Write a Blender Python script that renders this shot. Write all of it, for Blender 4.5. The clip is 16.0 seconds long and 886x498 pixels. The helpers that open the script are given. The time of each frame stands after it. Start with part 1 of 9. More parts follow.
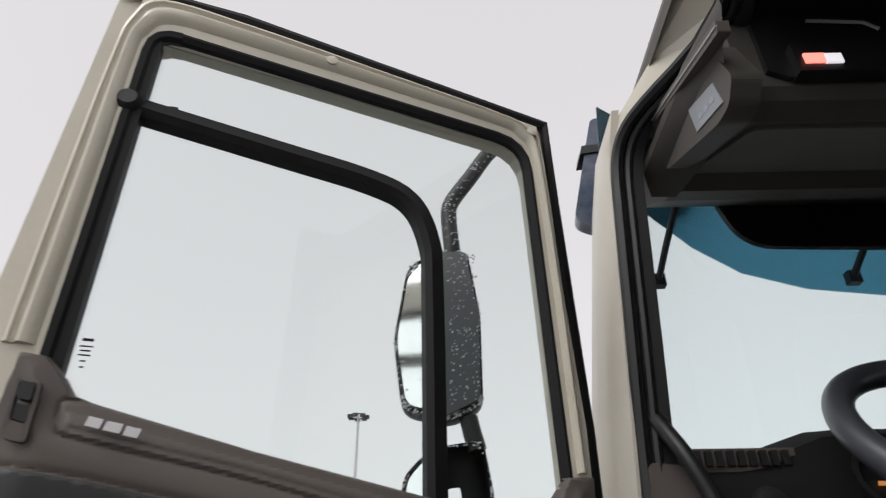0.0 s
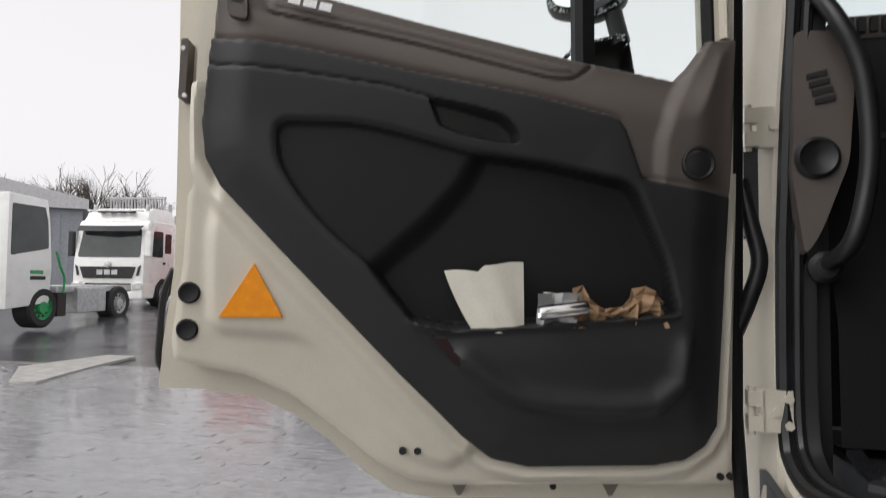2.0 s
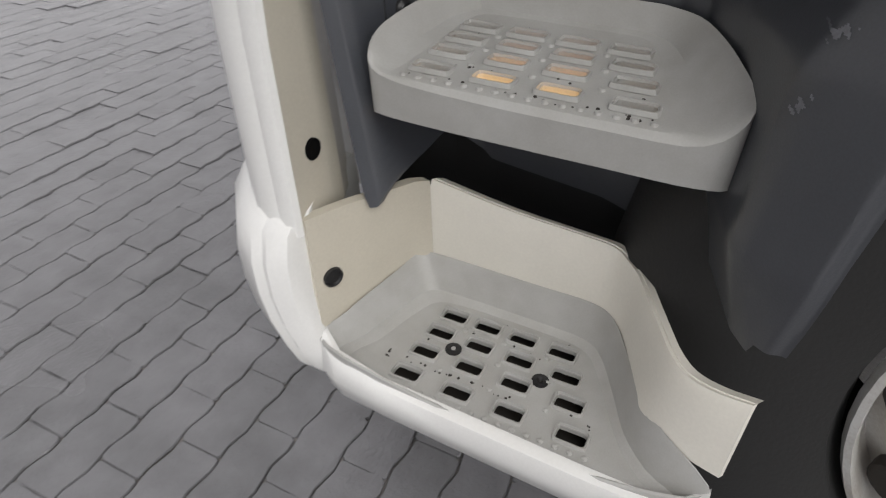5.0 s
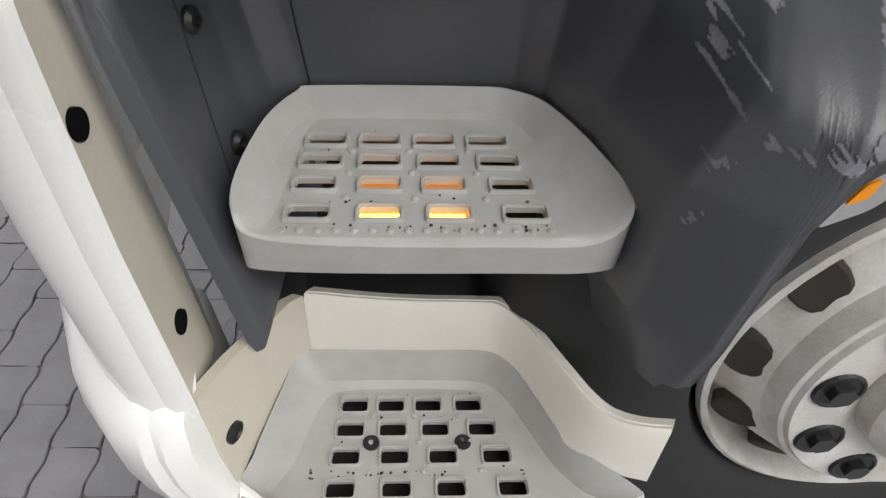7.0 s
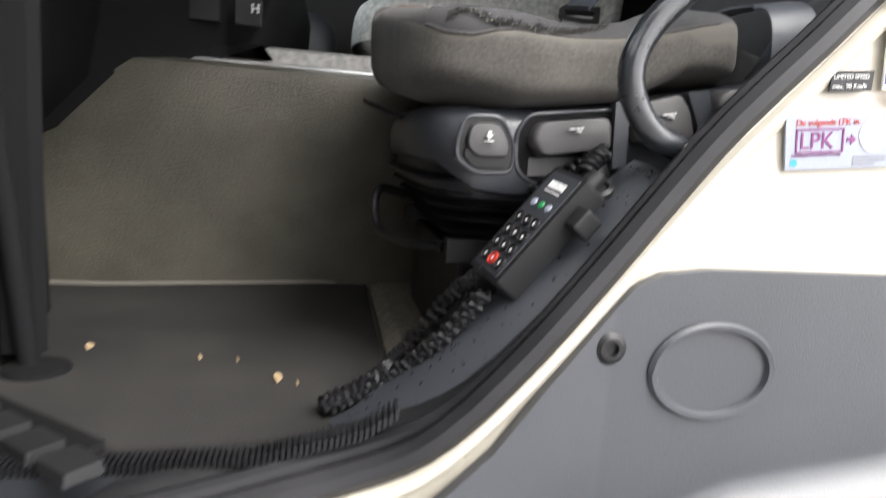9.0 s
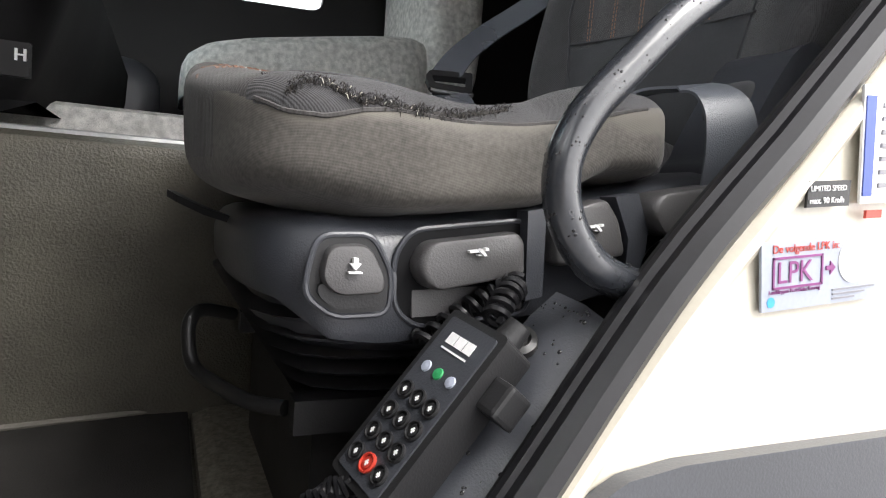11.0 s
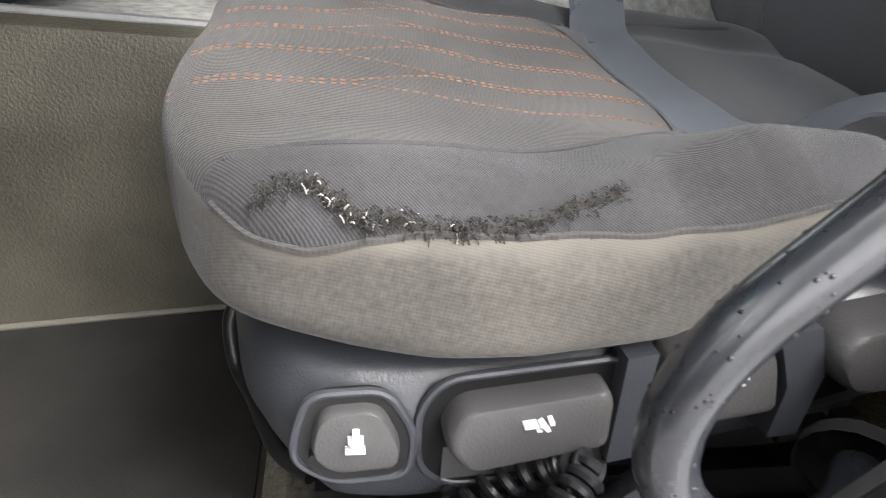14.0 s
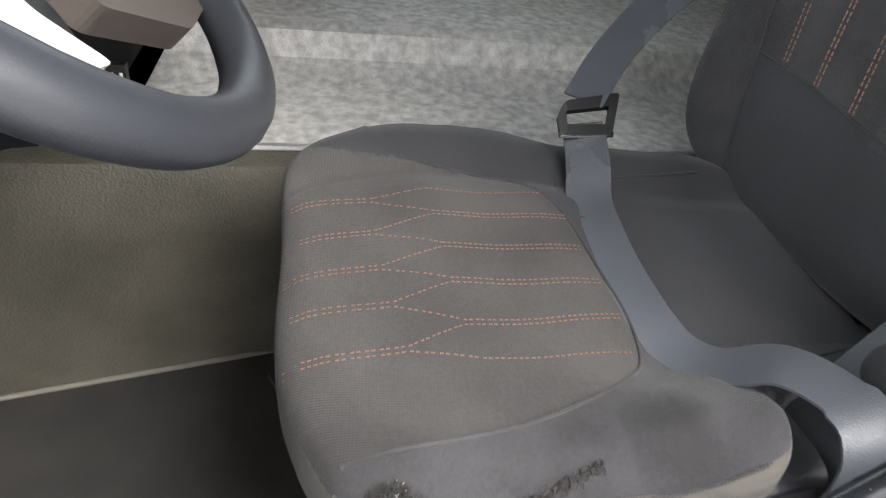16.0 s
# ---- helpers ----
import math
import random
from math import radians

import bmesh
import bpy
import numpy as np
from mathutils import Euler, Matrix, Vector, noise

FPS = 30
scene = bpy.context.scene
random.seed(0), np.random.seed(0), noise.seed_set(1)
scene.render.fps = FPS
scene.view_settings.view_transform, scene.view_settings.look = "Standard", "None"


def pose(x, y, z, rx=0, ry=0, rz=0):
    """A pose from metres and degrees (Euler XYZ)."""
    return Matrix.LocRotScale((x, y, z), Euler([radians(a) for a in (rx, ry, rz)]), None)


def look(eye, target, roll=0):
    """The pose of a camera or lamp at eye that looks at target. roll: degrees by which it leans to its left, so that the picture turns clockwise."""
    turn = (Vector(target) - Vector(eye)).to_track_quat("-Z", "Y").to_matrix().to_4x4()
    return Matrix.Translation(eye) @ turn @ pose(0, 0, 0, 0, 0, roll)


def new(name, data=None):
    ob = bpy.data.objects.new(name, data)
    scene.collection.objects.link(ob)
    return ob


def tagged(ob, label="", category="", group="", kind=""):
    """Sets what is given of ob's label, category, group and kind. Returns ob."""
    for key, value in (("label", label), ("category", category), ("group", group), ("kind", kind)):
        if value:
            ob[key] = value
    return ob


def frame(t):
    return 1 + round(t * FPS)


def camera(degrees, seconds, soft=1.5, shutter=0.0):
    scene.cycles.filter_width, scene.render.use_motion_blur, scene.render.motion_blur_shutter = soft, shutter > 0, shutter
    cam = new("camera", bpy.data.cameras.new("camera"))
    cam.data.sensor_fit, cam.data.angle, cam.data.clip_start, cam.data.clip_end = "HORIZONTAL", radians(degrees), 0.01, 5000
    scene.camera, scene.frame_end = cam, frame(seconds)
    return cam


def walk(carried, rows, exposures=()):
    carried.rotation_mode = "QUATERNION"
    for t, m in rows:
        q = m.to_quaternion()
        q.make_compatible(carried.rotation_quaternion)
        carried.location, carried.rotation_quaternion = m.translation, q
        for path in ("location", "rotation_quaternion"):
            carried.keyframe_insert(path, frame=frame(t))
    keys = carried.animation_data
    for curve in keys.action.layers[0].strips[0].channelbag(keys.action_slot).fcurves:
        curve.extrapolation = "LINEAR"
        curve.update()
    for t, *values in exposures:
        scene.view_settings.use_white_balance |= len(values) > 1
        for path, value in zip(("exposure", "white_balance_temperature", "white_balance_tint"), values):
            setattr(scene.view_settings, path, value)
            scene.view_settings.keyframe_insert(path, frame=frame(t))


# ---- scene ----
cam = camera(69.7, 16.0, soft=1.1, shutter=0.3)
PATH = [
    (0, (-0.038, 0.076, 1.6), (-0.055, 1.779, 2.649), -0.7),
    (0.5, (-0.024, -0.015, 1.564), (-0.279, 1.746, 2.479), 0.3),
    (1, (-0.024, -0.032, 1.514), (-0.405, 1.826, 2.146), 0.4),
    (1.5, (-0.03, -0.018, 1.474), (-0.462, 1.905, 1.811), 0.4),
    (2, (-0.051, 0, 1.427), (-0.503, 1.946, 1.522), 0.5),
    (2.5, (-0.127, 0.028, 1.344), (-0.531, 1.985, 1.251), 0.4),
    (3, (-0.244, 0.13, 1.269), (-0.344, 2.103, 0.958), 0.6),
    (3.5, (-0.314, 0.246, 1.164), (-0.059, 2.133, 0.554), 0.3),
    (4, (-0.3846, 0.4126, 1.081), (0.3243, 2.049, 0.1768), 0.31),
    (4.5, (-0.3455, 0.5797, 1.011), (0.8201, 1.787, -0.0769), -0.08),
    (4.7, (-0.3118, 0.6623, 0.9964), (0.9978, 1.658, -0.1411), 0.26),
    (6.8, (-0.1818, 0.9426, 1.104), (1.289, 0.8657, -0.249), 2.21),
    (7, (-0.1829, 0.9373, 1.128), (1.292, 0.8482, -0.2198), 2.53),
    (7.5, (-0.1929, 0.9109, 1.189), (1.401, 0.8108, -0.0164), 3.11),
    (8, (-0.2, 0.8847, 1.252), (1.576, 0.781, 0.3369), 4.28),
    (8.5, (-0.2095, 0.8608, 1.314), (1.706, 0.7421, 0.7502), 4.47),
    (9, (-0.1237, 0.8368, 1.389), (1.819, 0.4745, 1.08), 4.13),
    (9.2, (-0.0655, 0.8302, 1.412), (1.862, 0.3528, 1.174), 3.96),
    (11.3, (0.1174, 0.7843, 1.444), (1.945, -0.019, 1.316), 3.93),
    (11.5, (0.1484, 0.7432, 1.435), (2.006, 0.0155, 1.293), 4.28),
    (12, (0.1665, 0.6923, 1.504), (2.041, 0.0861, 1.16), 5.11),
    (12.5, (0.1616, 0.6673, 1.588), (1.986, 0.19, 0.9211), 5.79),
    (13, (0.1733, 0.6575, 1.607), (1.966, 0.2476, 0.8202), 6.28),
    (13.5, (0.1961, 0.6714, 1.614), (1.97, 0.2747, 0.778), 6.17),
    (14, (0.2472, 0.7072, 1.611), (2.01, 0.3282, 0.7436), 6.33),
    (14.5, (0.2762, 0.7175, 1.607), (2.033, 0.3319, 0.7315), 6.12),
    (15, (0.3028, 0.7014, 1.62), (2.054, 0.3055, 0.7391), 6.03),
    (15.5, (0.3047, 0.7282, 1.76), (2.01, 0.3101, 0.8027), 7.04),
    (16, (0.2552, 0.7685, 1.865), (1.859, 0.3381, 0.7497), 7.8),
]
EXPOSURE = [(0.0, 0.1), (1.5, 0.15), (2.0, 0.3), (2.5, 0.6), (3.5, 0.55), (4.0, 0.25), (4.5, 0.0), (7.0, 0.35), (7.5, 0.5), (8.0, 1.1), (8.5, 1.6), (9.0, 1.95), (11.5, 2.0), (12.5, 2.25), (13.5, 2.3), (14.0, 2.48), (14.5, 2.4), (15.0, 2.3), (16.0, 2.2)]
walk(cam, [(t, look(eye, target, roll)) for t, eye, target, roll in PATH], EXPOSURE)

from mathutils.bvhtree import BVHTree

# ---- world and light: an overcast, wet winter day ----
GROUND = -0.06
world = bpy.data.worlds.new("overcast_sky")
scene.world = world
world.use_nodes = True
_n, _l = world.node_tree.nodes, world.node_tree.links
_n.clear()
_sky = _n.new("ShaderNodeTexSky")
_sky.sky_type, _sky.sun_disc = "NISHITA", False
_sky.sun_elevation, _sky.sun_rotation = radians(38), radians(215)
_sky.dust_density, _sky.air_density = 4.0, 1.0
_hs = _n.new("ShaderNodeHueSaturation")
_hs.inputs["Saturation"].default_value = 0.12
_bg1, _bg2, _mix, _out = _n.new("ShaderNodeBackground"), _n.new("ShaderNodeBackground"), _n.new("ShaderNodeAddShader"), _n.new("ShaderNodeOutputWorld")
_l.new(_sky.outputs[0], _hs.inputs["Color"])
_l.new(_hs.outputs[0], _bg1.inputs[0])
_bg1.inputs[1].default_value = 0.05
_bg2.inputs[0].default_value = (0.96, 0.93, 0.95, 1)
_bg2.inputs[1].default_value = 0.62
_l.new(_bg1.outputs[0], _mix.inputs[0])
_l.new(_bg2.outputs[0], _mix.inputs[1])
_l.new(_mix.outputs[0], _out.inputs[0])
sun = new("sun", bpy.data.lights.new("sun", "SUN"))
sun.data.energy, sun.data.angle, sun.data.color = 0.8, radians(25), (1.0, 0.97, 0.93)
sun.matrix_world = look((-6, -4, 9), (0, 0, 0))


# ---- materials ----
def mat(name, col, rough=0.5, metal=0.0, grain=0.0, gscale=300.0, var=0.12, vscale=6.0, spec=0.5, col2=None, coat=0.0, wear=0.0):
    m = bpy.data.materials.new(name)
    m.use_nodes = True
    nt = m.node_tree
    n, l = nt.nodes, nt.links
    b = n["Principled BSDF"]
    b.inputs["Roughness"].default_value, b.inputs["Metallic"].default_value = rough, metal
    b.inputs["Specular IOR Level"].default_value = spec
    b.inputs["Coat Weight"].default_value = coat
    tc = n.new("ShaderNodeTexCoord")
    t1 = n.new("ShaderNodeTexNoise")
    t1.inputs["Scale"].default_value, t1.inputs["Detail"].default_value = vscale, 6
    t2 = n.new("ShaderNodeTexNoise")
    t2.inputs["Scale"].default_value, t2.inputs["Detail"].default_value = gscale, 2
    l.new(tc.outputs["Object"], t1.inputs["Vector"])
    l.new(tc.outputs["Object"], t2.inputs["Vector"])
    add = n.new("ShaderNodeMath")
    add.operation = "MULTIPLY_ADD"
    add.inputs[1].default_value = 0.35
    l.new(t2.outputs[0], add.inputs[0])
    l.new(t1.outputs[0], add.inputs[2])
    ramp = n.new("ShaderNodeValToRGB")
    c2 = col2 or tuple(c * (1 - var) for c in col)
    ramp.color_ramp.elements[0].position, ramp.color_ramp.elements[1].position = 0.5, 0.85
    ramp.color_ramp.elements[0].color, ramp.color_ramp.elements[1].color = (*c2, 1), (*[min(1, c * (1 + var * 0.6)) for c in col], 1)
    l.new(add.outputs[0], ramp.inputs[0])
    l.new(ramp.outputs[0], b.inputs["Base Color"])
    mr = n.new("ShaderNodeMapRange")
    mr.inputs["To Min"].default_value, mr.inputs["To Max"].default_value = max(0.02, rough - 0.12), min(1, rough + 0.12)
    l.new(t1.outputs[0], mr.inputs[0])
    l.new(mr.outputs[0], b.inputs["Roughness"])
    if grain > 0:
        bp = n.new("ShaderNodeBump")
        bp.inputs["Strength"].default_value, bp.inputs["Distance"].default_value = grain, 0.0015
        l.new(t2.outputs[0], bp.inputs["Height"])
        l.new(bp.outputs[0], b.inputs["Normal"])
    return m


def glow(name, col, strength):
    m = bpy.data.materials.new(name)
    m.use_nodes = True
    b = m.node_tree.nodes["Principled BSDF"]
    b.inputs["Base Color"].default_value = (*col, 1)
    b.inputs["Emission Color"].default_value = (*col, 1)
    b.inputs["Emission Strength"].default_value = strength
    return m


def glass(name, col, rough=0.0, mixed=0.9):
    m = bpy.data.materials.new(name)
    m.use_nodes = True
    n, l = m.node_tree.nodes, m.node_tree.links
    n.clear()
    o, mx, tr, gl = n.new("ShaderNodeOutputMaterial"), n.new("ShaderNodeMixShader"), n.new("ShaderNodeBsdfTransparent"), n.new("ShaderNodeBsdfGlossy")
    fr = n.new("ShaderNodeFresnel")
    fr.inputs[0].default_value = 1.35
    tr.inputs[0].default_value = (*col, 1)
    gl.inputs["Roughness"].default_value = rough
    l.new(fr.outputs[0], mx.inputs[0])
    l.new(tr.outputs[0], mx.inputs[1])
    l.new(gl.outputs[0], mx.inputs[2])
    l.new(mx.outputs[0], o.inputs[0])
    return m


CREAM = mat("cream_paint", (0.63, 0.59, 0.495), 0.32, var=0.08, vscale=5, coat=0.3)
WHITE = mat("white_paint", (0.86, 0.86, 0.84), 0.3, var=0.05, vscale=3, coat=0.4)
RISERW = mat("cream_white_plastic", (0.80, 0.775, 0.70), 0.35, var=0.06, vscale=7)
STEELW = mat("white_wheel_paint", (0.66, 0.66, 0.64), 0.35, var=0.1, vscale=16, col2=(0.50, 0.47, 0.43))
HOLEM = mat("hole_shade", (0.004, 0.004, 0.004), 0.9, spec=0.1, var=0.0)
# black rubber lightened in its colour, in place of light on the folds
BELLOWM = mat("lightened_bellows_rubber", (0.034, 0.034, 0.036), 0.36, spec=0.6, var=0.3, vscale=20)
TRIMDARK = mat("recess_plastic", (0.011, 0.0115, 0.013), 0.6, 0.0, 0.25, 500, 0.12, 8.0, 0.35)
BROWNP = mat("brown_grey_trim_plastic", (0.105, 0.088, 0.078), 0.55, grain=0.25, gscale=700)
DARKP = mat("dark_trim_plastic", (0.02, 0.02, 0.021), 0.55, grain=0.2, gscale=700)
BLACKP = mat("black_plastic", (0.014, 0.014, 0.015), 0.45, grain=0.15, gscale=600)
RUBBER = mat("black_rubber", (0.015, 0.015, 0.017), 0.36, spec=0.42, var=0.3, vscale=20)
GREYP = mat("grey_panel_plastic", (0.050, 0.054, 0.064), 0.40, spec=0.95, grain=0.15, gscale=500, var=0.22, vscale=4)
GREYSC = mat("scuffed_grey_plastic", (0.21, 0.215, 0.24), 0.5, var=0.3, vscale=18)
STEPG = mat("step_grey_plastic", (0.44, 0.44, 0.425), 0.40, grain=0.12, gscale=500, var=0.05, vscale=25, col2=(0.40, 0.395, 0.375))
# dark brown for grit and grime, and painted where holes and gaps are shaded
DIRT_AND_SHADE = mat("dark_dirt_and_shade", (0.035, 0.03, 0.026), 0.8)
JOINT = mat("wet_joint_sand", (0.15, 0.142, 0.135), 0.45, grain=0.6, gscale=200, var=0.5, vscale=9)
ASPHALT = mat("wet_asphalt", (0.075, 0.074, 0.078), 0.2, grain=0.3, gscale=120, var=0.3, vscale=0.6)
DARKM = mat("matt_black_plastic", (0.010, 0.010, 0.011), 0.85, spec=0.2)
RUBBERM = mat("matt_black_rubber", (0.010, 0.010, 0.011), 0.6, spec=0.3, var=0.3, vscale=20)
OLIVE = mat("olive_grey_tunnel_lining", (0.112, 0.104, 0.083), 0.40, grain=1.0, gscale=300, var=0.25, vscale=9)
# lit copy of the olive lining: missing light is put into its colour
FLOORLIT = mat("lightened_speckled_olive_lining", (0.27, 0.25, 0.205), 0.7, grain=1.0, gscale=260, var=0.35, vscale=120)
CARPET = mat("dark_floor_mat", (0.034, 0.032, 0.030), 0.8, grain=0.8, gscale=500, var=0.4, vscale=10)
LCARPET = mat("light_grey_carpet", (0.72, 0.71, 0.68), 0.9, grain=1.0, gscale=450, var=0.3, vscale=60)


def cloth(name, col, pitch, angle, var=0.3, vscale=12.0, bump=0.5, rib=0.5):
    """Ribbed or woven cloth: fine ribs in one direction over soft wear patches."""
    m = mat(name, col, 0.85, var=var, vscale=vscale)
    n, l = m.node_tree.nodes, m.node_tree.links
    b = n["Principled BSDF"]
    mp, tc = n.new("ShaderNodeMapping"), n.new("ShaderNodeTexCoord")
    mp.inputs["Rotation"].default_value = angle
    l.new(tc.outputs["Object"], mp.inputs[0])
    hs = []
    for d, k in (("X", 1.0), ("Y", 1.35)):
        wv = n.new("ShaderNodeTexWave")
        wv.bands_direction = d
        wv.inputs["Scale"].default_value = 0.314 / pitch / k
        wv.inputs["Distortion"].default_value, wv.inputs["Detail Scale"].default_value = 1.2, 3.0
        l.new(mp.outputs[0], wv.inputs[0])
        hs.append(wv)
    mx = n.new("ShaderNodeMath")
    mx.operation = "MULTIPLY_ADD"
    mx.inputs[1].default_value = 0.45
    l.new(hs[1].outputs["Fac"], mx.inputs[0])
    l.new(hs[0].outputs["Fac"], mx.inputs[2])
    bp = n.new("ShaderNodeBump")
    bp.inputs["Strength"].default_value, bp.inputs["Distance"].default_value = bump, 0.0008
    l.new(mx.outputs[0], bp.inputs["Height"])
    l.new(bp.outputs[0], b.inputs["Normal"])
    mc = n.new("ShaderNodeMix")
    mc.data_type, mc.blend_type = "RGBA", "MULTIPLY"
    mc.inputs[0].default_value = rib
    old = b.inputs["Base Color"].links[0].from_socket
    mr = n.new("ShaderNodeMapRange")
    mr.inputs["From Max"].default_value = 1.45
    mr.inputs["To Min"].default_value, mr.inputs["To Max"].default_value = 0.45, 1.35
    l.new(mx.outputs[0], mr.inputs[0])
    l.new(old, mc.inputs[6])
    l.new(mr.outputs[0], mc.inputs[7])
    l.new(mc.outputs[2], b.inputs["Base Color"])
    b.inputs["Sheen Weight"].default_value = 0.15
    return m


def paver_material():
    m = bpy.data.materials.new("wet_concrete_paver")
    m.use_nodes = True
    n, l = m.node_tree.nodes, m.node_tree.links
    b = n["Principled BSDF"]
    g, oi = n.new("ShaderNodeNewGeometry"), n.new("ShaderNodeObjectInfo")
    big, mid, fine = n.new("ShaderNodeTexNoise"), n.new("ShaderNodeTexNoise"), n.new("ShaderNodeTexNoise")
    for t, s, d in ((big, 0.7, 4), (mid, 9.0, 5), (fine, 110.0, 4)):
        t.inputs["Scale"].default_value, t.inputs["Detail"].default_value = s, d
        l.new(g.outputs["Position"], t.inputs["Vector"])
    r = n.new("ShaderNodeMath")
    l.new(g.outputs["Random Per Island"], r.inputs[0])
    l.new(oi.outputs["Random"], r.inputs[1])
    f = n.new("ShaderNodeMath")
    f.operation = "FRACT"
    l.new(r.outputs[0], f.inputs[0])
    s1 = n.new("ShaderNodeMath")
    s1.operation = "MULTIPLY_ADD"
    s1.inputs[1].default_value = 0.18
    l.new(f.outputs[0], s1.inputs[0])
    l.new(mid.outputs[0], s1.inputs[2])
    ramp = n.new("ShaderNodeValToRGB")
    ramp.color_ramp.elements[0].position, ramp.color_ramp.elements[1].position = 0.25, 0.9
    ramp.color_ramp.elements[0].color, ramp.color_ramp.elements[1].color = (0.120, 0.119, 0.124, 1), (0.205, 0.204, 0.214, 1)
    l.new(s1.outputs[0], ramp.inputs[0])
    l.new(ramp.outputs[0], b.inputs["Base Color"])
    mr = n.new("ShaderNodeMapRange")
    mr.inputs["From Min"].default_value, mr.inputs["From Max"].default_value = 0.35, 0.65
    mr.inputs["To Min"].default_value, mr.inputs["To Max"].default_value = 0.10, 0.32
    l.new(big.outputs[0], mr.inputs[0])
    l.new(mr.outputs[0], b.inputs["Roughness"])
    b.inputs["Specular IOR Level"].default_value = 0.9
    b.inputs["Coat Weight"].default_value, b.inputs["Coat Roughness"].default_value, b.inputs["Coat IOR"].default_value = 0.6, 0.12, 1.33
    bp = n.new("ShaderNodeBump")
    bp.inputs["Strength"].default_value, bp.inputs["Distance"].default_value = 0.8, 0.003
    l.new(fine.outputs[0], bp.inputs["Height"])
    b2 = n.new("ShaderNodeBump")
    b2.inputs["Strength"].default_value, b2.inputs["Distance"].default_value = 0.35, 0.02
    l.new(mid.outputs[0], b2.inputs["Height"])
    l.new(bp.outputs[0], b2.inputs["Normal"])
    l.new(b2.outputs[0], b.inputs["Normal"])
    return m


PAVER = paver_material()
# opaque pale grey: the sky's highlight is painted into the drops
PALE_DROP = mat("rain_drop", (0.55, 0.57, 0.60), 0.05, var=0.0)
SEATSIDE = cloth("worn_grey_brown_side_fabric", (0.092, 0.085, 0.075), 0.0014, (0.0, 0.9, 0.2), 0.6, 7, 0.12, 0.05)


def paler_below(m, line, y0, y1, z0, dz, depth, col):
    """Mix a paler, uneven band into a cloth just below a seam that runs along y."""
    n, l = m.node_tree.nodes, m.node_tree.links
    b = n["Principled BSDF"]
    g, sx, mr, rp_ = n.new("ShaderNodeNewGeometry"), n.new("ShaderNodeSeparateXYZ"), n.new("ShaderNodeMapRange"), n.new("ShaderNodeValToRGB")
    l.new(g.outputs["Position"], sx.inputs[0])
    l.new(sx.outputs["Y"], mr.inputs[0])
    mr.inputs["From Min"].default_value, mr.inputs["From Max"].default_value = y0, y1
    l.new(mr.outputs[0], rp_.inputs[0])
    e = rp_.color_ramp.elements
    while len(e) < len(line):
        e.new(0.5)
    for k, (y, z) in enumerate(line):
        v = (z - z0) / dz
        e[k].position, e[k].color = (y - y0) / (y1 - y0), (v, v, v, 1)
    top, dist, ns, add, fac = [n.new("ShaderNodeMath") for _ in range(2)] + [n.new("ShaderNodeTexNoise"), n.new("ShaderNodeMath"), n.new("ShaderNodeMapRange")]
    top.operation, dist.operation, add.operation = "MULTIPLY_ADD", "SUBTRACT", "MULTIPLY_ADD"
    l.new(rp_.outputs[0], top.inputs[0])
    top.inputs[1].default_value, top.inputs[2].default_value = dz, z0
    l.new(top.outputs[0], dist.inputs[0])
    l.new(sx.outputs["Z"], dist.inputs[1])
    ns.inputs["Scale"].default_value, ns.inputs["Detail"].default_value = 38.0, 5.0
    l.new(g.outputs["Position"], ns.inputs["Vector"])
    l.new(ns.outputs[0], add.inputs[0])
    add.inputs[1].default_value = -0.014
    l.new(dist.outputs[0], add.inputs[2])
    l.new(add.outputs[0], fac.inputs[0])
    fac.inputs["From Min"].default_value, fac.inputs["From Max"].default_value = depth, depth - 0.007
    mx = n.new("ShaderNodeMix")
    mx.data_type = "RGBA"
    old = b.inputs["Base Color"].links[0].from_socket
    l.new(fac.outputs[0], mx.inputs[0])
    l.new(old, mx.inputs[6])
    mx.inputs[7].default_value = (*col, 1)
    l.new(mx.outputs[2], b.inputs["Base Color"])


paler_below(SEATSIDE, [(0.46, 1.515), (0.50, 1.519), (0.523, 1.515), (0.572, 1.506), (0.621, 1.503), (0.667, 1.505), (0.689, 1.502), (0.71, 1.496), (0.734, 1.497), (0.752, 1.505), (0.775, 1.520)], 0.46, 0.79, 1.45, 0.1, 0.002, (0.128, 0.118, 0.102))
SEATTOP = cloth("dark_brown_grey_knit", (0.066, 0.062, 0.060), 0.0019, (0, 0, 0.1), 0.35, 10, 0.4, 0.3)
SEATTWILL = cloth("dark_twill", (0.050, 0.049, 0.052), 0.0012, (0.2, 0, 0.8), 0.4, 16, 0.4, 0.22)
SEATDARK = cloth("charcoal_fabric", (0.040, 0.041, 0.046), 0.0012, (0, 0, 0.4), 0.25, 8, 0.12, 0.1)
BELTM = mat("blue_grey_belt_webbing", (0.105, 0.114, 0.132), 0.30, spec=0.8, grain=0.4, gscale=900, var=0.15)
STITCH = mat("orange_brown_thread", (0.26, 0.145, 0.10), 0.7)
CONSOLE = mat("charcoal_console_plastic", (0.046, 0.049, 0.058), 0.34, spec=0.75, grain=0.2, gscale=700)
GRABM = mat("glossy_dark_handle", (0.030, 0.033, 0.039), 0.24, spec=0.9, var=0.2, vscale=30)
LEVER = mat("grey_lever_plastic", (0.064, 0.062, 0.063), 0.42, grain=0.2, gscale=700)
STEELD = mat("dark_steel", (0.05, 0.05, 0.05), 0.4, metal=0.6)
CHROME = mat("bare_metal", (0.6, 0.6, 0.6), 0.2, metal=1.0)
ALU = mat("dull_aluminium", (0.55, 0.56, 0.56), 0.4, metal=0.6, var=0.2, vscale=9)
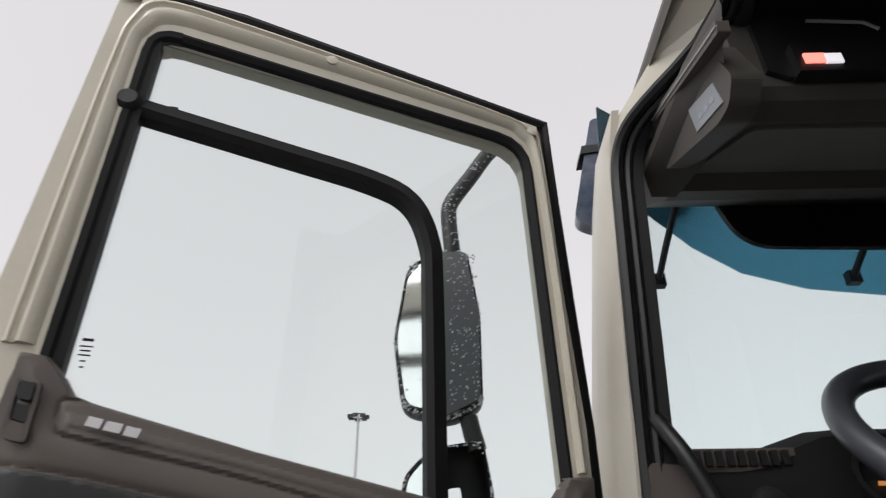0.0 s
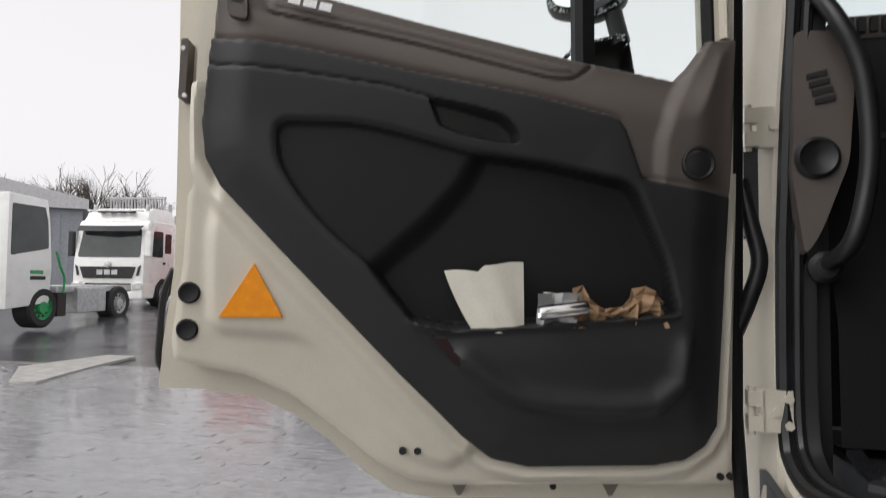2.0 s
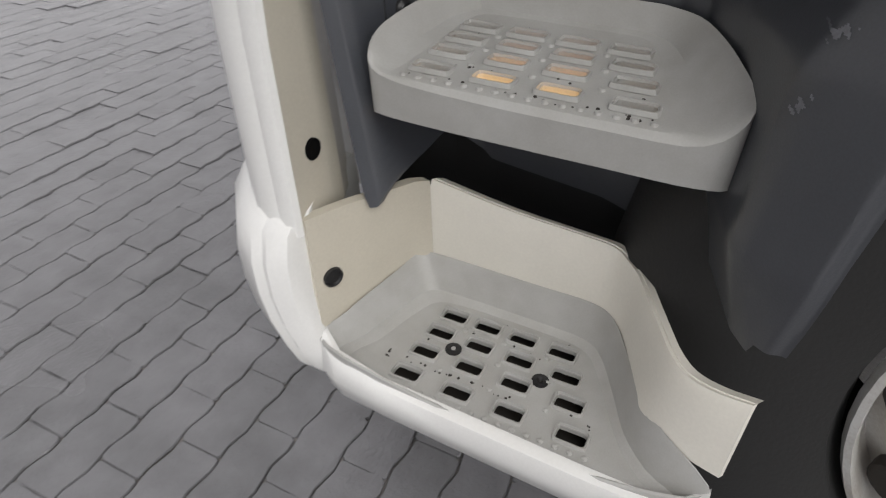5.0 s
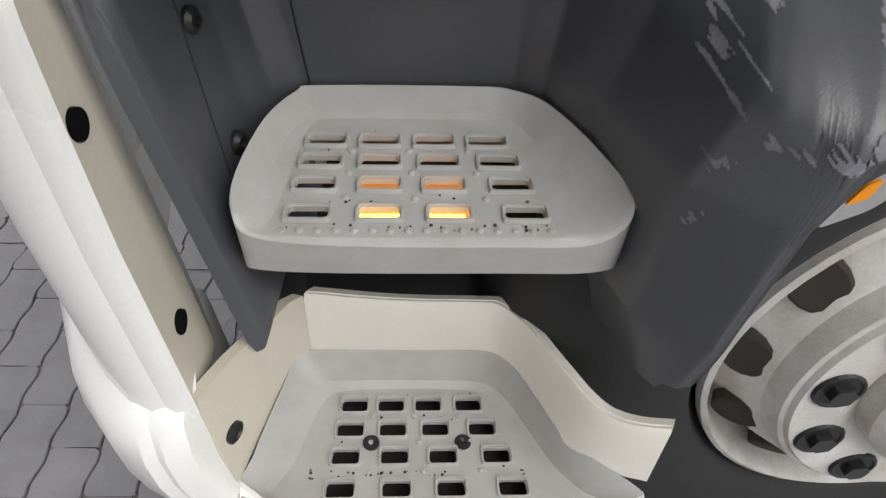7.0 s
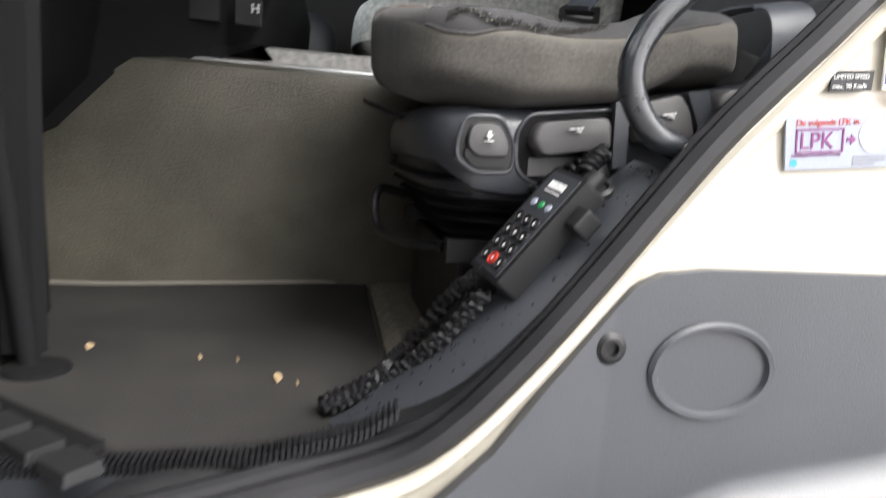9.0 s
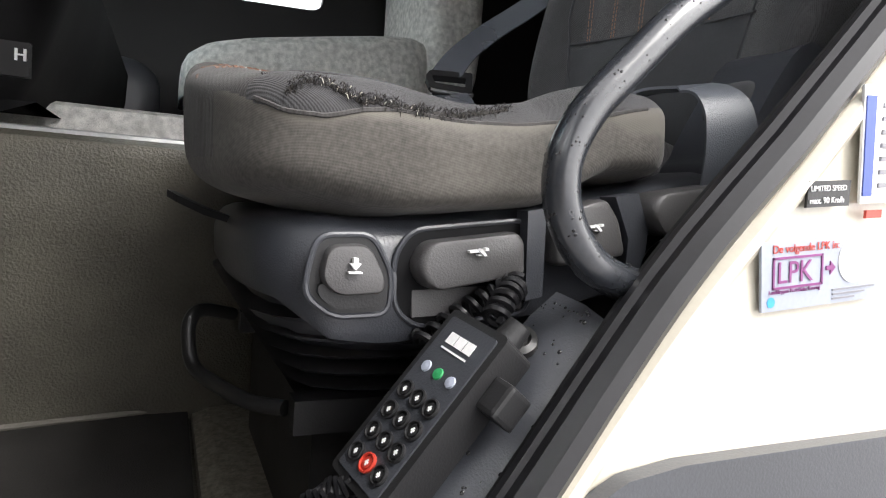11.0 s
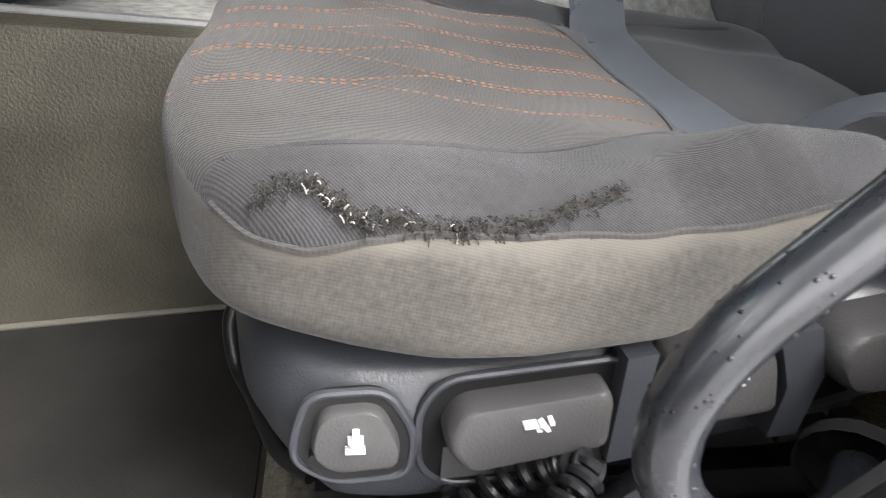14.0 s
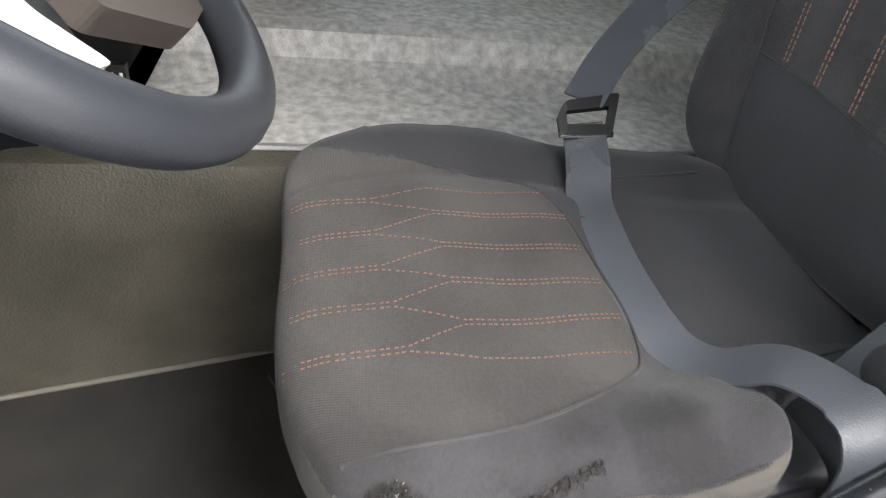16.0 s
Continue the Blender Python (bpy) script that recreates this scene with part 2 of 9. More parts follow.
HEADER = mat("warm_grey_header_plastic", (0.085, 0.078, 0.068), 0.6, grain=0.2, gscale=500)
WHITEI = mat("white_print", (0.85, 0.85, 0.85), 0.6)
PAPER = mat("cream_paper", (0.72, 0.69, 0.60), 0.8, var=0.1, vscale=10)
KRAFT = mat("brown_kraft_paper", (0.33, 0.21, 0.12), 0.8, var=0.25, vscale=20)
ORANGE = mat("orange_reflector", (1.0, 0.33, 0.0), 0.25, grain=0.4, gscale=900, var=0.1, vscale=60)
# glow that imitates amber reflections under the upper step
AMBER_GLOW = glow("amber_reflection_glow", (1.0, 0.55, 0.12), 2.6)
ORANGE_GLOW = glow("soft_orange_glow", (0.9, 0.38, 0.12), 0.35)
REDLED = glow("red_lit_display", (1.0, 0.25, 0.2), 1.5)
GLASSD = glass("door_glass", (0.93, 0.96, 0.955))
GLASSW = glass("windscreen_glass", (0.90, 0.95, 0.95))
BLUEV = glass("blue_tinted_visor", (0.26, 0.46, 0.55), 0.15)
TYRE = mat("tyre_rubber", (0.02, 0.02, 0.02), 0.7, grain=0.4, gscale=200)
REDP = mat("red_paint", (0.55, 0.05, 0.03), 0.4)
GREENP = mat("green_paint", (0.03, 0.30, 0.10), 0.4)
BLUEP = mat("blue_paint", (0.05, 0.09, 0.35), 0.5)
PURPLE = mat("purple_print", (0.22, 0.04, 0.18), 0.5)
STICK = mat("pale_sticker", (0.36, 0.39, 0.47), 0.4)
BARK = mat("grey_bark", (0.10, 0.085, 0.075), 0.9, var=0.3)
HALLW = mat("grey_hall_cladding", (0.33, 0.35, 0.38), 0.5)
HALLR = mat("pale_hall_roof", (0.62, 0.62, 0.63), 0.5)
KERB = mat("pale_concrete_kerb", (0.36, 0.35, 0.33), 0.6, var=0.3)
MIRRORM = mat("mirror_silver", (0.9, 0.9, 0.9), 0.02, metal=1.0, var=0.0)


# ---- mesh helpers ----
def V(*a):
    return Vector(a)


def thing(name, label, category, loc=(0, 0, 0), group="", kind=""):
    e = new(name)
    e.location = loc
    return tagged(e, label, category, group, kind)


def part(name, bm, material, parent=None, label="", smooth=False, bevel=0.0):
    if bevel:
        bmesh.ops.bevel(bm, geom=[e for e in bm.edges if len(e.link_faces) == 2 and e.calc_face_angle(0) > 0.6], offset=bevel, segments=2, profile=0.6, affect="EDGES", clamp_overlap=True)
    bmesh.ops.recalc_face_normals(bm, faces=bm.faces)
    me = bpy.data.meshes.new(name)
    bm.to_mesh(me)
    bm.free()
    me.materials.append(material)
    if smooth:
        me.polygons.foreach_set("use_smooth", [True] * len(me.polygons))
        me.set_sharp_from_angle(angle=radians(38))
    ob = new(name, me)
    if parent:
        ob.parent = parent
        ob.matrix_parent_inverse = Matrix.Translation(parent.location).inverted()
    if label:
        tagged(ob, label)
    return ob


def BM():
    return bmesh.new()


def box(bm, a, b):
    x0, y0, z0 = a
    x1, y1, z1 = b
    v = [bm.verts.new(p) for p in ((x0, y0, z0), (x1, y0, z0), (x1, y1, z0), (x0, y1, z0), (x0, y0, z1), (x1, y0, z1), (x1, y1, z1), (x0, y1, z1))]
    for f in ((0, 3, 2, 1), (4, 5, 6, 7), (0, 1, 5, 4), (1, 2, 6, 5), (2, 3, 7, 6), (3, 0, 4, 7)):
        bm.faces.new([v[i] for i in f])
    return bm


def ext(bm, poly, f0, f1):
    a, b = [bm.verts.new(f0(*p)) for p in poly], [bm.verts.new(f1(*p)) for p in poly]
    k = len(poly)
    bm.faces.new(a)
    bm.faces.new(b[::-1])
    for i in range(k):
        bm.faces.new((a[i], b[i], b[(i + 1) % k], a[(i + 1) % k]))
    return bm


def rounded(pts, r, n=4):
    out, k = [], len(pts)
    rr = r if isinstance(r, (list, tuple)) else [r] * k
    for i in range(k):
        p, a, b = Vector(pts[i]), Vector(pts[i - 1]), Vector(pts[(i + 1) % k])
        d1, d2 = (a - p), (b - p)
        q = min(rr[i], d1.length * 0.49, d2.length * 0.49)
        s, e = p + d1.normalized() * q, p + d2.normalized() * q
        for j in range(n + 1):
            t = j / n
            w = s * (1 - t) ** 2 + p * 2 * t * (1 - t) + e * t * t
            out.append((w.x, w.y))
    return out


def plate(bm, outer, holes, f0, f1):
    """A plate with holes: outlines in the plane, f0 and f1 lay its two faces."""
    def fill(f):
        loops, edges = [], []
        for lp in [outer] + holes:
            vs = [bm.verts.new((p[0], p[1], 0)) for p in lp]
            loops.append(vs)
            edges += [bm.edges.new((vs[i], vs[(i + 1) % len(vs)])) for i in range(len(vs))]
        bmesh.ops.triangle_fill(bm, use_beauty=True, edges=edges)
        for vs in loops:
            for v in vs:
                v.co = f(v.co.x, v.co.y)
        return loops
    A = fill(f0)
    B = fill(f1)
    for a, b in zip(A, B):
        for i in range(len(a)):
            bm.faces.new((a[i], a[(i + 1) % len(a)], b[(i + 1) % len(a)], b[i]))
    return bm


def smooth_path(pts, n=6):
    P = [Vector(p) for p in pts]
    P = [P[0] * 2 - P[1]] + P + [P[-1] * 2 - P[-2]]
    out = []
    for i in range(1, len(P) - 2):
        for j in range(n):
            t = j / n
            a, b, c, d = P[i - 1:i + 3]
            out.append(0.5 * ((2 * b) + (c - a) * t + (2 * a - 5 * b + 4 * c - d) * t * t + (3 * b - a - 3 * c + d) * t ** 3))
    return out + [P[-2]]


def tube(bm, pts, r, n=10, cap=True):
    pts = [Vector(p) for p in pts]
    rings, up = [], None
    for i, p in enumerate(pts):
        t = (pts[min(i + 1, len(pts) - 1)] - pts[max(i - 1, 0)]).normalized()
        if up is None:
            up = t.orthogonal().normalized()
        up = (up - t * up.dot(t)).normalized()
        s = t.cross(up)
        q = r[i] if isinstance(r, (list, tuple)) else r
        rings.append([bm.verts.new(p + (up * math.cos(2 * math.pi * k / n) + s * math.sin(2 * math.pi * k / n)) * q) for k in range(n)])
    for a, b in zip(rings, rings[1:]):
        for k in range(n):
            bm.faces.new((a[k], a[(k + 1) % n], b[(k + 1) % n], b[k]))
    if cap:
        bm.faces.new(rings[0][::-1])
        bm.faces.new(rings[-1])
    return bm


def loft(bm, rows, closed=False):
    g = [[bm.verts.new(p) for p in r] for r in rows]
    m = len(g[0])
    for a, b in zip(g, g[1:]):
        for k in range(m if closed else m - 1):
            bm.faces.new((a[k], a[(k + 1) % m], b[(k + 1) % m], b[k]))
    return g


def disc(bm, c, axis, r, d, n=20):
    """A short cylinder from c along axis."""
    axis = Vector(axis).normalized()
    return tube(bm, [Vector(c), Vector(c) + axis * d], r, n)


def turned(bm, c, axis, prof, n=28):
    """A body of revolution: prof holds (radius, distance along the axis)."""
    axis = Vector(axis).normalized()
    u = axis.orthogonal().normalized()
    w = axis.cross(u)
    rows = [[Vector(c) + axis * d + (u * math.cos(2 * math.pi * k / n) + w * math.sin(2 * math.pi * k / n)) * max(r, 1e-4) for k in range(n)] for r, d in prof]
    loft(bm, rows, True)
    return bm


def ribbon(bm, pts, sides, th=0.0012):
    """A strap along pts; sides holds the half-width vectors."""
    rows = []
    for i, p in enumerate(pts):
        t = (pts[min(i + 1, len(pts) - 1)] - pts[max(i - 1, 0)]).normalized()
        s = sides[i]
        nn = t.cross(s).normalized() * th
        rows.append([p - s + nn, p + s + nn, p + s - nn, p - s - nn])
    loft(bm, rows, True)
    return bm


def sheet(bm, rows, off):
    """A curved sheet with thickness: rows of points, and the same moved by off."""
    off = Vector(off)
    a, b = loft(bm, rows), loft(bm, [[Vector(p) + off for p in r] for r in rows])
    nr, nc = len(a), len(a[0])
    for i in range(nr - 1):
        for j in (0, nc - 1):
            bm.faces.new((a[i][j], a[i + 1][j], b[i + 1][j], b[i][j]))
    for j in range(nc - 1):
        for i in (0, nr - 1):
            bm.faces.new((a[i][j], a[i][j + 1], b[i][j + 1], b[i][j]))
    return bm


def lerp_table(tab, x):
    tab = sorted(tab)
    if x <= tab[0][0]:
        return tab[0][1]
    for (a, p), (b, q) in zip(tab, tab[1:]):
        if x <= b:
            return p + (q - p) * (x - a) / (b - a)
    return tab[-1][1]


def sstep(a, b, x):
    t = min(1, max(0, (x - a) / (b - a)))
    return t * t * (3 - 2 * t)


# ---- ground: paved yard, asphalt beyond ----


def gz(y, x=-20.0):
    """Ground height: level by the truck, a slight rise to the far corner of the yard."""
    return GROUND + 0.06 * min(7.0, max(0.0, y - 10.0)) * min(1.0, max(0.0, (-9.0 - x) / 3.0))


bm = BM()
sheet(bm, [[V(x, y, gz(y, x) - 0.028) for x in (-900, -60, -20, -12, -10.5, -9, 0, 20, 900)] for y in (-900, -20, 0, 10, 11.4, 13, 15, 17, 40, 900)], (0, 0, -0.4))
tagged(part("ground", bm, ASPHALT), "dark wet asphalt yard with puddles", "ground", kind="structure")
bm = BM()
box(bm, (-14, -3, GROUND - 0.03), (6, 9.2, GROUND - 0.006))
pavement = tagged(part("pavement", bm, JOINT), "wet grey concrete block paving in running bond", "pavement", kind="structure")

# ---- the open cab door ----
DO, DA, LEAN_D = Vector((0.243, 1.20, 0)), 0.2932, 0.13
DU, DN = Vector((-math.cos(DA), -math.sin(DA), 0)), Vector((math.sin(DA), -math.cos(DA), 0))


def dp(u, z, off=0.0):
    return DO + DU * u + DN * (0.05 + LEAN_D * (z - 1.4) + off) + Vector((0, 0, z))


def dface(off):
    return lambda u, z: dp(u, z, off)


door = thing("door_1", "open cream cab door with dark trim and rain-wet glass", "truck door", tuple(dp(0.03, 1.05)), kind="structure")
OUT = [(0.928, 2.572), (0.97, 2.0), (0.983, 1.67), (0.992, 1.45), (1.012, 1.32), (1.022, 1.247), (0.95, 1.244), (0.87, 1.231), (0.80, 1.20), (0.74, 1.153), (0.68, 1.098), (0.635, 1.067), (0.57, 1.055), (0.03, 1.045), (0.05, 1.2), (0.09, 1.877), (0.115, 2.13), (0.142, 2.452), (0.72, 2.556)]
INN = [(0.88, 2.535), (0.925, 2.0), (0.945, 1.67), (0.965, 1.45), (0.985, 1.33), (0.97, 1.295), (0.86, 1.272), (0.79, 1.235), (0.73, 1.19), (0.66, 1.13), (0.60, 1.10), (0.55, 1.092), (0.07, 1.088), (0.075, 1.2), (0.11, 1.877), (0.14, 2.13), (0.172, 2.42), (0.70, 2.515)]
WIN = rounded([(0.856, 2.475), (0.876, 1.90), (0.84, 1.84), (0.13, 1.70), (0.138, 1.80), (0.19, 2.385)], [0.05, 0.01, 0.02, 0.01, 0.01, 0.06])
bm = BM()
plate(bm, OUT, [WIN], dface(-0.06), dface(-0.042))
skin = part("door_skin", bm, CREAM, door, bevel=0.0)
bm = BM()
plate(bm, INN, [WIN], dface(-0.044), dface(0.0))
frame_in = part("inner_frame", bm, CREAM, door)
# pressed relief of the window frame
FO = smooth_path([(0.926, 1.93, 0), (0.914, 2.2, 0), (0.902, 2.40, 0), (0.89, 2.48, 0), (0.85, 2.528, 0), (0.70, 2.512, 0), (0.45, 2.468, 0), (0.25, 2.432, 0), (0.192, 2.412, 0), (0.166, 2.37, 0), (0.142, 2.13, 0), (0.114, 1.81, 0)], 5)
FI = smooth_path([(0.886, 1.93, 0), (0.874, 2.2, 0), (0.868, 2.41, 0), (0.858, 2.452, 0), (0.825, 2.482, 0), (0.70, 2.470, 0), (0.45, 2.436, 0), (0.25, 2.406, 0), (0.21, 2.388, 0), (0.185, 2.345, 0), (0.158, 2.13, 0), (0.130, 1.81, 0)], 5)
bm = BM()
sheet(bm, [[dp(a.x + (b.x - a.x) * f, a.y + (b.y - a.y) * f, h) for f, h in ((0, -0.001), (0.05, 0.006), (0.16, 0.008), (0.24, 0.003), (0.34, 0.002), (0.44, 0.009), (0.54, 0.0115), (0.74, 0.010), (0.88, 0.005), (1.0, -0.001))] for a, b in zip(FO, FI)], DN * -0.003)
part("frame_pressing", bm, CREAM, door, smooth=True)
# folded outer lip
bm = BM()
tube(bm, [dp(p.x - 0.003, p.y, -0.05) for p in smooth_path([(0.925, 2.56, 0), (0.968, 2.0, 0), (0.981, 1.67, 0), (0.992, 1.45, 0), (1.012, 1.32, 0), (1.020, 1.25, 0)], 4)], 0.007, 8)
part("folded_lip", bm, CREAM, door, smooth=True)
bm = BM()
tube(bm, [dp(p.x, p.y, -0.048) for p in smooth_path([(0.995, 1.44, 0), (1.012, 1.40, 0), (1.02, 1.33, 0), (1.022, 1.29, 0), (1.012, 1.268, 0)], 4)], 0.0058, 8)
part("corner_guard", bm, RUBBER, door, "black rubber corner guard", smooth=True)
# small white label beside the reflector
bm = BM()
ext(bm, [(0.772, 1.398), (0.768, 1.402), (0.752, 1.386), (0.756, 1.382)], dface(0.008), dface(0.0150))
part("small_label", bm, WHITEI, door, "small white printed label")
# rubber seals
bm = BM()
tube(bm, [dp(u, z, -0.034) for u, z in OUT[13:] + OUT[:1]], 0.012, 8)
part("edge_seal", bm, RUBBERM, door, "black rubber edge seal", smooth=True)
bm = BM()
w = WIN + WIN[:1]
tube(bm, [dp(u, z, -0.012) for u, z in w], 0.013, 8, cap=False)
part("window_seal", bm, RUBBERM, door, "black window rubber", smooth=True)
bm = BM()
ext(bm, [(0.862, 2.45), (0.882, 1.87), (0.852, 1.87), (0.836, 2.45)], dface(-0.03), dface(-0.006))
part("window_channel", bm, RUBBERM, door, "black rubber window channel", bevel=0.004)
bm = BM()
mull = smooth_path([(0.862, 2.325, 0), (0.62, 2.287, 0), (0.47, 2.262, 0), (0.40, 2.232, 0), (0.365, 2.165, 0), (0.356, 2.08, 0), (0.34, 1.74, 0)], 6)
rows = []
for i, p in enumerate(mull):
    t = (mull[min(i + 1, len(mull) - 1)] - mull[max(i - 1, 0)]).normalized()
    q = Vector((-t.y, t.x, 0)) * 0.0155
    rows.append([dp(p.x + q.x, p.y + q.y, -0.038), dp(p.x + q.x, p.y + q.y, -0.012), dp(p.x + q.x * 0.35, p.y + q.y * 0.35, -0.004), dp(p.x - q.x, p.y - q.y, -0.012), dp(p.x - q.x, p.y - q.y, -0.038)])
loft(bm, rows, True)
part("window_bar", bm, RUBBERM, door, "black curved bar between the panes", smooth=True)
bm = BM()
turned(bm, dp(0.862, 2.325, -0.02), DN, [(0, 0), (0.02, 0), (0.02, 0.018), (0.014, 0.026), (0, 0.026)], 16)
part("bar_end_cap", bm, BLACKP, door, smooth=True)
bm = BM()
ext(bm, [(0.88, 2.47), (0.89, 1.86), (0.13, 1.69), (0.19, 2.39)], dface(-0.032), dface(-0.028))
pane = part("pane", bm, GLASSD, door, "clear glass beaded with rain")
pane.visible_shadow = False
# faint printed marks on the glass
for (u0, z0) in ((0.80, 2.345), (0.835, 1.955)):
    bm = BM()
    for k, (wd, zz) in enumerate(((0.028, 0), (0.034, -0.010), (0.026, -0.016), (0.030, -0.022), (0.014, -0.030), (0.010, -0.038))):
        h = 0.004 if k == 0 else 0.002
        ext(bm, [(u0 - wd / 4, z0 + zz), (u0 + wd / 4, z0 + zz), (u0 + wd / 4, z0 + zz - h), (u0 - wd / 4, z0 + zz - h)], dface(-0.0275), dface(-0.027))
    part("glass_mark", bm, DARKP, pane, "small printed glass mark")
# moulded trim and pressed lower panel, each one relief over the door's plane
TRIM = [(0.90, 1.919), (0.865, 1.916), (0.843, 1.895), (0.825, 1.870), (0.80, 1.862), (0.596, 1.816), (0.333, 1.764), (0.204, 1.742), (0.185, 1.762), (0.158, 1.801), (0.113, 1.804), (0.107, 1.4), (0.106, 1.19), (0.125, 1.155), (0.16, 1.13), (0.21, 1.121), (0.42, 1.121), (0.48, 1.135), (0.53, 1.172), (0.632, 1.275), (0.82, 1.472), (0.905, 1.563), (0.928, 1.608), (0.932, 1.66), (0.915, 1.775)]
LEDGE = [(0.96, 1.786), (0.90, 1.777), (0.78, 1.762), (0.606, 1.731), (0.43, 1.702), (0.318, 1.677), (0.30, 1.669), (0.29, 1.655), (0.262, 1.586), (0.245, 1.580), (0.20, 1.572), (0.06, 1.552)]
PARTING = [(0.94, 1.746), (0.905, 1.739), (0.78, 1.727), (0.656, 1.712), (0.588, 1.696)]
RECESS = rounded([(0.822, 1.662), (0.70, 1.661), (0.63, 1.647), (0.525, 1.620), (0.40, 1.604), (0.273, 1.577), (0.213, 1.46), (0.190, 1.375), (0.40, 1.359), (0.545, 1.350), (0.612, 1.362), (0.682, 1.449), (0.738, 1.494), (0.787, 1.550), (0.815, 1.598)], [0.035, 0.05, 0.03, 0.01, 0.01, 0.02, 0.02, 0.004, 0.004, 0.004, 0.004, 0.02, 0.03, 0.03, 0.02], 5)
FOLD = [(0.50, 1.660), (0.526, 1.619), (0.548, 1.577), (0.595, 1.525), (0.684, 1.447), (0.72, 1.42)]
BINTOP = [(0.63, 1.372), (0.607, 1.364), (0.545, 1.354), (0.40, 1.362), (0.19, 1.380)]
RIDGE_B = [(0.53, 1.30), (0.482, 1.262), (0.447, 1.243), (0.394, 1.230), (0.305, 1.223), (0.225, 1.229), (0.183, 1.265), (0.172, 1.32)]
CUP = rounded([(0.592, 1.697), (0.53, 1.686), (0.478, 1.673), (0.455, 1.654), (0.452, 1.632), (0.50, 1.636), (0.545, 1.645), (0.575, 1.656)], 0.010, 4)
NAMEP = rounded([(0.838, 1.861), (0.80, 1.858), (0.60, 1.815), (0.335, 1.760), (0.366, 1.733), (0.402, 1.731), (0.607, 1.776), (0.832, 1.815)], [0.012, 0.01, 0.01, 0.006, 0.02, 0.02, 0.02, 0.012], 4)
CORNERL = [(0.15, 1.83), (0.172, 1.785), (0.195, 1.740), (0.220, 1.69), (0.234, 1.64), (0.236, 1.57), (0.235, 1.50)]


def npath(p, u, z, closed=True):
    """Distance to a polyline; signed (inside positive) when closed. Also the side: positive to the left of its run."""
    best = np.full(u.shape, 1e9)
    ins = np.zeros(u.shape, bool)
    side = np.zeros(u.shape)
    q = list(p) + [p[0]] if closed else list(p)
    cu, cz = u.copy(), z.copy()
    for (x0, y0), (x1, y1) in zip(q[:-1], q[1:]):
        dx, dy = x1 - x0, y1 - y0
        f = np.clip(((u - x0) * dx + (z - y0) * dy) / (dx * dx + dy * dy + 1e-12), 0, 1)
        px_, pz_ = x0 + dx * f, y0 + dy * f
        d = np.hypot(u - px_, z - pz_)
        m = d < best
        best[m] = d[m]
        cu[m], cz[m] = px_[m], pz_[m]
        side[m] = np.sign(dx * (z - y0) - dy * (u - x0))[m]
        if closed:
            ins ^= ((y0 > z) != (y1 > z)) & (u < (x1 - x0) * (z - y0) / (y1 - y0 + 1e-15) + x0)
    return (np.where(ins, best, -best) if closed else best * side), cu, cz


def nstep(a, b, v):
    f = np.clip((v - a) / (b - a), 0, 1)
    return f * f * (3 - 2 * f)


def relief(u0, u1, z0, z1, cell, snaps, height, zones):
    """Grid over the door plane, cut to the zones; corners near a border are drawn onto it."""
    uu, zz = np.meshgrid(np.arange(u0, u1, cell), np.arange(z0, z1, cell), indexing="ij")
    for p, closed in snaps:
        d, cu, cz = npath(p, uu, zz, closed)
        m = np.abs(d) < cell * 0.62
        uu[m], zz[m] = cu[m], cz[m]
    hh = height(uu, zz)
    mu = (uu[1:, 1:] + uu[:-1, :-1] + uu[1:, :-1] + uu[:-1, 1:]) / 4
    mz = (zz[1:, 1:] + zz[:-1, :-1] + zz[1:, :-1] + zz[:-1, 1:]) / 4
    zone = zones(mu, mz)
    found = []
    for k in range(1, int(zone.max()) + 1):
        ids, verts, faces = {}, [], []
        for i, j in zip(*np.nonzero(zone == k)):
            f = []
            for c in ((i, j), (i, j + 1), (i + 1, j + 1), (i + 1, j)):
                if c not in ids:
                    ids[c] = len(verts)
                    verts.append(tuple(dp(float(uu[c]), float(zz[c]), float(hh[c]))))
                f.append(ids[c])
            faces.append(f)
        me = bpy.data.meshes.new("relief")
        me.from_pydata(verts, [], faces)
        b = BM()
        b.from_mesh(me)
        bpy.data.meshes.remove(me)
        found.append(b)
    return found


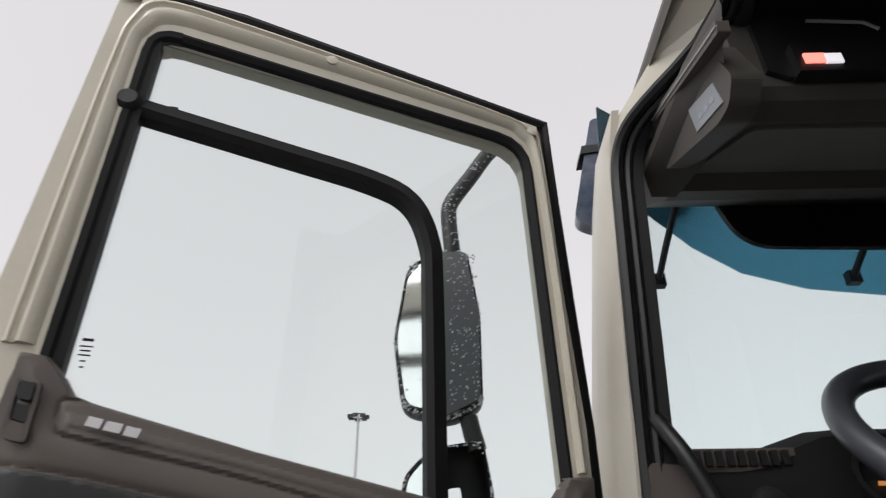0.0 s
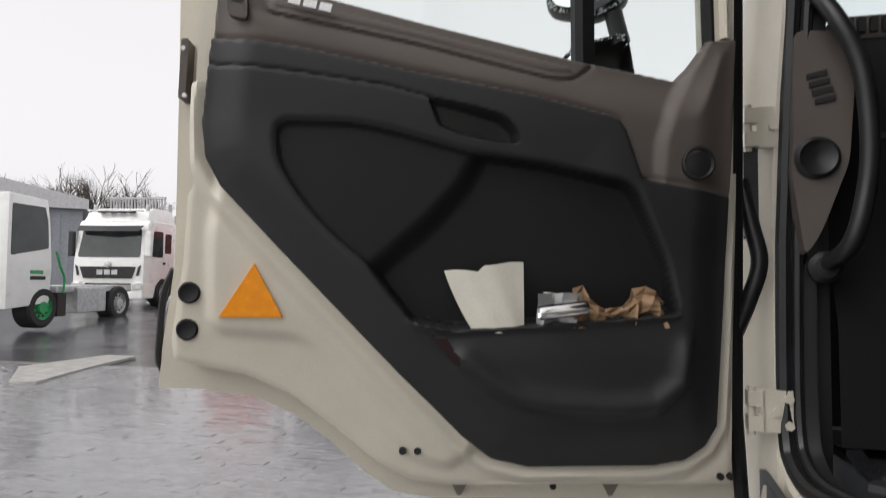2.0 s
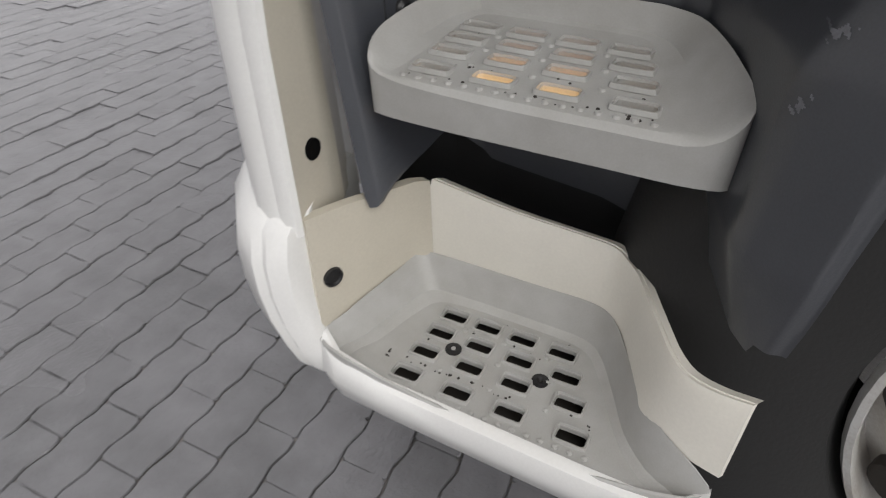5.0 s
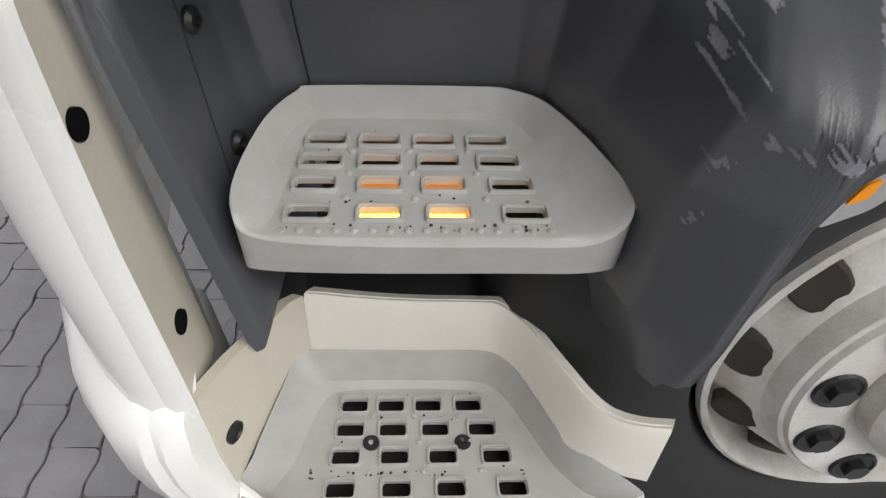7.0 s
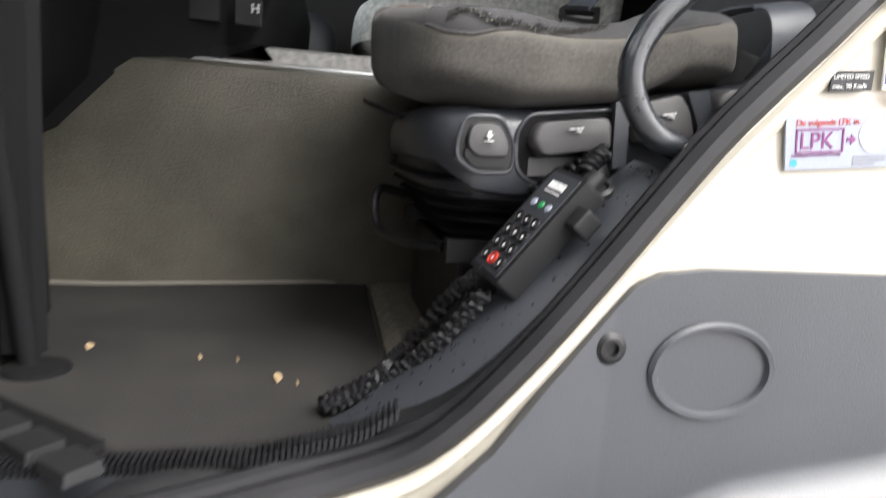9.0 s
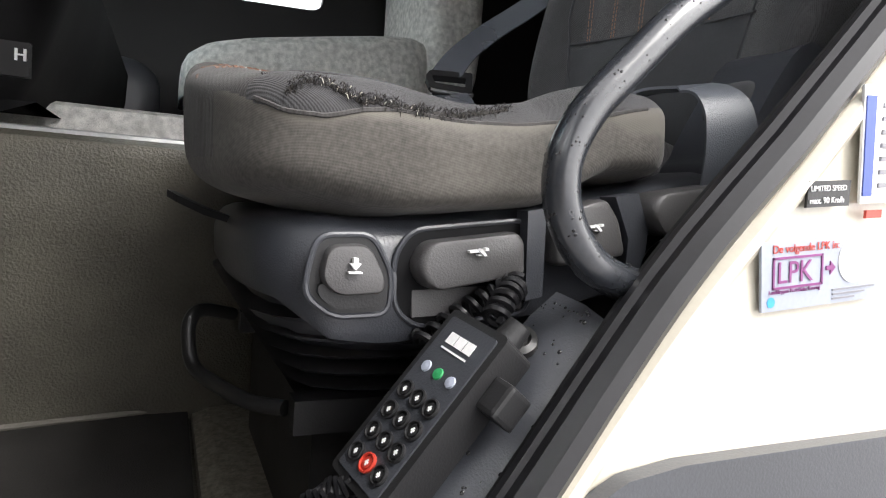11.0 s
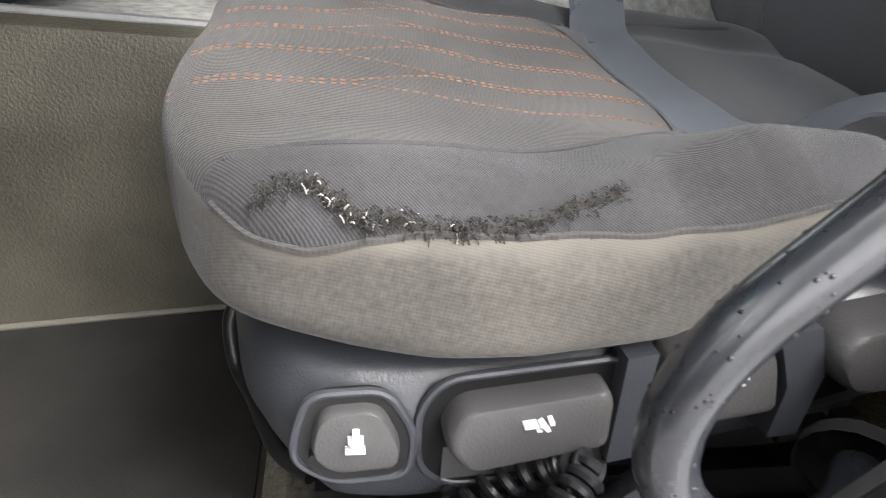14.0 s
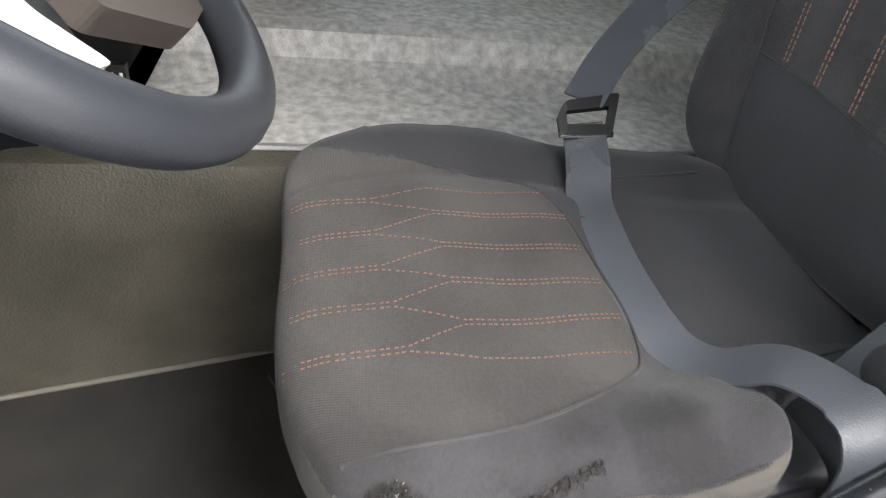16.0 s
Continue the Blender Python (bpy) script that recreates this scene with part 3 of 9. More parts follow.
def trim_height(u, z):
    edge = npath(TRIM, u, z)[0]
    led = -npath(LEDGE, u, z, False)[0]
    h = 0.020 * nstep(-0.001, 0.005, edge) + 0.020 * nstep(0.004, 0.075, edge) - 0.003
    # brown upper part set back behind the padded ledge
    low = nstep(-0.0035, 0.0015, -led)
    h = h + 0.011 * low * (1 - 0.6 * nstep(0.02, 0.12, -led))
    h = h - 0.003 * np.exp(-(led - 0.004) ** 2 / 0.00002)
    # fine parting line, name panel, raised front corner
    pl = npath(PARTING, u, z, False)[0]
    h = h - 0.003 * np.exp(-pl ** 2 / 0.000004)
    nm = npath(NAMEP, u, z)[0]
    h = h - 0.003 * np.exp(-nm ** 2 / 0.000006) + 0.0035 * nstep(0.001, 0.005, nm) + 0.003 * nstep(0.011, 0.015, nm) * (z < 1.86 - 0.2 * (0.84 - u) - 0.016)
    cn = -npath(CORNERL, u, z, False)[0]
    h = h + 0.012 * nstep(-0.012, 0.012, cn) * (1 - low)
    # pull cup
    cp = npath(CUP, u, z)[0]
    h = h - 0.030 * nstep(-0.002, 0.007, cp) * (0.55 + 0.45 * nstep(0.60, 0.47, u))
    # recess with its fold; pocket front below
    rc = npath(RECESS, u, z)[0]
    fo = -npath(FOLD, u, z, False)[0]
    floor_ = 0.029 - 0.024 * nstep(-0.004, 0.034, fo)
    bt = npath(BINTOP, u, z, False)[0]
    r = nstep(-0.002, 0.008, rc)
    h = h - 0.002 * np.exp(-(rc + 0.0015) ** 2 / 0.000005) * nstep(1.385, 1.40, z)
    h = h * (1 - r) + floor_ * r
    rg = -npath(RIDGE_B, u, z, False)[0]
    under = nstep(1.385, 1.30, z) * nstep(0.66, 0.56, u) * nstep(0.15, 0.19, u) * (1 - r)
    h = h + under * (0.010 + 0.012 * np.exp(-(rg - 0.006) ** 2 / 0.0003) - 0.014 * nstep(0.0, 0.020, -rg))
    # padded lip along the pocket's mouth
    h = h + 0.007 * np.exp(-(bt - 0.006) ** 2 / 0.00003) * (1 - r) * nstep(0.625, 0.60, u) * nstep(0.185, 0.20, u)
    return h


def trim_zone(u, z):
    edge = npath(TRIM, u, z)[0]
    led = -npath(LEDGE, u, z, False)[0]
    rc = npath(RECESS, u, z)[0]
    k = np.where(led > 0, 1, 2)
    k = np.where((rc > 0.002), 3, k)
    return np.where(edge > 0.0002, k, 0)


up_bm, mid_bm, rec_bm = relief(0.098, 0.945, 1.112, 1.932, 0.0034, [(TRIM, True), (LEDGE, False), (BINTOP, False)], trim_height, trim_zone)
part("upper_trim", up_bm, BROWNP, door, "brown-grey moulded upper trim", smooth=True)
part("trim_panel", mid_bm, DARKP, door, "charcoal padded trim with pull cup and pocket", smooth=True)
part("recess_panel", rec_bm, TRIMDARK, door, "black recessed panel with a diagonal fold", smooth=True)

LOWER = [(0.948, 1.72), (0.952, 1.60), (0.965, 1.45), (0.985, 1.33), (0.982, 1.300), (0.965, 1.293), (0.87, 1.274), (0.80, 1.242), (0.73, 1.188), (0.665, 1.132), (0.61, 1.102), (0.55, 1.092), (0.07, 1.088), (0.075, 1.2), (0.095, 1.60), (0.20, 1.60), (0.20, 1.30), (0.5, 1.30), (0.88, 1.72)]
PAD = rounded([(0.905, 1.62), (0.932, 1.49), (0.934, 1.335), (0.80, 1.327), (0.772, 1.312), (0.655, 1.178), (0.60, 1.128), (0.54, 1.112), (0.45, 1.20), (0.80, 1.60)], [0.02, 0.03, 0.04, 0.03, 0.03, 0.04, 0.04, 0.03, 0.01, 0.02], 5)


def lower_height(u, z):
    edge = npath(LOWER, u, z)[0]
    trm = -npath(TRIM, u, z)[0]
    pad = npath(PAD, u, z)[0]
    h = 0.004 * nstep(-0.001, 0.010, edge) + 0.010 * nstep(-0.004, 0.022, pad)
    h = h + 0.008 * np.exp(-(trm - 0.014) ** 2 / 0.00009) - 0.003 * np.exp(-(trm - 0.034) ** 2 / 0.00012)
    return h


low_bm, = relief(0.06, 1.0, 1.08, 1.73, 0.0045, [(LOWER, True)], lower_height, lambda u, z: np.where((npath(LOWER, u, z)[0] > 0.0002) & (npath(TRIM, u, z)[0] < 0.012), 1, 0))
part("pressed_panel", low_bm, CREAM, door, "pressed cream steel of the lower door", smooth=True)
bm = BM()
for a, b in ((0.793, 0.776), (0.772, 0.753), (0.749, 0.732)):
    zz = 1.8335 - (0.793 - a) * 0.19
    ext(bm, [(a, zz), (b, zz - 0.003), (b + 0.003, zz - 0.014), (a + 0.003, zz - 0.011)], dface(0.044), dface(0.0495))
part("badge", bm, CHROME, door, "silver badge of three plain blocks")
bm = BM()
plate(bm, rounded([(0.884, 1.878), (0.855, 1.873), (0.855, 1.800), (0.884, 1.806)], 0.008), [rounded([(0.879, 1.872), (0.860, 1.869), (0.860, 1.822), (0.879, 1.826)], 0.004)], dface(0.030), dface(0.0415))
part("lock_slot", bm, BROWNP, door, "brown inner lock surround", bevel=0.002)
bm = BM()
ext(bm, rounded([(0.878, 1.871), (0.861, 1.868), (0.861, 1.848), (0.878, 1.851)], 0.004), dface(0.030), dface(0.044))
part("lock_slide", bm, BLACKP, door, "dark inner lock slide", bevel=0.002)
bm = BM()
ext(bm, [(0.878, 1.846), (0.861, 1.843), (0.861, 1.824), (0.878, 1.828)], dface(0.030), dface(0.0385))
part("lock_well", bm, BLACKP, door, "dark well below the lock slide")
bm = BM()
turned(bm, dp(0.178, 1.607, 0.044), DN, [(0.026, 0), (0.026, 0.010), (0.023, 0.011), (0.0205, 0.006), (0.012, 0.008), (0, 0.0085)], 28)
part("speaker", bm, BLACKP, door, "round black tweeter grille", smooth=True)
bm = BM()
ext(bm, [(0.853, 1.448), (0.907, 1.366), (0.811, 1.366)], dface(0.010), dface(0.019))
part("reflector", bm, ORANGE, door, "orange triangular reflector")
for u, z in ((0.955, 1.403), (0.959, 1.346)):
    bm = BM()
    turned(bm, dp(u, z, 0.002), DN, [(0.017, 0), (0.017, 0.004), (0.014, 0.006), (0.011, 0.004), (0, 0.004)], 24)
    part("rubber_plug", bm, RUBBERM, door, "round black rubber plug", smooth=True)
for u, z, r in ((0.623, 1.152, 0.006), (0.599, 1.152, 0.006), (0.364, 1.073, 0.006), (0.093, 1.102, 0.006), (0.076, 1.102, 0.006)):
    bm = BM()
    disc(bm, dp(u, z, -0.046 if z < 1.09 else 0.003), DN, r, 0.006 if z < 1.09 else 0.012 if u > 0.5 else 0.006, 12)
    part("drain_hole", bm, BLACKP, door)
for u, z in ((0.526, 1.075), (0.264, 1.070)):
    bm = BM()
    ext(bm, [(u - 0.017, z + 0.013), (u + 0.017, z + 0.013), (u + 0.003, z - 0.014), (u - 0.003, z - 0.014)], dface(-0.044), dface(-0.037))
    part("drain_flap", bm, mat("taupe_plastic", (0.20, 0.17, 0.14), 0.5), door, "taupe triangular drain flap")
bm = BM()
ext(bm, rounded([(0.955, 1.79), (0.966, 1.79), (0.973, 1.70), (0.962, 1.70)], 0.004), dface(-0.046), dface(-0.012))
lock = part("door_lock", bm, BROWNP, door, "dark steel door lock", bevel=0.003)
for z in (1.775, 1.705):
    bm = BM()
    disc(bm, dp(0.963, z, -0.016), DN, 0.0035, 0.006, 10)
    part("bolt", bm, ALU, lock)
for u, z in ((0.56, 2.468), (0.185, 2.40)):
    bm = BM()
    turned(bm, dp(u, z, 0.0), DN, [(0.010, 0.008), (0.010, 0.011), (0.004, 0.0125), (0, 0.0125)], 14)
    part("frame_plug", bm, CREAM, door, smooth=True)
bm = BM()
ext(bm, [(0.578, 1.338), (0.560, 1.338), (0.528, 1.296), (0.546, 1.296)], dface(0.03), dface(0.0535))
part("courtesy_reflector", bm, mat("dark_red_lens", (0.025, 0.008, 0.008), 0.3), door, "small dark red reflector")

# things lying in the door bin
bm = BM()
rows = []
for i in range(9):
    f = i / 8
    ul, ur = 0.516 + 0.046 * f + 0.004 * math.sin(f * 3), 0.437 + 0.003 * f
    row = []
    for k in range(13):
        g = k / 12
        top = 1.440 + 0.002 * math.sin(g * 9) + (0.010 + 0.006 * (g - 0.4) if g > 0.42 else 0.0)
        row.append(dp(ul + (ur - ul) * g, 1.345 + (top - 1.345) * f, 0.040 - 0.010 * f + 0.007 * math.sin(g * 3.1) + 0.0012 * math.sin(g * 17 + f * 4)))
    rows.append(row)
sheet(bm, rows, DN * 0.0012)
tagged(part("folded_paper", bm, PAPER, smooth=True), "cream folded paper standing in the door bin", "paper")
bm = BM()
rows = [[dp(0.418 - 0.064 * k / 10 - 0.004 * j * (k % 2), 1.352 + 0.055 * j / 5 + 0.0015 * math.sin(k * 1.7 + j), 0.034 + 0.009 * math.sin(k * 0.9 + j * 0.5) + 0.004 * math.sin(k * 2.3 - j)) for k in range(11)] for j in range(6)]
sheet(bm, rows, DN * 0.001)
tagged(part("silver_packet", bm, ALU, smooth=True), "shiny silver packet in the door bin", "packet")
bm = BM()
turned(bm, dp(0.419, 1.377, 0.060), (dp(0.344, 1.386, 0.060) - dp(0.419, 1.377, 0.060)).normalized(), [(0.0085, 0.004), (0.0105, 0.0), (0.0115, 0.004), (0.0115, 0.071), (0.0105, 0.075), (0.0085, 0.071), (0, 0.068)], 22)
tagged(part("silver_tube", bm, mat("polished_steel", (0.78, 0.78, 0.78), 0.12, metal=1.0, var=0.0), smooth=True), "shiny metal tube in the door bin", "tube")
bm = BM()
random.seed(5)
RIMZ = [1.414, 1.419, 1.398, 1.386, 1.382, 1.384, 1.388, 1.398, 1.413, 1.417, 1.412, 1.405, 1.392]
g = []
for j in range(7):
    g.append([dp(0.358 - 0.146 * i / 12 + random.uniform(-0.004, 0.004), 1.352 + (RIMZ[i] - 1.352) * j / 6 + random.uniform(-0.002, 0.002), 0.034 + 0.012 * math.sin(i * 1.7 + j * 0.6) + random.uniform(-0.006, 0.006)) for i in range(13)])
sheet(bm, g, DN * 0.001)
tagged(part("crumpled_bag", bm, KRAFT), "crumpled brown paper bag in the door bin", "paper bag")

# ---- the cab: shell, pillars, steps ----
cab = thing("truck_cab", "cream truck cab with grey plastic entry panel and open driver's side", "truck", (1.4, 0.9, GROUND))


def wx(y, z):
    """The cab side's door frame face, leaning inwards to the roof."""
    rear = 0.345 + 0.027 * sstep(1.08, 1.4, z) + 0.05 * max(0, z - 1.5)
    front = 0.262 + 0.035 * max(0, z - 1.5)
    return front + (rear - front) * sstep(1.12, 0.78, y) if y < 1.12 else front


OPEN = [(1.165, 1.60), (1.178, 1.30), (1.170, 1.17), (1.142, 1.133), (1.085, 1.114), (1.033, 1.110), (0.963, 1.112), (0.873, 1.119), (0.79, 1.134), (0.735, 1.162), (0.668, 1.227), (0.603, 1.302), (0.555, 1.362), (0.50, 1.43), (0.40, 1.535), (0.30, 1.645), (0.25, 1.74), (0.24, 1.9), (0.25, 2.3), (0.27, 2.43), (0.34, 2.50), (0.6, 2.505), (0.85, 2.495), (0.98, 2.48), (1.045, 2.455), (1.078, 2.40), (1.09, 2.30), (1.10, 2.2), (1.118, 2.05), (1.148, 1.86)]
OP3 = smooth_path([(p[0], p[1], 0) for p in OPEN + OPEN[:1]], 3)[:-1]
OP = [(p.x, p.y) for p in OP3]
bm = BM()
plate(bm, [(1.23, 1.06), (1.15, 1.065), (1.08, 1.06), (1.0, 1.06), (0.86, 1.07), (0.79, 1.075), (0.74, 1.09), (0.69, 1.13), (0.60, 1.235), (0.57, 1.275), (-0.85, 1.28), (-0.85, 2.72), (0.95, 2.56), (1.07, 2.50), (1.108, 2.42), (1.13, 2.2), (1.17, 1.9), (1.20, 1.6)], [OP], lambda y, z: V(wx(y, z), y, z), lambda y, z: V(wx(y, z) + 0.018, y, z))
part("side_wall", bm, CREAM, cab, "cream painted side wall round the doorway")
for nm, off, r, m in (("door_seal", 0.003, 0.013, RUBBER), ("inner_seal", 0.022, 0.009, RUBBER)):
    bm = BM()
    k = {"door_seal": 0.0, "inner_seal": -0.012}[nm]
    cy, cz = 0.72, 1.8
    pts = []
    for y, z in OP + OP[:1]:
        d = Vector((y - cy, z - cz)).normalized()
        pts.append((wx(y, z) + off * (1 - 0.45 * sstep(0.80, 0.66, y)), y + d.x * k * (1 - 0.5 * sstep(0.80, 0.66, y)), z + d.y * k * (1 - 0.5 * sstep(0.80, 0.66, y))))
    tube(bm, pts, r, 8, cap=False)
    part(nm, bm, m, cab, "black rubber door seal", smooth=True)
bm = BM()
rows = []
for y, z in OP + OP[:1]:
    d = Vector((y - 0.72, z - 1.8)).normalized()
    rows.append([V(wx(y, z) + o * (1 - 0.5 * sstep(0.80, 0.66, y)), y + d.x * k * (0.35 if y > 1.0 else 1 - 0.6 * sstep(0.80, 0.66, y)), z + d.y * k * (0.35 if y > 1.0 else 1 - 0.6 * sstep(0.80, 0.66, y))) for o, k in ((0.0, 0.004), (0.012, -0.004), (0.025, -0.012), (0.04, -0.022), (0.052, -0.024))])
loft(bm, rows)
part("jamb_lining", bm, BLACKP, cab, "black doorway lining", smooth=True)
bm = BM()
fl = [(y, z) for y, z in OP if z < 1.66 and not (y > 1.15 and z > 1.2)]
tube(bm, [(wx(y, z) - 0.001, y + (Vector((y - 0.72, z - 1.8)).normalized() * 0.023).x, z + (Vector((y - 0.72, z - 1.8)).normalized() * 0.023).y) for y, z in fl], 0.0085, 8)
part("sill_flange", bm, CREAM, cab, "rounded cream flange under the door seal", smooth=True)
# front pillar with the hinge face
bm = BM()
rows = []
for z, y0, x0, bg in ((1.02, 1.175, 0.255, 0.02), (1.20, 1.178, 0.25, 0.03), (1.6, 1.172, 0.25, 0.05), (1.80, 1.15, 0.258, 0.05), (2.1, 1.115, 0.272, 0.03), (2.40, 1.085, 0.288, 0.008), (2.52, 1.04, 0.30, 0.0)):
    rows.append([V(x0 + 0.015, y0, z), V(x0, y0 + 0.002, z), V(x0 - bg * 0.4, y0 + 0.03, z), V(x0 - bg * 0.9, y0 + 0.09, z), V(x0 - bg, y0 + 0.13, z), V(x0 - bg * 0.4, y0 + 0.175, z), V(x0 + 0.05, y0 + 0.24, z), V(x0 + 0.04, y0 + 0.20, z), V(x0 + 0.018, y0 + 0.06, z)])
loft(bm, rows, True)
part("front_pillar", bm, CREAM, cab, "cream windscreen pillar", smooth=True)
bm = BM()
box(bm, (0.252, 1.19, 1.0), (0.34, 1.38, 1.62))
part("pillar_foot", bm, BLACKP, cab, "dark inner pillar foot")
for z in (1.69, 1.212):
    bm = BM()
    box(bm, (0.225, 1.165, z - 0.035), (0.275, 1.175, z + 0.035))
    box(bm, (0.205, 1.16, z - 0.033), (0.228, 1.185, z - 0.008))
    box(bm, (0.205, 1.16, z + 0.008), (0.228, 1.185, z + 0.033))
    h = part("hinge", bm, CREAM, cab, "cream painted door hinge", bevel=0.003)
    for dx, dz in ((0.25, 0.0), (0.268, 0.022), (0.268, -0.022)):
        bm = BM()
        disc(bm, (dx, 1.166, z + dz), (0, -1, 0), 0.008, 0.007, 6)
        part("bolt", bm, CREAM, h)
    bm = BM()
    tube(bm, [(0.212, 1.172, z - 0.04), (0.212, 1.172, z + 0.04)], 0.007, 10)
    part("hinge_pin", bm, CREAM, h, smooth=True)
bm = BM()
tube(bm, smooth_path([(0.20, 1.175, 1.60), (0.215, 1.165, 1.52), (0.225, 1.16, 1.46), (0.21, 1.165, 1.40), (0.19, 1.18, 1.34)], 5), 0.014, 10)
part("cable_sleeve", bm, RUBBER, cab, "black corrugated cable sleeve", smooth=True)
bm = BM()
box(bm, (0.205, 1.172, 1.50), (0.228, 1.182, 1.66))
part("check_strap", bm, STEELD, cab, "dark steel door check", bevel=0.002)
for z in (1.47, 1.95):
    bm = BM()
    turned(bm, (0.285, 1.172, z), (0, -1, 0), [(0.016, 0), (0.016, 0.006), (0.009, 0.01), (0, 0.01)], 18)
    part("rubber_stop", bm, RUBBER, cab, smooth=True) if z < 1.9 else bm.free()

# grey plastic entry panel
UPR = [(1.21, 1.105), (1.14, 1.084), (1.074, 1.074), (1.006, 1.077), (0.946, 1.082), (0.863, 1.090), (0.798, 1.098), (0.748, 1.114), (0.70, 1.153), (0.655, 1.207), (0.611, 1.258), (0.585, 1.288), (0.56, 1.300), (0.519, 1.305), (0.0, 1.308), (-0.8, 1.308)]
LWR = [(1.21, 0.985), (1.155, 0.972), (1.148, 0.91), (1.102, 0.630), (1.096, 0.613), (1.088, 0.614), (1.078, 0.64), (1.065, 0.662), (1.05, 0.640), (1.02, 0.612), (0.88, 0.595), (0.85, 0.585), (0.82, 0.58), (0.80, 0.585), (0.775, 0.612), (0.755, 0.632), (0.716, 0.622), (0.703, 0.617), (0.700, 0.630), (0.676, 0.632), (0.667, 0.735), (0.655, 0.84), (0.632, 0.90), (0.586, 0.942), (0.5, 1.0), (0.4, 1.04), (0.1, 1.06), (-0.8, 0.8)]
CRS = [(1.2, 1.0), (1.12, 1.0), (0.9, 0.995), (0.78, 0.987), (0.733, 0.992), (0.66, 1.012), (0.588, 1.03), (0.53, 1.055), (0.48, 1.075), (0.3, 1.10), (-0.8, 1.11)]
XLOW = [(1.21, 0.205), (1.15, 0.212), (1.131, 0.224), (1.116, 0.231), (1.108, 0.245), (1.101, 0.31), (1.092, 0.35), (1.072, 0.380), (1.045, 0.392), (0.86, 0.396), (0.838, 0.395), (0.810, 0.378), (0.772, 0.308), (0.752, 0.248), (0.735, 0.192), (0.722, 0.178), (0.70, 0.162), (0.675, 0.147), (0.64, 0.138), (0.5, 0.145), (0.0, 0.19)]
XUP = [(1.21, 0.232), (1.05, 0.252), (0.83, 0.306), (0.6, 0.350), (0.0, 0.358)]
RIDGE = [(0.60, 0.712), (0.706, 0.742), (0.85, 0.737), (0.94, 0.700), (0.985, 0.684), (1.09, 0.63), (1.2, 0.59)]


def panel_x(y, z):
    """The entry panel: a recess behind the steps between a leaning cheek and the bulging wheel arch."""
    c, ridge = lerp_table(CRS, y), lerp_table(RIDGE, z)
    edge = lerp_table([(0.63, 0.675), (0.735, 0.667), (0.84, 0.655), (0.90, 0.632), (0.94, 0.586), (1.0, 0.5)], z)
    if y > 1.0:
        q = y + 0.17 * (0.8 - z) * sstep(1.0, 1.07, y)
    elif y > ridge:
        q = 0.735 + (y - ridge) * (0.84 - 0.735) / (0.84 - ridge) if y < 0.84 else y
    else:
        q = y + 0.735 - ridge
    low = lerp_table(XLOW, q) + 0.010 * sstep(0.018, 0.002, y - edge) * (y < 0.72)
    wide = sstep(0.80, 0.62, y)
    return low + (lerp_table(XUP, y) - low) * sstep(c - 0.05 - 0.07 * wide, c + 0.012 + 0.03 * wide, z)


ys = sorted(set([1.21 - 0.006 * i for i in range(13)] + [1.138 - 0.0022 * i for i in range(48)] + [1.03 - 0.009 * i for i in range(20)] + [0.85 - 0.003 * i for i in range(92)] + [0.57 - 0.01 * i for i in range(28)] + [0.28 - 0.06 * i for i in range(18)]), reverse=True)
rows = []
for y in ys:
    a, b = lerp_table(LWR, y), lerp_table(UPR, y)
    rows.append([V(panel_x(y, a + (b - a) * k / 84), y, a + (b - a) * k / 84) for k in range(85)])
bm = BM()
sheet(bm, rows, (0.012, 0, 0))
panel = part("entry_panel", bm, GREYP, cab, "dark grey moulded plastic entry panel with scuffs", smooth=True)
PTREE = BVHTree.FromPolygons([p for r in rows for p in r], [(i * 85 + k, i * 85 + k + 1, (i + 1) * 85 + k + 1, (i + 1) * 85 + k) for i in range(len(rows) - 1) for k in range(84)])


def on_panel(p, lift=0.0):
    """The spot of the entry panel towards p, seen from outside."""
    e = Vector((-0.18, 0.915, 1.19))
    d = (Vector(p) - e).normalized()
    h = PTREE.ray_cast(e, d)
    return (h[0] - d * lift, -d) if h[0] else (Vector(p), -d)


for p, r in (((0.251, 1.055, 1.064), 0.0125), ((0.308, 0.829, 1.068), 0.0125), ((0.350, 0.603, 1.237), 0.0125), ((0.278, 1.10, 0.938), 0.010), ((0.315, 1.099, 0.804), 0.010)):
    bm = BM()
    big = r > 0.011
    c = V(panel_x(p[1], p[2]) + 0.002, p[1], p[2]) if big else on_panel(p)[0]
    turned(bm, c, (-1, 0, 0) if big else (-0.3, -0.95, 0), [(r * 1.15, -0.002), (r * 1.15, 0.003), (r, 0.0045), (r * 0.75, 0.007), (r * 0.5, 0.007), (r * 0.4, 0.003), (0, 0.003)], 18)
    part("screw", bm, BLACKP, panel, "black recessed screw", smooth=True)
bm = BM()
pts = [V(panel_x(0.506 + 0.056 * math.cos(a), 1.217 + 0.040 * math.sin(a)) - 0.001, 0.506 + 0.056 * math.cos(a), 1.217 + 0.040 * math.sin(a)) for a in [2 * math.pi * i / 40 for i in range(41)]]
tube(bm, pts, 0.0045, 6, cap=False)
part("round_moulding", bm, GREYP, panel, "round moulded ring", smooth=True)

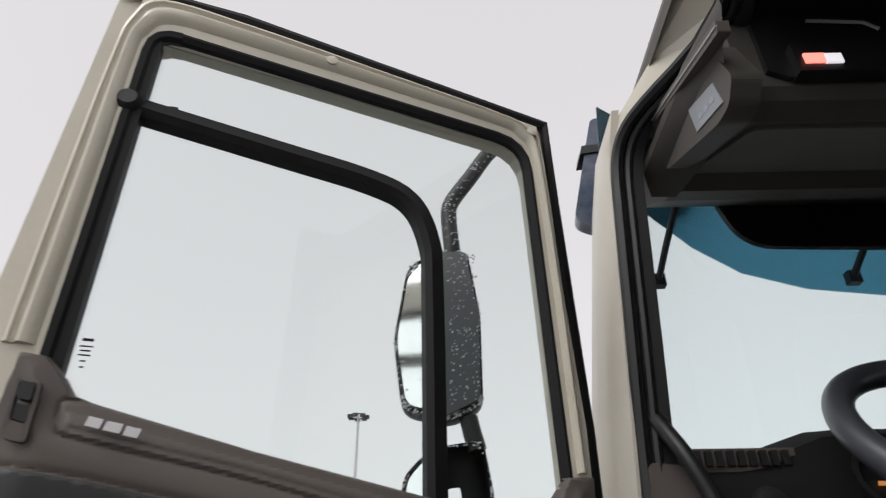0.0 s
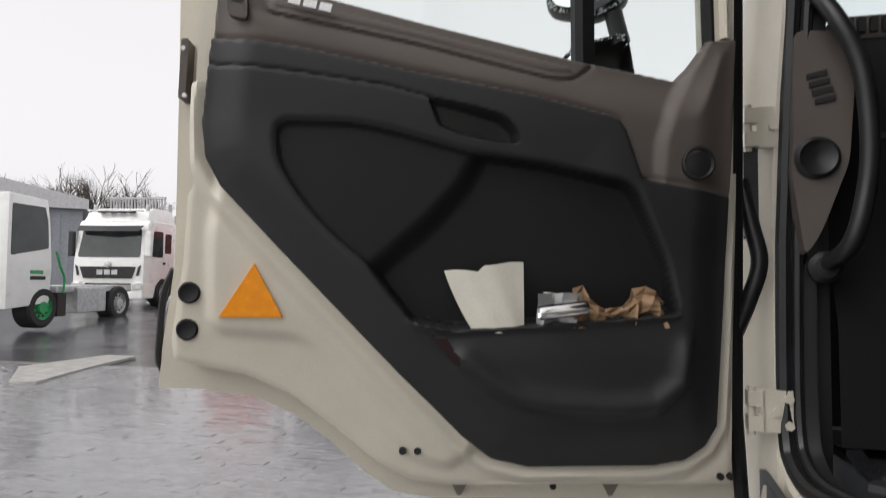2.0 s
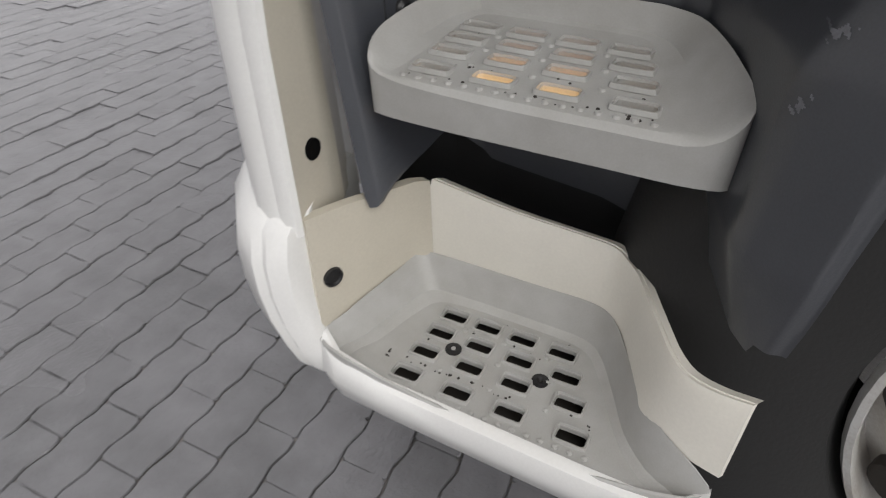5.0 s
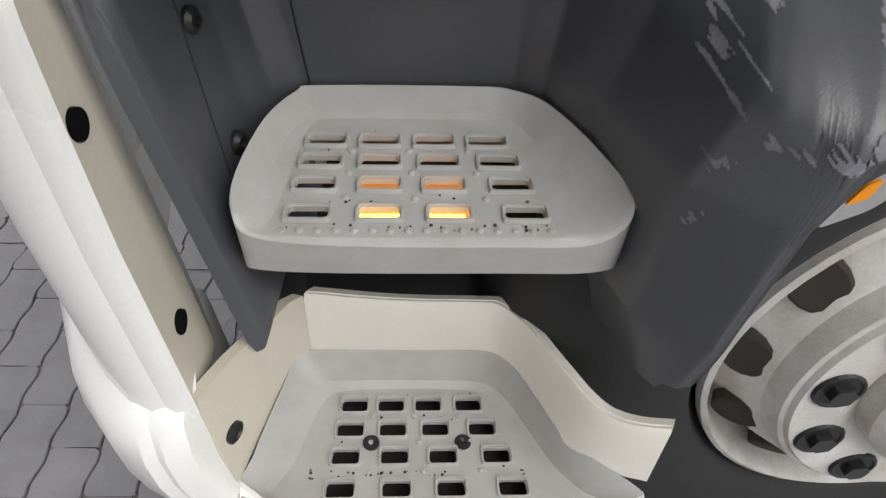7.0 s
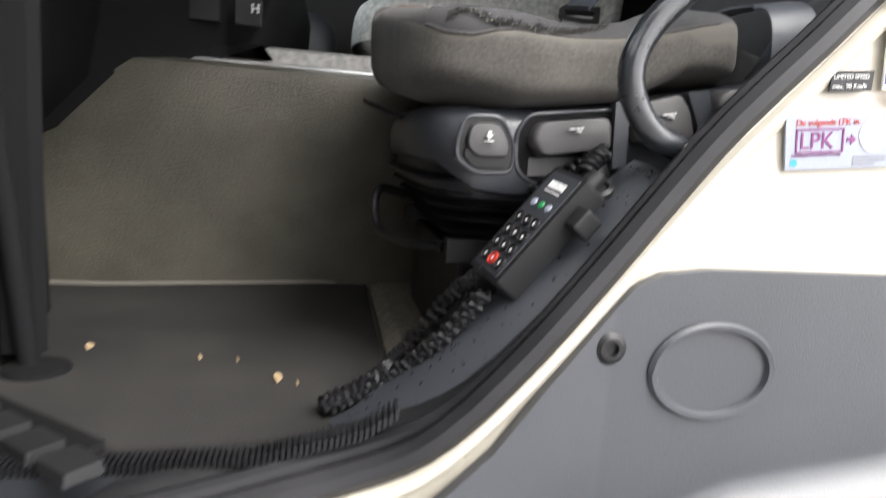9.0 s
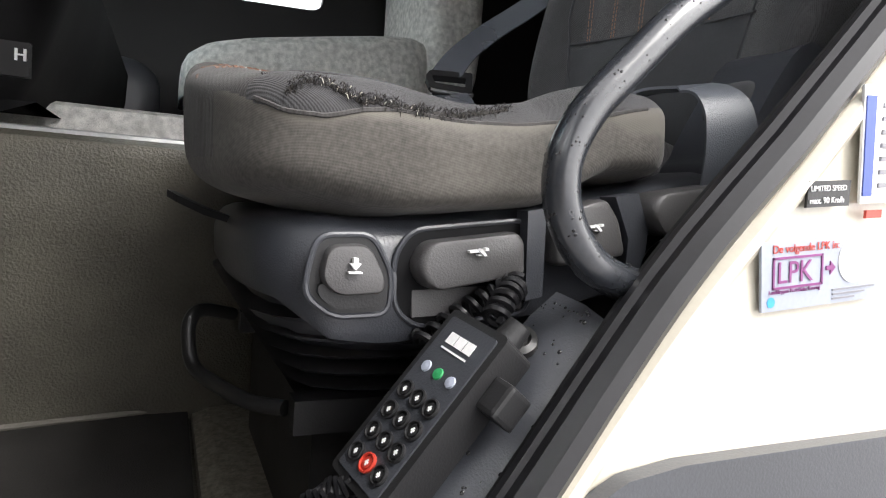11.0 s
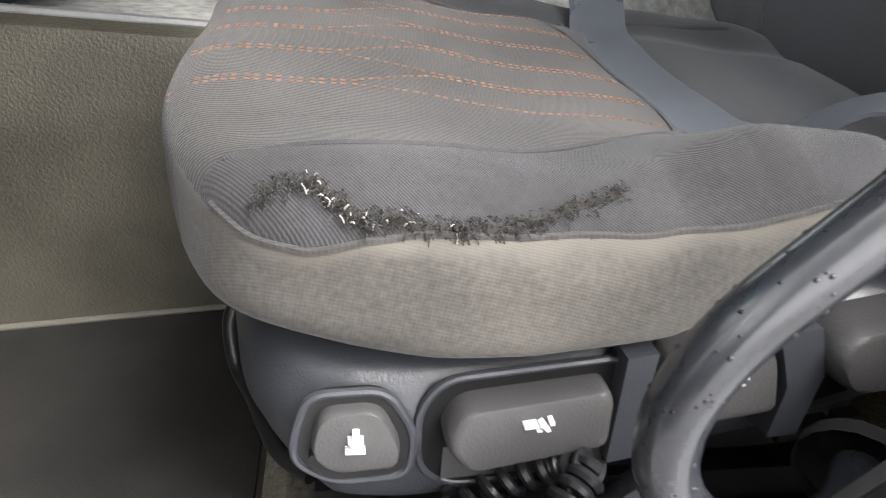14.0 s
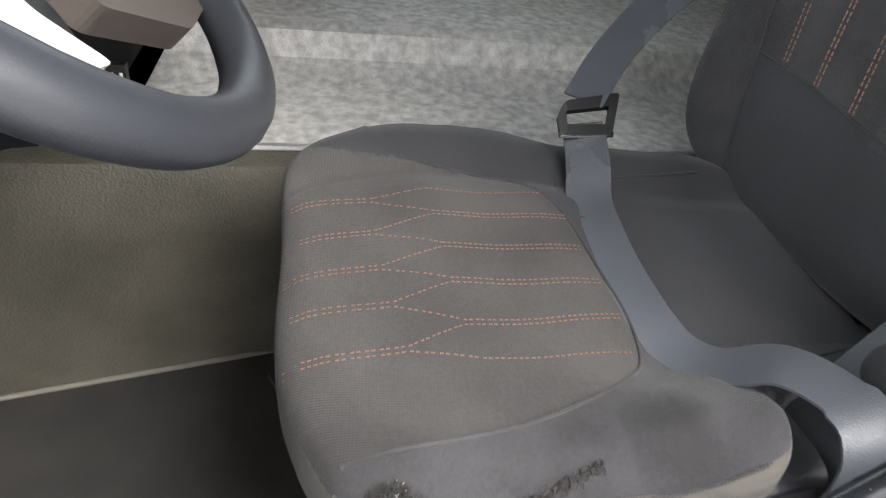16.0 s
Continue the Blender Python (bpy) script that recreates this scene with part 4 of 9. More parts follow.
# front corner panel and bumper
bm = BM()
rows, flange = [], []
for z, xo, yb in ((1.002, 0.212, 1.173), (0.998, 0.198, 1.172), (0.988, 0.186, 1.171), (0.965, 0.180, 1.169), (0.9, 0.172, 1.164), (0.8, 0.163, 1.157), (0.69, 0.157, 1.147), (0.60, 0.154, 1.140)):
    rows.append([V(xo + 0.010, yb, z), V(xo + 0.003, yb + 0.004, z), V(xo, yb + 0.014, z), V(xo + 0.007, yb + 0.036, z), V(xo + 0.03, yb + 0.062, z), V(xo + 0.08, yb + 0.10, z), V(xo + 0.24, yb + 0.17, z), V(1.4, yb + 0.30, z)])
    flange.append([V(0.285, yb + 0.022, z), V(0.25, yb + 0.006, z), V(max(0.228, xo + 0.01), yb + 0.004, z), V(xo + 0.014, yb + 0.003, z), V(xo + 0.010, yb + 0.001, z)])
sheet(bm, rows, (0.0, 0.02, 0))
corner = part("corner_panel", bm, WHITE, cab, "white front corner panel", smooth=True)
bm = BM()
flange = [[V(0.285, 1.20, z), V(0.262, 1.186, z), V(0.250, 1.183, z), V(x1, 1.181, z), V(x0, 1.179, z)] for z, x0, x1 in ((1.085, 0.232, 0.238), (1.06, 0.226, 0.234), (1.03, 0.216, 0.226), (1.01, 0.208, 0.220))] + flange[2:]
sheet(bm, flange, (0, 0.006, 0))
part("corner_flange", bm, CREAM, corner, "cream inner flange")
for x, y, z in ((0.199, 1.166, 0.892), (0.206, 1.150, 0.682)):
    bm = BM()
    # no cavity here: a black disc carries the hole's shade in its colour
    turned(bm, (x, y - 0.0015, z), (0, -1, 0), [(0.0120, -0.008), (0.0120, 0.0012), (0.0105, 0.0016), (0, 0.0016)], 24)
    part("mounting_hole", bm, HOLEM, corner, "round black disc for the shade in a mounting hole")
bm = BM()
rows = []
BUMP = [(0.628, 0.176, 1.146), (0.622, 0.160, 1.143), (0.606, 0.138, 1.141), (0.57, 0.127, 1.138), (0.53, 0.125, 1.134), (0.49, 0.127, 1.126), (0.45, 0.134, 1.116), (0.42, 0.142, 1.108), (0.398, 0.156, 1.108), (0.388, 0.19, 1.112)]
for z, xo, yb in BUMP:
    rows.append([V(0.30, yb + 0.02, z), V(0.21, yb + 0.008, z), V(max(xo + 0.02, 0.172 - 0.3 * max(0, 0.6 - z)), yb, z), V(xo + 0.008, yb + 0.008, z), V(xo, yb + 0.03, z), V(xo + 0.018, yb + 0.065, z), V(xo + 0.07, yb + 0.112, z), V(xo + 0.17, yb + 0.165, z), V(xo + 0.4, yb + 0.24, z), V(1.4, yb + 0.40, z)])
sheet(bm, rows, (0.0, 0.02, 0))
bumper = part("bumper", bm, WHITE, cab, "white bumper corner", smooth=True)
bm = BM()
sheet(bm, [[V(0.166, 1.140, 0.618), V(0.21, 1.117, 0.62), V(0.25, 1.092, 0.621), V(0.285, 1.071, 0.622), V(0.296, 1.058, 0.621)], [V(0.160, 1.133, 0.55), V(0.215, 1.111, 0.552), V(0.262, 1.092, 0.555), V(0.298, 1.077, 0.556), V(0.31, 1.062, 0.557)], [V(0.154, 1.125, 0.478), V(0.22, 1.108, 0.482), V(0.27, 1.095, 0.486), V(0.308, 1.085, 0.49), V(0.321, 1.066, 0.493)]], (0.003, 0.012, 0))
cheek = part("bumper_cheek", bm, CREAM, cab, "cream inner cheek beside the lower step", smooth=True)
bm = BM()
# shallow dish, blackened to pass for a deep hole's shade
turned(bm, (0.182, 1.1245, 0.537), (-0.38, -0.92, 0), [(0.0125, -0.006), (0.0125, 0.004), (0.0105, 0.0045), (0.009, 0.002), (0, 0.002)], 16)
part("mounting_hole", bm, BLACKP, cheek, "round black disc for the shade in a mounting hole", smooth=True)


def ring_smooth(pts, n=4):
    k = len(pts)
    P = [Vector((*p, 0)[:3]) for p in pts]
    out = []
    for i in range(k):
        a, b, c, d = P[i - 1], P[i], P[(i + 1) % k], P[(i + 2) % k]
        for j in range(n):
            t = j / n
            q = 0.5 * ((2 * b) + (c - a) * t + (2 * a - 5 * b + 4 * c - d) * t * t + (3 * b - a - 3 * c + d) * t ** 3)
            out.append(tuple(q)[:len(pts[0])])
    return out


def step(name, floor_z, rim_z, floor, rim, front_z, rows_x, cols_back, cols_front, slot_l, slot_w, label, tilt=0.0):
    def fz(x):
        return floor_z + tilt * (x - rows_x[0])

    floor, rim = ring_smooth(floor), ring_smooth(rim)
    holes, centres = [], []
    k = len(rows_x)
    for i, x in enumerate(rows_x):
        f = i / (k - 1)
        for c in range(4):
            y = cols_front[c] + (cols_back[c] - cols_front[c]) * f
            holes.append(rounded([(x - slot_w / 2, y - slot_l / 2), (x + slot_w / 2, y - slot_l / 2), (x + slot_w / 2, y + slot_l / 2), (x - slot_w / 2, y + slot_l / 2)], 0.004, 2))
            centres.append((x, y))
    bm = BM()
    plate(bm, floor, holes, lambda x, y: V(x, y, fz(x)), lambda x, y: V(x, y, fz(x) - 0.006))
    tread = part(name, bm, STEPG, cab, label)
    bm = BM()
    for h, (x, y) in zip(holes, centres):
        ring = [[V(x + (p[0] - x) * s, y + (p[1] - y) * s2, fz(x) + dz) for p in h] for s, s2, dz in ((1.5, 1.24, -0.001), (1.38, 1.18, 0.0035), (1.16, 1.08, 0.0035), (1.0, 1.0, -0.005))]
        loft(bm, ring, True)
    part("slot_rims", bm, STEPG, tread, "raised rims of the drain slots", smooth=True)
    bm = BM()
    nf = len(floor)
    mid = [V(floor[i][0] * 0.55 + rim[i][0] * 0.45, floor[i][1] * 0.55 + rim[i][1] * 0.45, fz(floor[i][0]) + (rim[i][2] - fz(floor[i][0])) * 0.12) for i in range(nf)]
    up = [V(floor[i][0] * 0.15 + rim[i][0] * 0.85, floor[i][1] * 0.15 + rim[i][1] * 0.85, fz(floor[i][0]) + (rim[i][2] - fz(floor[i][0])) * 0.8) for i in range(nf)]
    top = [V(*rim[i]) for i in range(nf)]
    ctr = Vector((sum(p[0] for p in rim) / nf, sum(p[1] for p in rim) / nf, 0))
    outw = [V(p.x + (p.x - ctr.x) * 0.02, p.y + (p.y - ctr.y) * 0.008, p.z - 0.002) for p in top]
    low = [V(p.x + (0.006 if p.x < ctr.x - 0.05 else 0), p.y, front_z) for p in outw]
    loft(bm, [[V(p[0], p[1], fz(p[0])) for p in floor], mid, up, top, outw, low], True)
    part("tray_wall", bm, STEPG, tread, "grey tray wall", smooth=True)
    bm = BM()
    n = 16
    for i in range(n):
        y = cols_front[0] + 0.02 + (cols_front[3] - cols_front[0] - 0.04) * i / (n - 1)
        turned(bm, (rows_x[0] - 0.02, y, fz(rows_x[0] - 0.02) - 0.001), (0, 0, 1), [(0.004, 0), (0.003, 0.003), (0, 0.004)], 8)
    for i in range(k - 1):
        for c in range(3):
            turned(bm, ((rows_x[i] + rows_x[i + 1]) / 2, (centres[i * 4 + c][1] + centres[i * 4 + c + 1][1]) / 2, fz((rows_x[i] + rows_x[i + 1]) / 2) - 0.001), (0, 0, 1), [(0.004, 0), (0.003, 0.003), (0, 0.004)], 8)
    tagged(part("grip_studs", bm, STEPG, tread, smooth=True), "small raised grip studs", kind="stuff")
    return tread


upper = step("upper_step", 0.776, 0.82,
             [(0.226, 1.058), (0.25, 1.058), (0.29, 1.052), (0.35, 1.044), (0.372, 1.034), (0.377, 1.01), (0.377, 0.89), (0.374, 0.862), (0.352, 0.846), (0.30, 0.826), (0.25, 0.806), (0.226, 0.80), (0.222, 0.86), (0.222, 1.0)],
             [(0.222, 1.072, 0.774), (0.232, 1.088, 0.792), (0.265, 1.090, 0.806), (0.335, 1.076, 0.817), (0.378, 1.052, 0.822), (0.388, 1.03, 0.823), (0.390, 0.88, 0.823), (0.386, 0.842, 0.822), (0.362, 0.808, 0.820), (0.29, 0.772, 0.814), (0.235, 0.752, 0.800), (0.219, 0.780, 0.771), (0.218, 0.86, 0.767), (0.218, 1.0, 0.768)],
             0.728, [0.248, 0.283, 0.314, 0.343], [1.022, 0.971, 0.919, 0.868], [1.030, 0.968, 0.907, 0.840], 0.035, 0.0165, "grey plastic upper entry step with worn drain slots", 0.13)
lower = step("lower_step", 0.446, 0.50,
             [(0.150, 1.085), (0.20, 1.074), (0.265, 1.056), (0.290, 1.040), (0.297, 1.00), (0.297, 0.90), (0.291, 0.852), (0.27, 0.830), (0.22, 0.803), (0.175, 0.778), (0.145, 0.750), (0.134, 0.728), (0.138, 0.80), (0.143, 0.94)],
             [(0.143, 1.116, 0.470), (0.185, 1.113, 0.484), (0.27, 1.093, 0.493), (0.312, 1.081, 0.498), (0.318, 1.05, 0.5), (0.317, 0.92, 0.5), (0.316, 0.855, 0.5), (0.30, 0.824, 0.5), (0.25, 0.796, 0.5), (0.20, 0.774, 0.502), (0.163, 0.742, 0.504), (0.135, 0.692, 0.475), (0.127, 0.80, 0.448), (0.134, 0.94, 0.448)],
             0.41, [0.164, 0.204, 0.240, 0.274], [1.011, 0.966, 0.920, 0.870], [1.020, 0.957, 0.895, 0.825], 0.031, 0.0185, "grey plastic lower entry step with dirt and drain slots")
fleck_rng = random.Random(31)
for tread, z, x0, x1, y0, y1, n in ((upper, 0.776, 0.228, 0.366, 0.815, 1.05, 120), (lower, 0.446, 0.150, 0.29, 0.80, 1.07, 150)):
    bm = BM()
    for i in range(n):
        x, y = fleck_rng.uniform(x0, x1), fleck_rng.uniform(y0, y1)
        if fleck_rng.random() < 0.5:
            x = x0 + (x - x0) * 0.25
        if any(abs(x - q) < 0.0125 for q in ((0.248, 0.283, 0.314, 0.343) if tread is upper else (0.164, 0.204, 0.240, 0.274))):
            continue
        r = fleck_rng.uniform(0.0007, 0.0022)
        turned(bm, (x, y, z - 0.0005 + (0.13 * (x - 0.248) if tread is upper else 0)), (0, 0, 1), [(r, 0), (r * 0.8, r * 0.5 + 0.0005), (0, r * 0.7 + 0.0005)], 5)
    tagged(part("grit", bm, DIRT_AND_SHADE, tread), "dark grit lying on the step", kind="stuff")
for y in (0.988, 0.879):
    bm = BM()
    turned(bm, (0.221, y, 0.444), (0, 0, 1), [(0.010, 0), (0.010, 0.004), (0.005, 0.005), (0, 0.002)], 14)
    part("screw", bm, BLACKP, lower, smooth=True)
bm = BM()
RIMF = [(0.321, 1.066), (0.319, 0.95), (0.318, 0.865), (0.314, 0.842), (0.304, 0.828), (0.284, 0.812), (0.245, 0.794), (0.205, 0.778), (0.182, 0.764), (0.165, 0.745), (0.153, 0.718), (0.145, 0.688)]
RIMT = [(0.296, 1.058, 0.621), (0.304, 0.965, 0.601), (0.315, 0.865, 0.586), (0.318, 0.842, 0.580), (0.308, 0.826, 0.576), (0.286, 0.808, 0.575), (0.250, 0.790, 0.575), (0.212, 0.771, 0.575), (0.186, 0.757, 0.575), (0.167, 0.740, 0.575), (0.154, 0.716, 0.580), (0.146, 0.687, 0.587)]
rf, rt_ = smooth_path([(x, y, 0.492) for x, y in RIMF], 4), smooth_path(RIMT, 4)
sheet(bm, [rf] + [[a.lerp(b, f) for a, b in zip(rf, rt_)] for f in (0.3, 0.6, 0.93)] + [[b + V(0.003, -0.001, 0.001) for b in rt_], [b + V(0.012, -0.006, -0.002) for b in rt_]], (0.004, -0.003, 0.0))
part("step_riser", bm, RISERW, cab, "cream-white riser wrapped round the lower step", smooth=True)
bm = BM()
FR = [(0.152, 1.122), (0.143, 1.10), (0.138, 1.04), (0.134, 0.95), (0.128, 0.80), (0.127, 0.72), (0.135, 0.69)]
sheet(bm, [[V(x, y, 0.449 + 0.03 * (i in (0, 6)) + 0.01 * (i == 1)) for i, (x, y) in enumerate(FR)], [V(x - 0.008, y, 0.446 + 0.025 * (i in (0, 6))) for i, (x, y) in enumerate(FR)], [V(x - 0.011, y, 0.425) for x, y in FR], [V(x + 0.002, y, 0.385) for x, y in FR], [V(x + 0.05, y, 0.34) for x, y in FR]], (0.006, 0.0, 0))
part("step_skirt", bm, WHITE, cab, "white skirt under the lower step", smooth=True)
# glowing blocks added under the slots in place of amber reflections, no real lamps
for y0, y1, z0, m in ((0.950, 0.988, 0.768, AMBER_GLOW), (0.892, 0.924, 0.768, AMBER_GLOW)):
    bm = BM()
    box(bm, (0.238, y0, z0 - 0.016), (0.260, y1, z0 - 0.002))
    part("amber_glint", bm, m, upper, "glowing amber block for a reflection in the slot", bevel=0.003)
for y0, y1 in ((0.94, 0.995), (0.886, 0.94)):
    bm = BM()
    box(bm, (0.272, y0, 0.745), (0.325, y1, 0.762))
    part("orange_glint", bm, ORANGE_GLOW, upper, "glowing orange block for a reflection in the slots", bevel=0.003)
# black sheet added behind the steps, shading the gaps by its colour
bm = BM()
sheet(bm, [[V(0.36, 1.16, z), V(0.415, 1.08, z), V(0.42, 0.85, z), V(0.34, 0.76, z), V(0.30, 0.70, z), V(0.30, 0.66, z)] for z in (0.2, 0.5, 0.75)], (0.01, 0, 0))
part("gap_backing", bm, BLACKP, cab, "black backing added to darken the gaps behind the steps")

# front wheel
WC = Vector((0.244, 0.283, 0.512))
bm = BM()
turned(bm, WC, (1, 0, 0), [(0.296, 0.07), (0.31, 0.035), (0.34, 0.02), (0.42, 0.015), (0.50, 0.03), (0.545, 0.07), (0.57, 0.12), (0.57, 0.26), (0.55, 0.32), (0.45, 0.34), (0.30, 0.32)], 56)
wheel = part("front_wheel", bm, TYRE, cab, "black tyre on a white steel rim", smooth=True)
bm = BM()
turned(bm, WC, (1, 0, 0), [(0.296, 0.05), (0.294, 0.036), (0.287, 0.032), (0.282, 0.045), (0.278, 0.08), (0.272, 0.10), (0.262, 0.09), (0.246, 0.058), (0.228, 0.03), (0.222, 0.026), (0.218, 0.012), (0.212, -0.001), (0.206, -0.003), (0.202, -0.010), (0.14, -0.012), (0.12, 0.0), (0.0, 0.0)], 56)
rim = part("rim", bm, STEELW, wheel, "white steel rim with rust runs", smooth=True)
for i in range(10):
    a = 2 * math.pi * (i + 0.17) / 10
    bm = BM()
    c = WC + Vector((-0.012, 0.1675 * math.cos(a), 0.1675 * math.sin(a)))
    turned(bm, c, (-1, 0, 0), [(0.031, -0.001), (0.029, 0.003), (0.026, 0.003), (0.024, 0.001), (0, 0.001)], 20)
    nutb = part("nut_seat", bm, BLACKP, wheel, "dark nut seat")
    bm = BM()
    disc(bm, c, (-1, 0, 0), 0.016, 0.012, 6)
    part("wheel_nut", bm, STEELD, wheel, "dark wheel nut", bevel=0.002)
for i in range(12):
    a = 2 * math.pi * (i + 0.05) / 12
    bm = BM()
    c = WC + Vector((0.052, 0.245 * math.cos(a), 0.245 * math.sin(a)))
    # closed disc on the rim, its dark colour put for the hole's shade
    turned(bm, c, Vector((-0.8, 0.6 * math.cos(a), 0.6 * math.sin(a))), [(0.036, -0.012), (0.034, 0.004), (0.030, 0.006), (0.0, 0.005)], 16)
    part("hand_hole", bm, DIRT_AND_SHADE, wheel, "dark disc for the shade in a rust-edged hand hole")
bm = BM()
turned(bm, WC, (-1, 0, 0), [(0.12, 0.0), (0.118, 0.03), (0.10, 0.045), (0, 0.048)], 32)
part("hub", bm, STEELW, wheel, "greasy hub cap", smooth=True)
for i in range(8):
    a = 2 * math.pi * (i + 0.2) / 8
    bm = BM()
    disc(bm, WC + Vector((-0.044, 0.085 * math.cos(a), 0.085 * math.sin(a))), (-1, 0, 0), 0.009, 0.003, 12)
    part("hub_hole", bm, BLACKP, wheel, "dark round hub hole")
# black plate added below the upper tread, so that its slots look shaded
bm = BM()
box(bm, (0.238, 0.82, 0.737), (0.38, 1.03, 0.741))
part("upper_slot_shade", bm, BLACKP, upper, "black plate added to darken the upper step slots")
# dark plate added below the lower tread in place of real shade
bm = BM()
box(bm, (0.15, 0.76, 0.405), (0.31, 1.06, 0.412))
part("lower_slot_shade", bm, DIRT_AND_SHADE, lower, "dark plate added for the shade under the lower tread")
# scuffs on the wheel arch edge
sv, sf = [], []
NY, NZ = 190, 190
for i in range(NY):
    for j in range(NZ):
        y, z = 0.76 - 0.22 * i / NY, 0.82 + 0.24 * j / NZ
        rho = math.hypot((y - 0.672) / 0.048, (z - 0.95) / 0.052)
        ed = y - lerp_table(RIDGE, z)
        q = 0.62 - 2.6 * abs(rho - 1.05) - 3.0 * max(0, z - 0.965) * 6
        q = max(q, 0.25 - 40 * abs(ed + 0.004))
        q += 0.8 * noise.noise(Vector((y * 60, z * 60, 3.0))) + 0.45 * noise.noise(Vector(((y * 0.66 + z * 0.75) * 50, (y * 0.75 - z * 0.66) * 330, 1.0)))
        if q > 0.42 and z > lerp_table(LWR, y) + 0.02:
            o = len(sv)
            sv += [(panel_x(a, b) - 0.0009, a, b) for a, b in ((y, z), (y - 0.22 / NY, z), (y - 0.22 / NY, z + 0.24 / NZ), (y, z + 0.24 / NZ))]
            sf.append((o, o + 1, o + 2, o + 3))
me = bpy.data.meshes.new("scuff_marks")
me.from_pydata(sv, [], sf)
me.materials.append(GREYSC)
ob = new("scuffing", me)
ob.parent = panel
tagged(ob, "pale scuffs and scratches", kind="stuff")
bm = BM()
ext(bm, rounded([(0.650, 0.838), (0.634, 0.878), (0.602, 0.906), (0.586, 0.910), (0.590, 0.892), (0.618, 0.856)], 0.008), lambda y, z: V(0.156, y, z), lambda y, z: V(0.185, y, z))
ml = part("side_marker_lamp", bm, ALU, panel, "clear side marker lamp on the arch edge", bevel=0.003)
bm = BM()
ext(bm, rounded([(0.640, 0.862), (0.632, 0.880), (0.622, 0.885), (0.626, 0.868)], 0.004), lambda y, z: V(0.1535, y, z), lambda y, z: V(0.158, y, z))
part("amber_lens", bm, ORANGE, ml, "small orange lens")
# cover plate: its seam on the cheek of the recess
bm = BM()
seam_pts = smooth_path([(0.281, 1.10, 0.793), (0.268, 1.10, 0.88), (0.257, 1.10, 0.955), (0.258, 1.10, 0.974), (0.268, 1.097, 0.982), (0.30, 1.085, 0.985), (0.355, 1.062, 0.951), (0.378, 1.055, 0.938), (0.390, 1.051, 0.925), (0.390, 1.046, 0.875), (0.390, 1.04, 0.823)], 6)
tube(bm, [on_panel(p, -0.0004)[0] for p in seam_pts], 0.0013, 6)
part("cover_seam", bm, BLACKP, panel, "dark seam round a flat cover plate", smooth=True)

# ---- inside the cab ----
bm = BM()
box(bm, (0.37, -0.84, 1.06), (2.44, 1.55, 1.122))
tagged(part("floor", bm, OLIVE), "olive-grey moulded cab floor", "floor", kind="structure")
bm = BM()
ext(bm, rounded([(0.372, 1.30), (0.372, 0.88), (0.46, 0.80), (0.61, 0.764), (1.034, 0.762), (0.952, 1.19), (0.952, 1.40), (0.5, 1.42)], [0.03, 0.03, 0.03, 0.03, 0.004, 0.004, 0.03, 0.03]), lambda x, y: V(x, y, 1.118), lambda x, y: V(x, y, 1.134))
tagged(part("floor_mat", bm, CARPET, bevel=0.003), "dark dusty rubber floor mat on the cab floor", "mat")
bm = BM()
rows = []
for y in (1.46, 1.2, 1.0, 0.85, 0.6, 0.2, -0.3, -0.83):
    foot = 0.956 + 0.2 * min(0.38, max(0.0, 1.18 - y))
    rows.append([V(foot, y, 1.12), V(foot - 0.004, y, 1.17), V(0.955 + 0.35 * (foot - 0.956), y, 1.38), V(0.957, y, 1.475), V(0.965, y, 1.495), V(0.985, y, 1.503), V(1.02, y, 1.500), V(1.84, y, 1.500), V(1.86, y, 1.12)])
loft(bm, rows)
tunnel = thing("engine_tunnel", "olive-grey grained engine tunnel between the seats", "engine tunnel", (1.4, 0.5, 1.12))
part("tunnel_lining", bm, OLIVE, tunnel, smooth=True)
bm = BM()
tube(bm, [(0.954, 1.40, 1.137), (0.954, 1.18, 1.137), (1.029, 0.80, 1.137), (1.029, 0.40, 1.137)], 0.0042, 8)
tagged(part("foot_strip", bm, mat("dusty_pale_strip", (0.21, 0.195, 0.165), 0.6), smooth=True), "dusty pale strip along the tunnel's foot", "trim", kind="structure")
bm = BM()
rows = [[V(1.02, y, 1.502), V(1.06, y, 1.504), V(1.22, y, 1.506), V(1.27, y, 1.53), V(1.285, y, 1.568), V(1.31, y, 1.576), V(1.84, y, 1.576)] for y in (1.3, 1.0, 0.7, 0.4, 0.0, -0.6)]
sheet(bm, rows, (0, 0, -0.01))
part("tunnel_carpet", bm, LCARPET, tunnel, "pale flecked carpet", smooth=True)
bm = BM()
tube(bm, [(1.0, 1.3, 1.504), (1.0, 0.8, 1.504), (1.0, 0.2, 1.504), (1.0, -0.6, 1.504)], 0.006, 8)
part("edge_strip", bm, ALU, tunnel, "bright edging strip", smooth=True)
# seat platform on the floor
bm = BM()
ext(bm, [(0.758, 1.12), (0.756, 1.132), (0.735, 1.139), (-0.6, 1.141), (-0.6, 1.12)], lambda y, z: V(0.48, y, z), lambda y, z: V(1.02, y, z))
# same olive as the tunnel, lightened to brighten the floor under the seat
tagged(part("seat_platform", bm, FLOORLIT, bevel=0.012), "olive-grey raised floor under the driver's seat", "platform", kind="structure")

# shell of the cab
bm = BM()
box(bm, (0.30, -0.88, 1.06), (2.50, -0.82, 2.76))
tagged(part("wall_rear", bm, HEADER), "warm grey cab rear wall", "wall", kind="structure")
bm = BM()
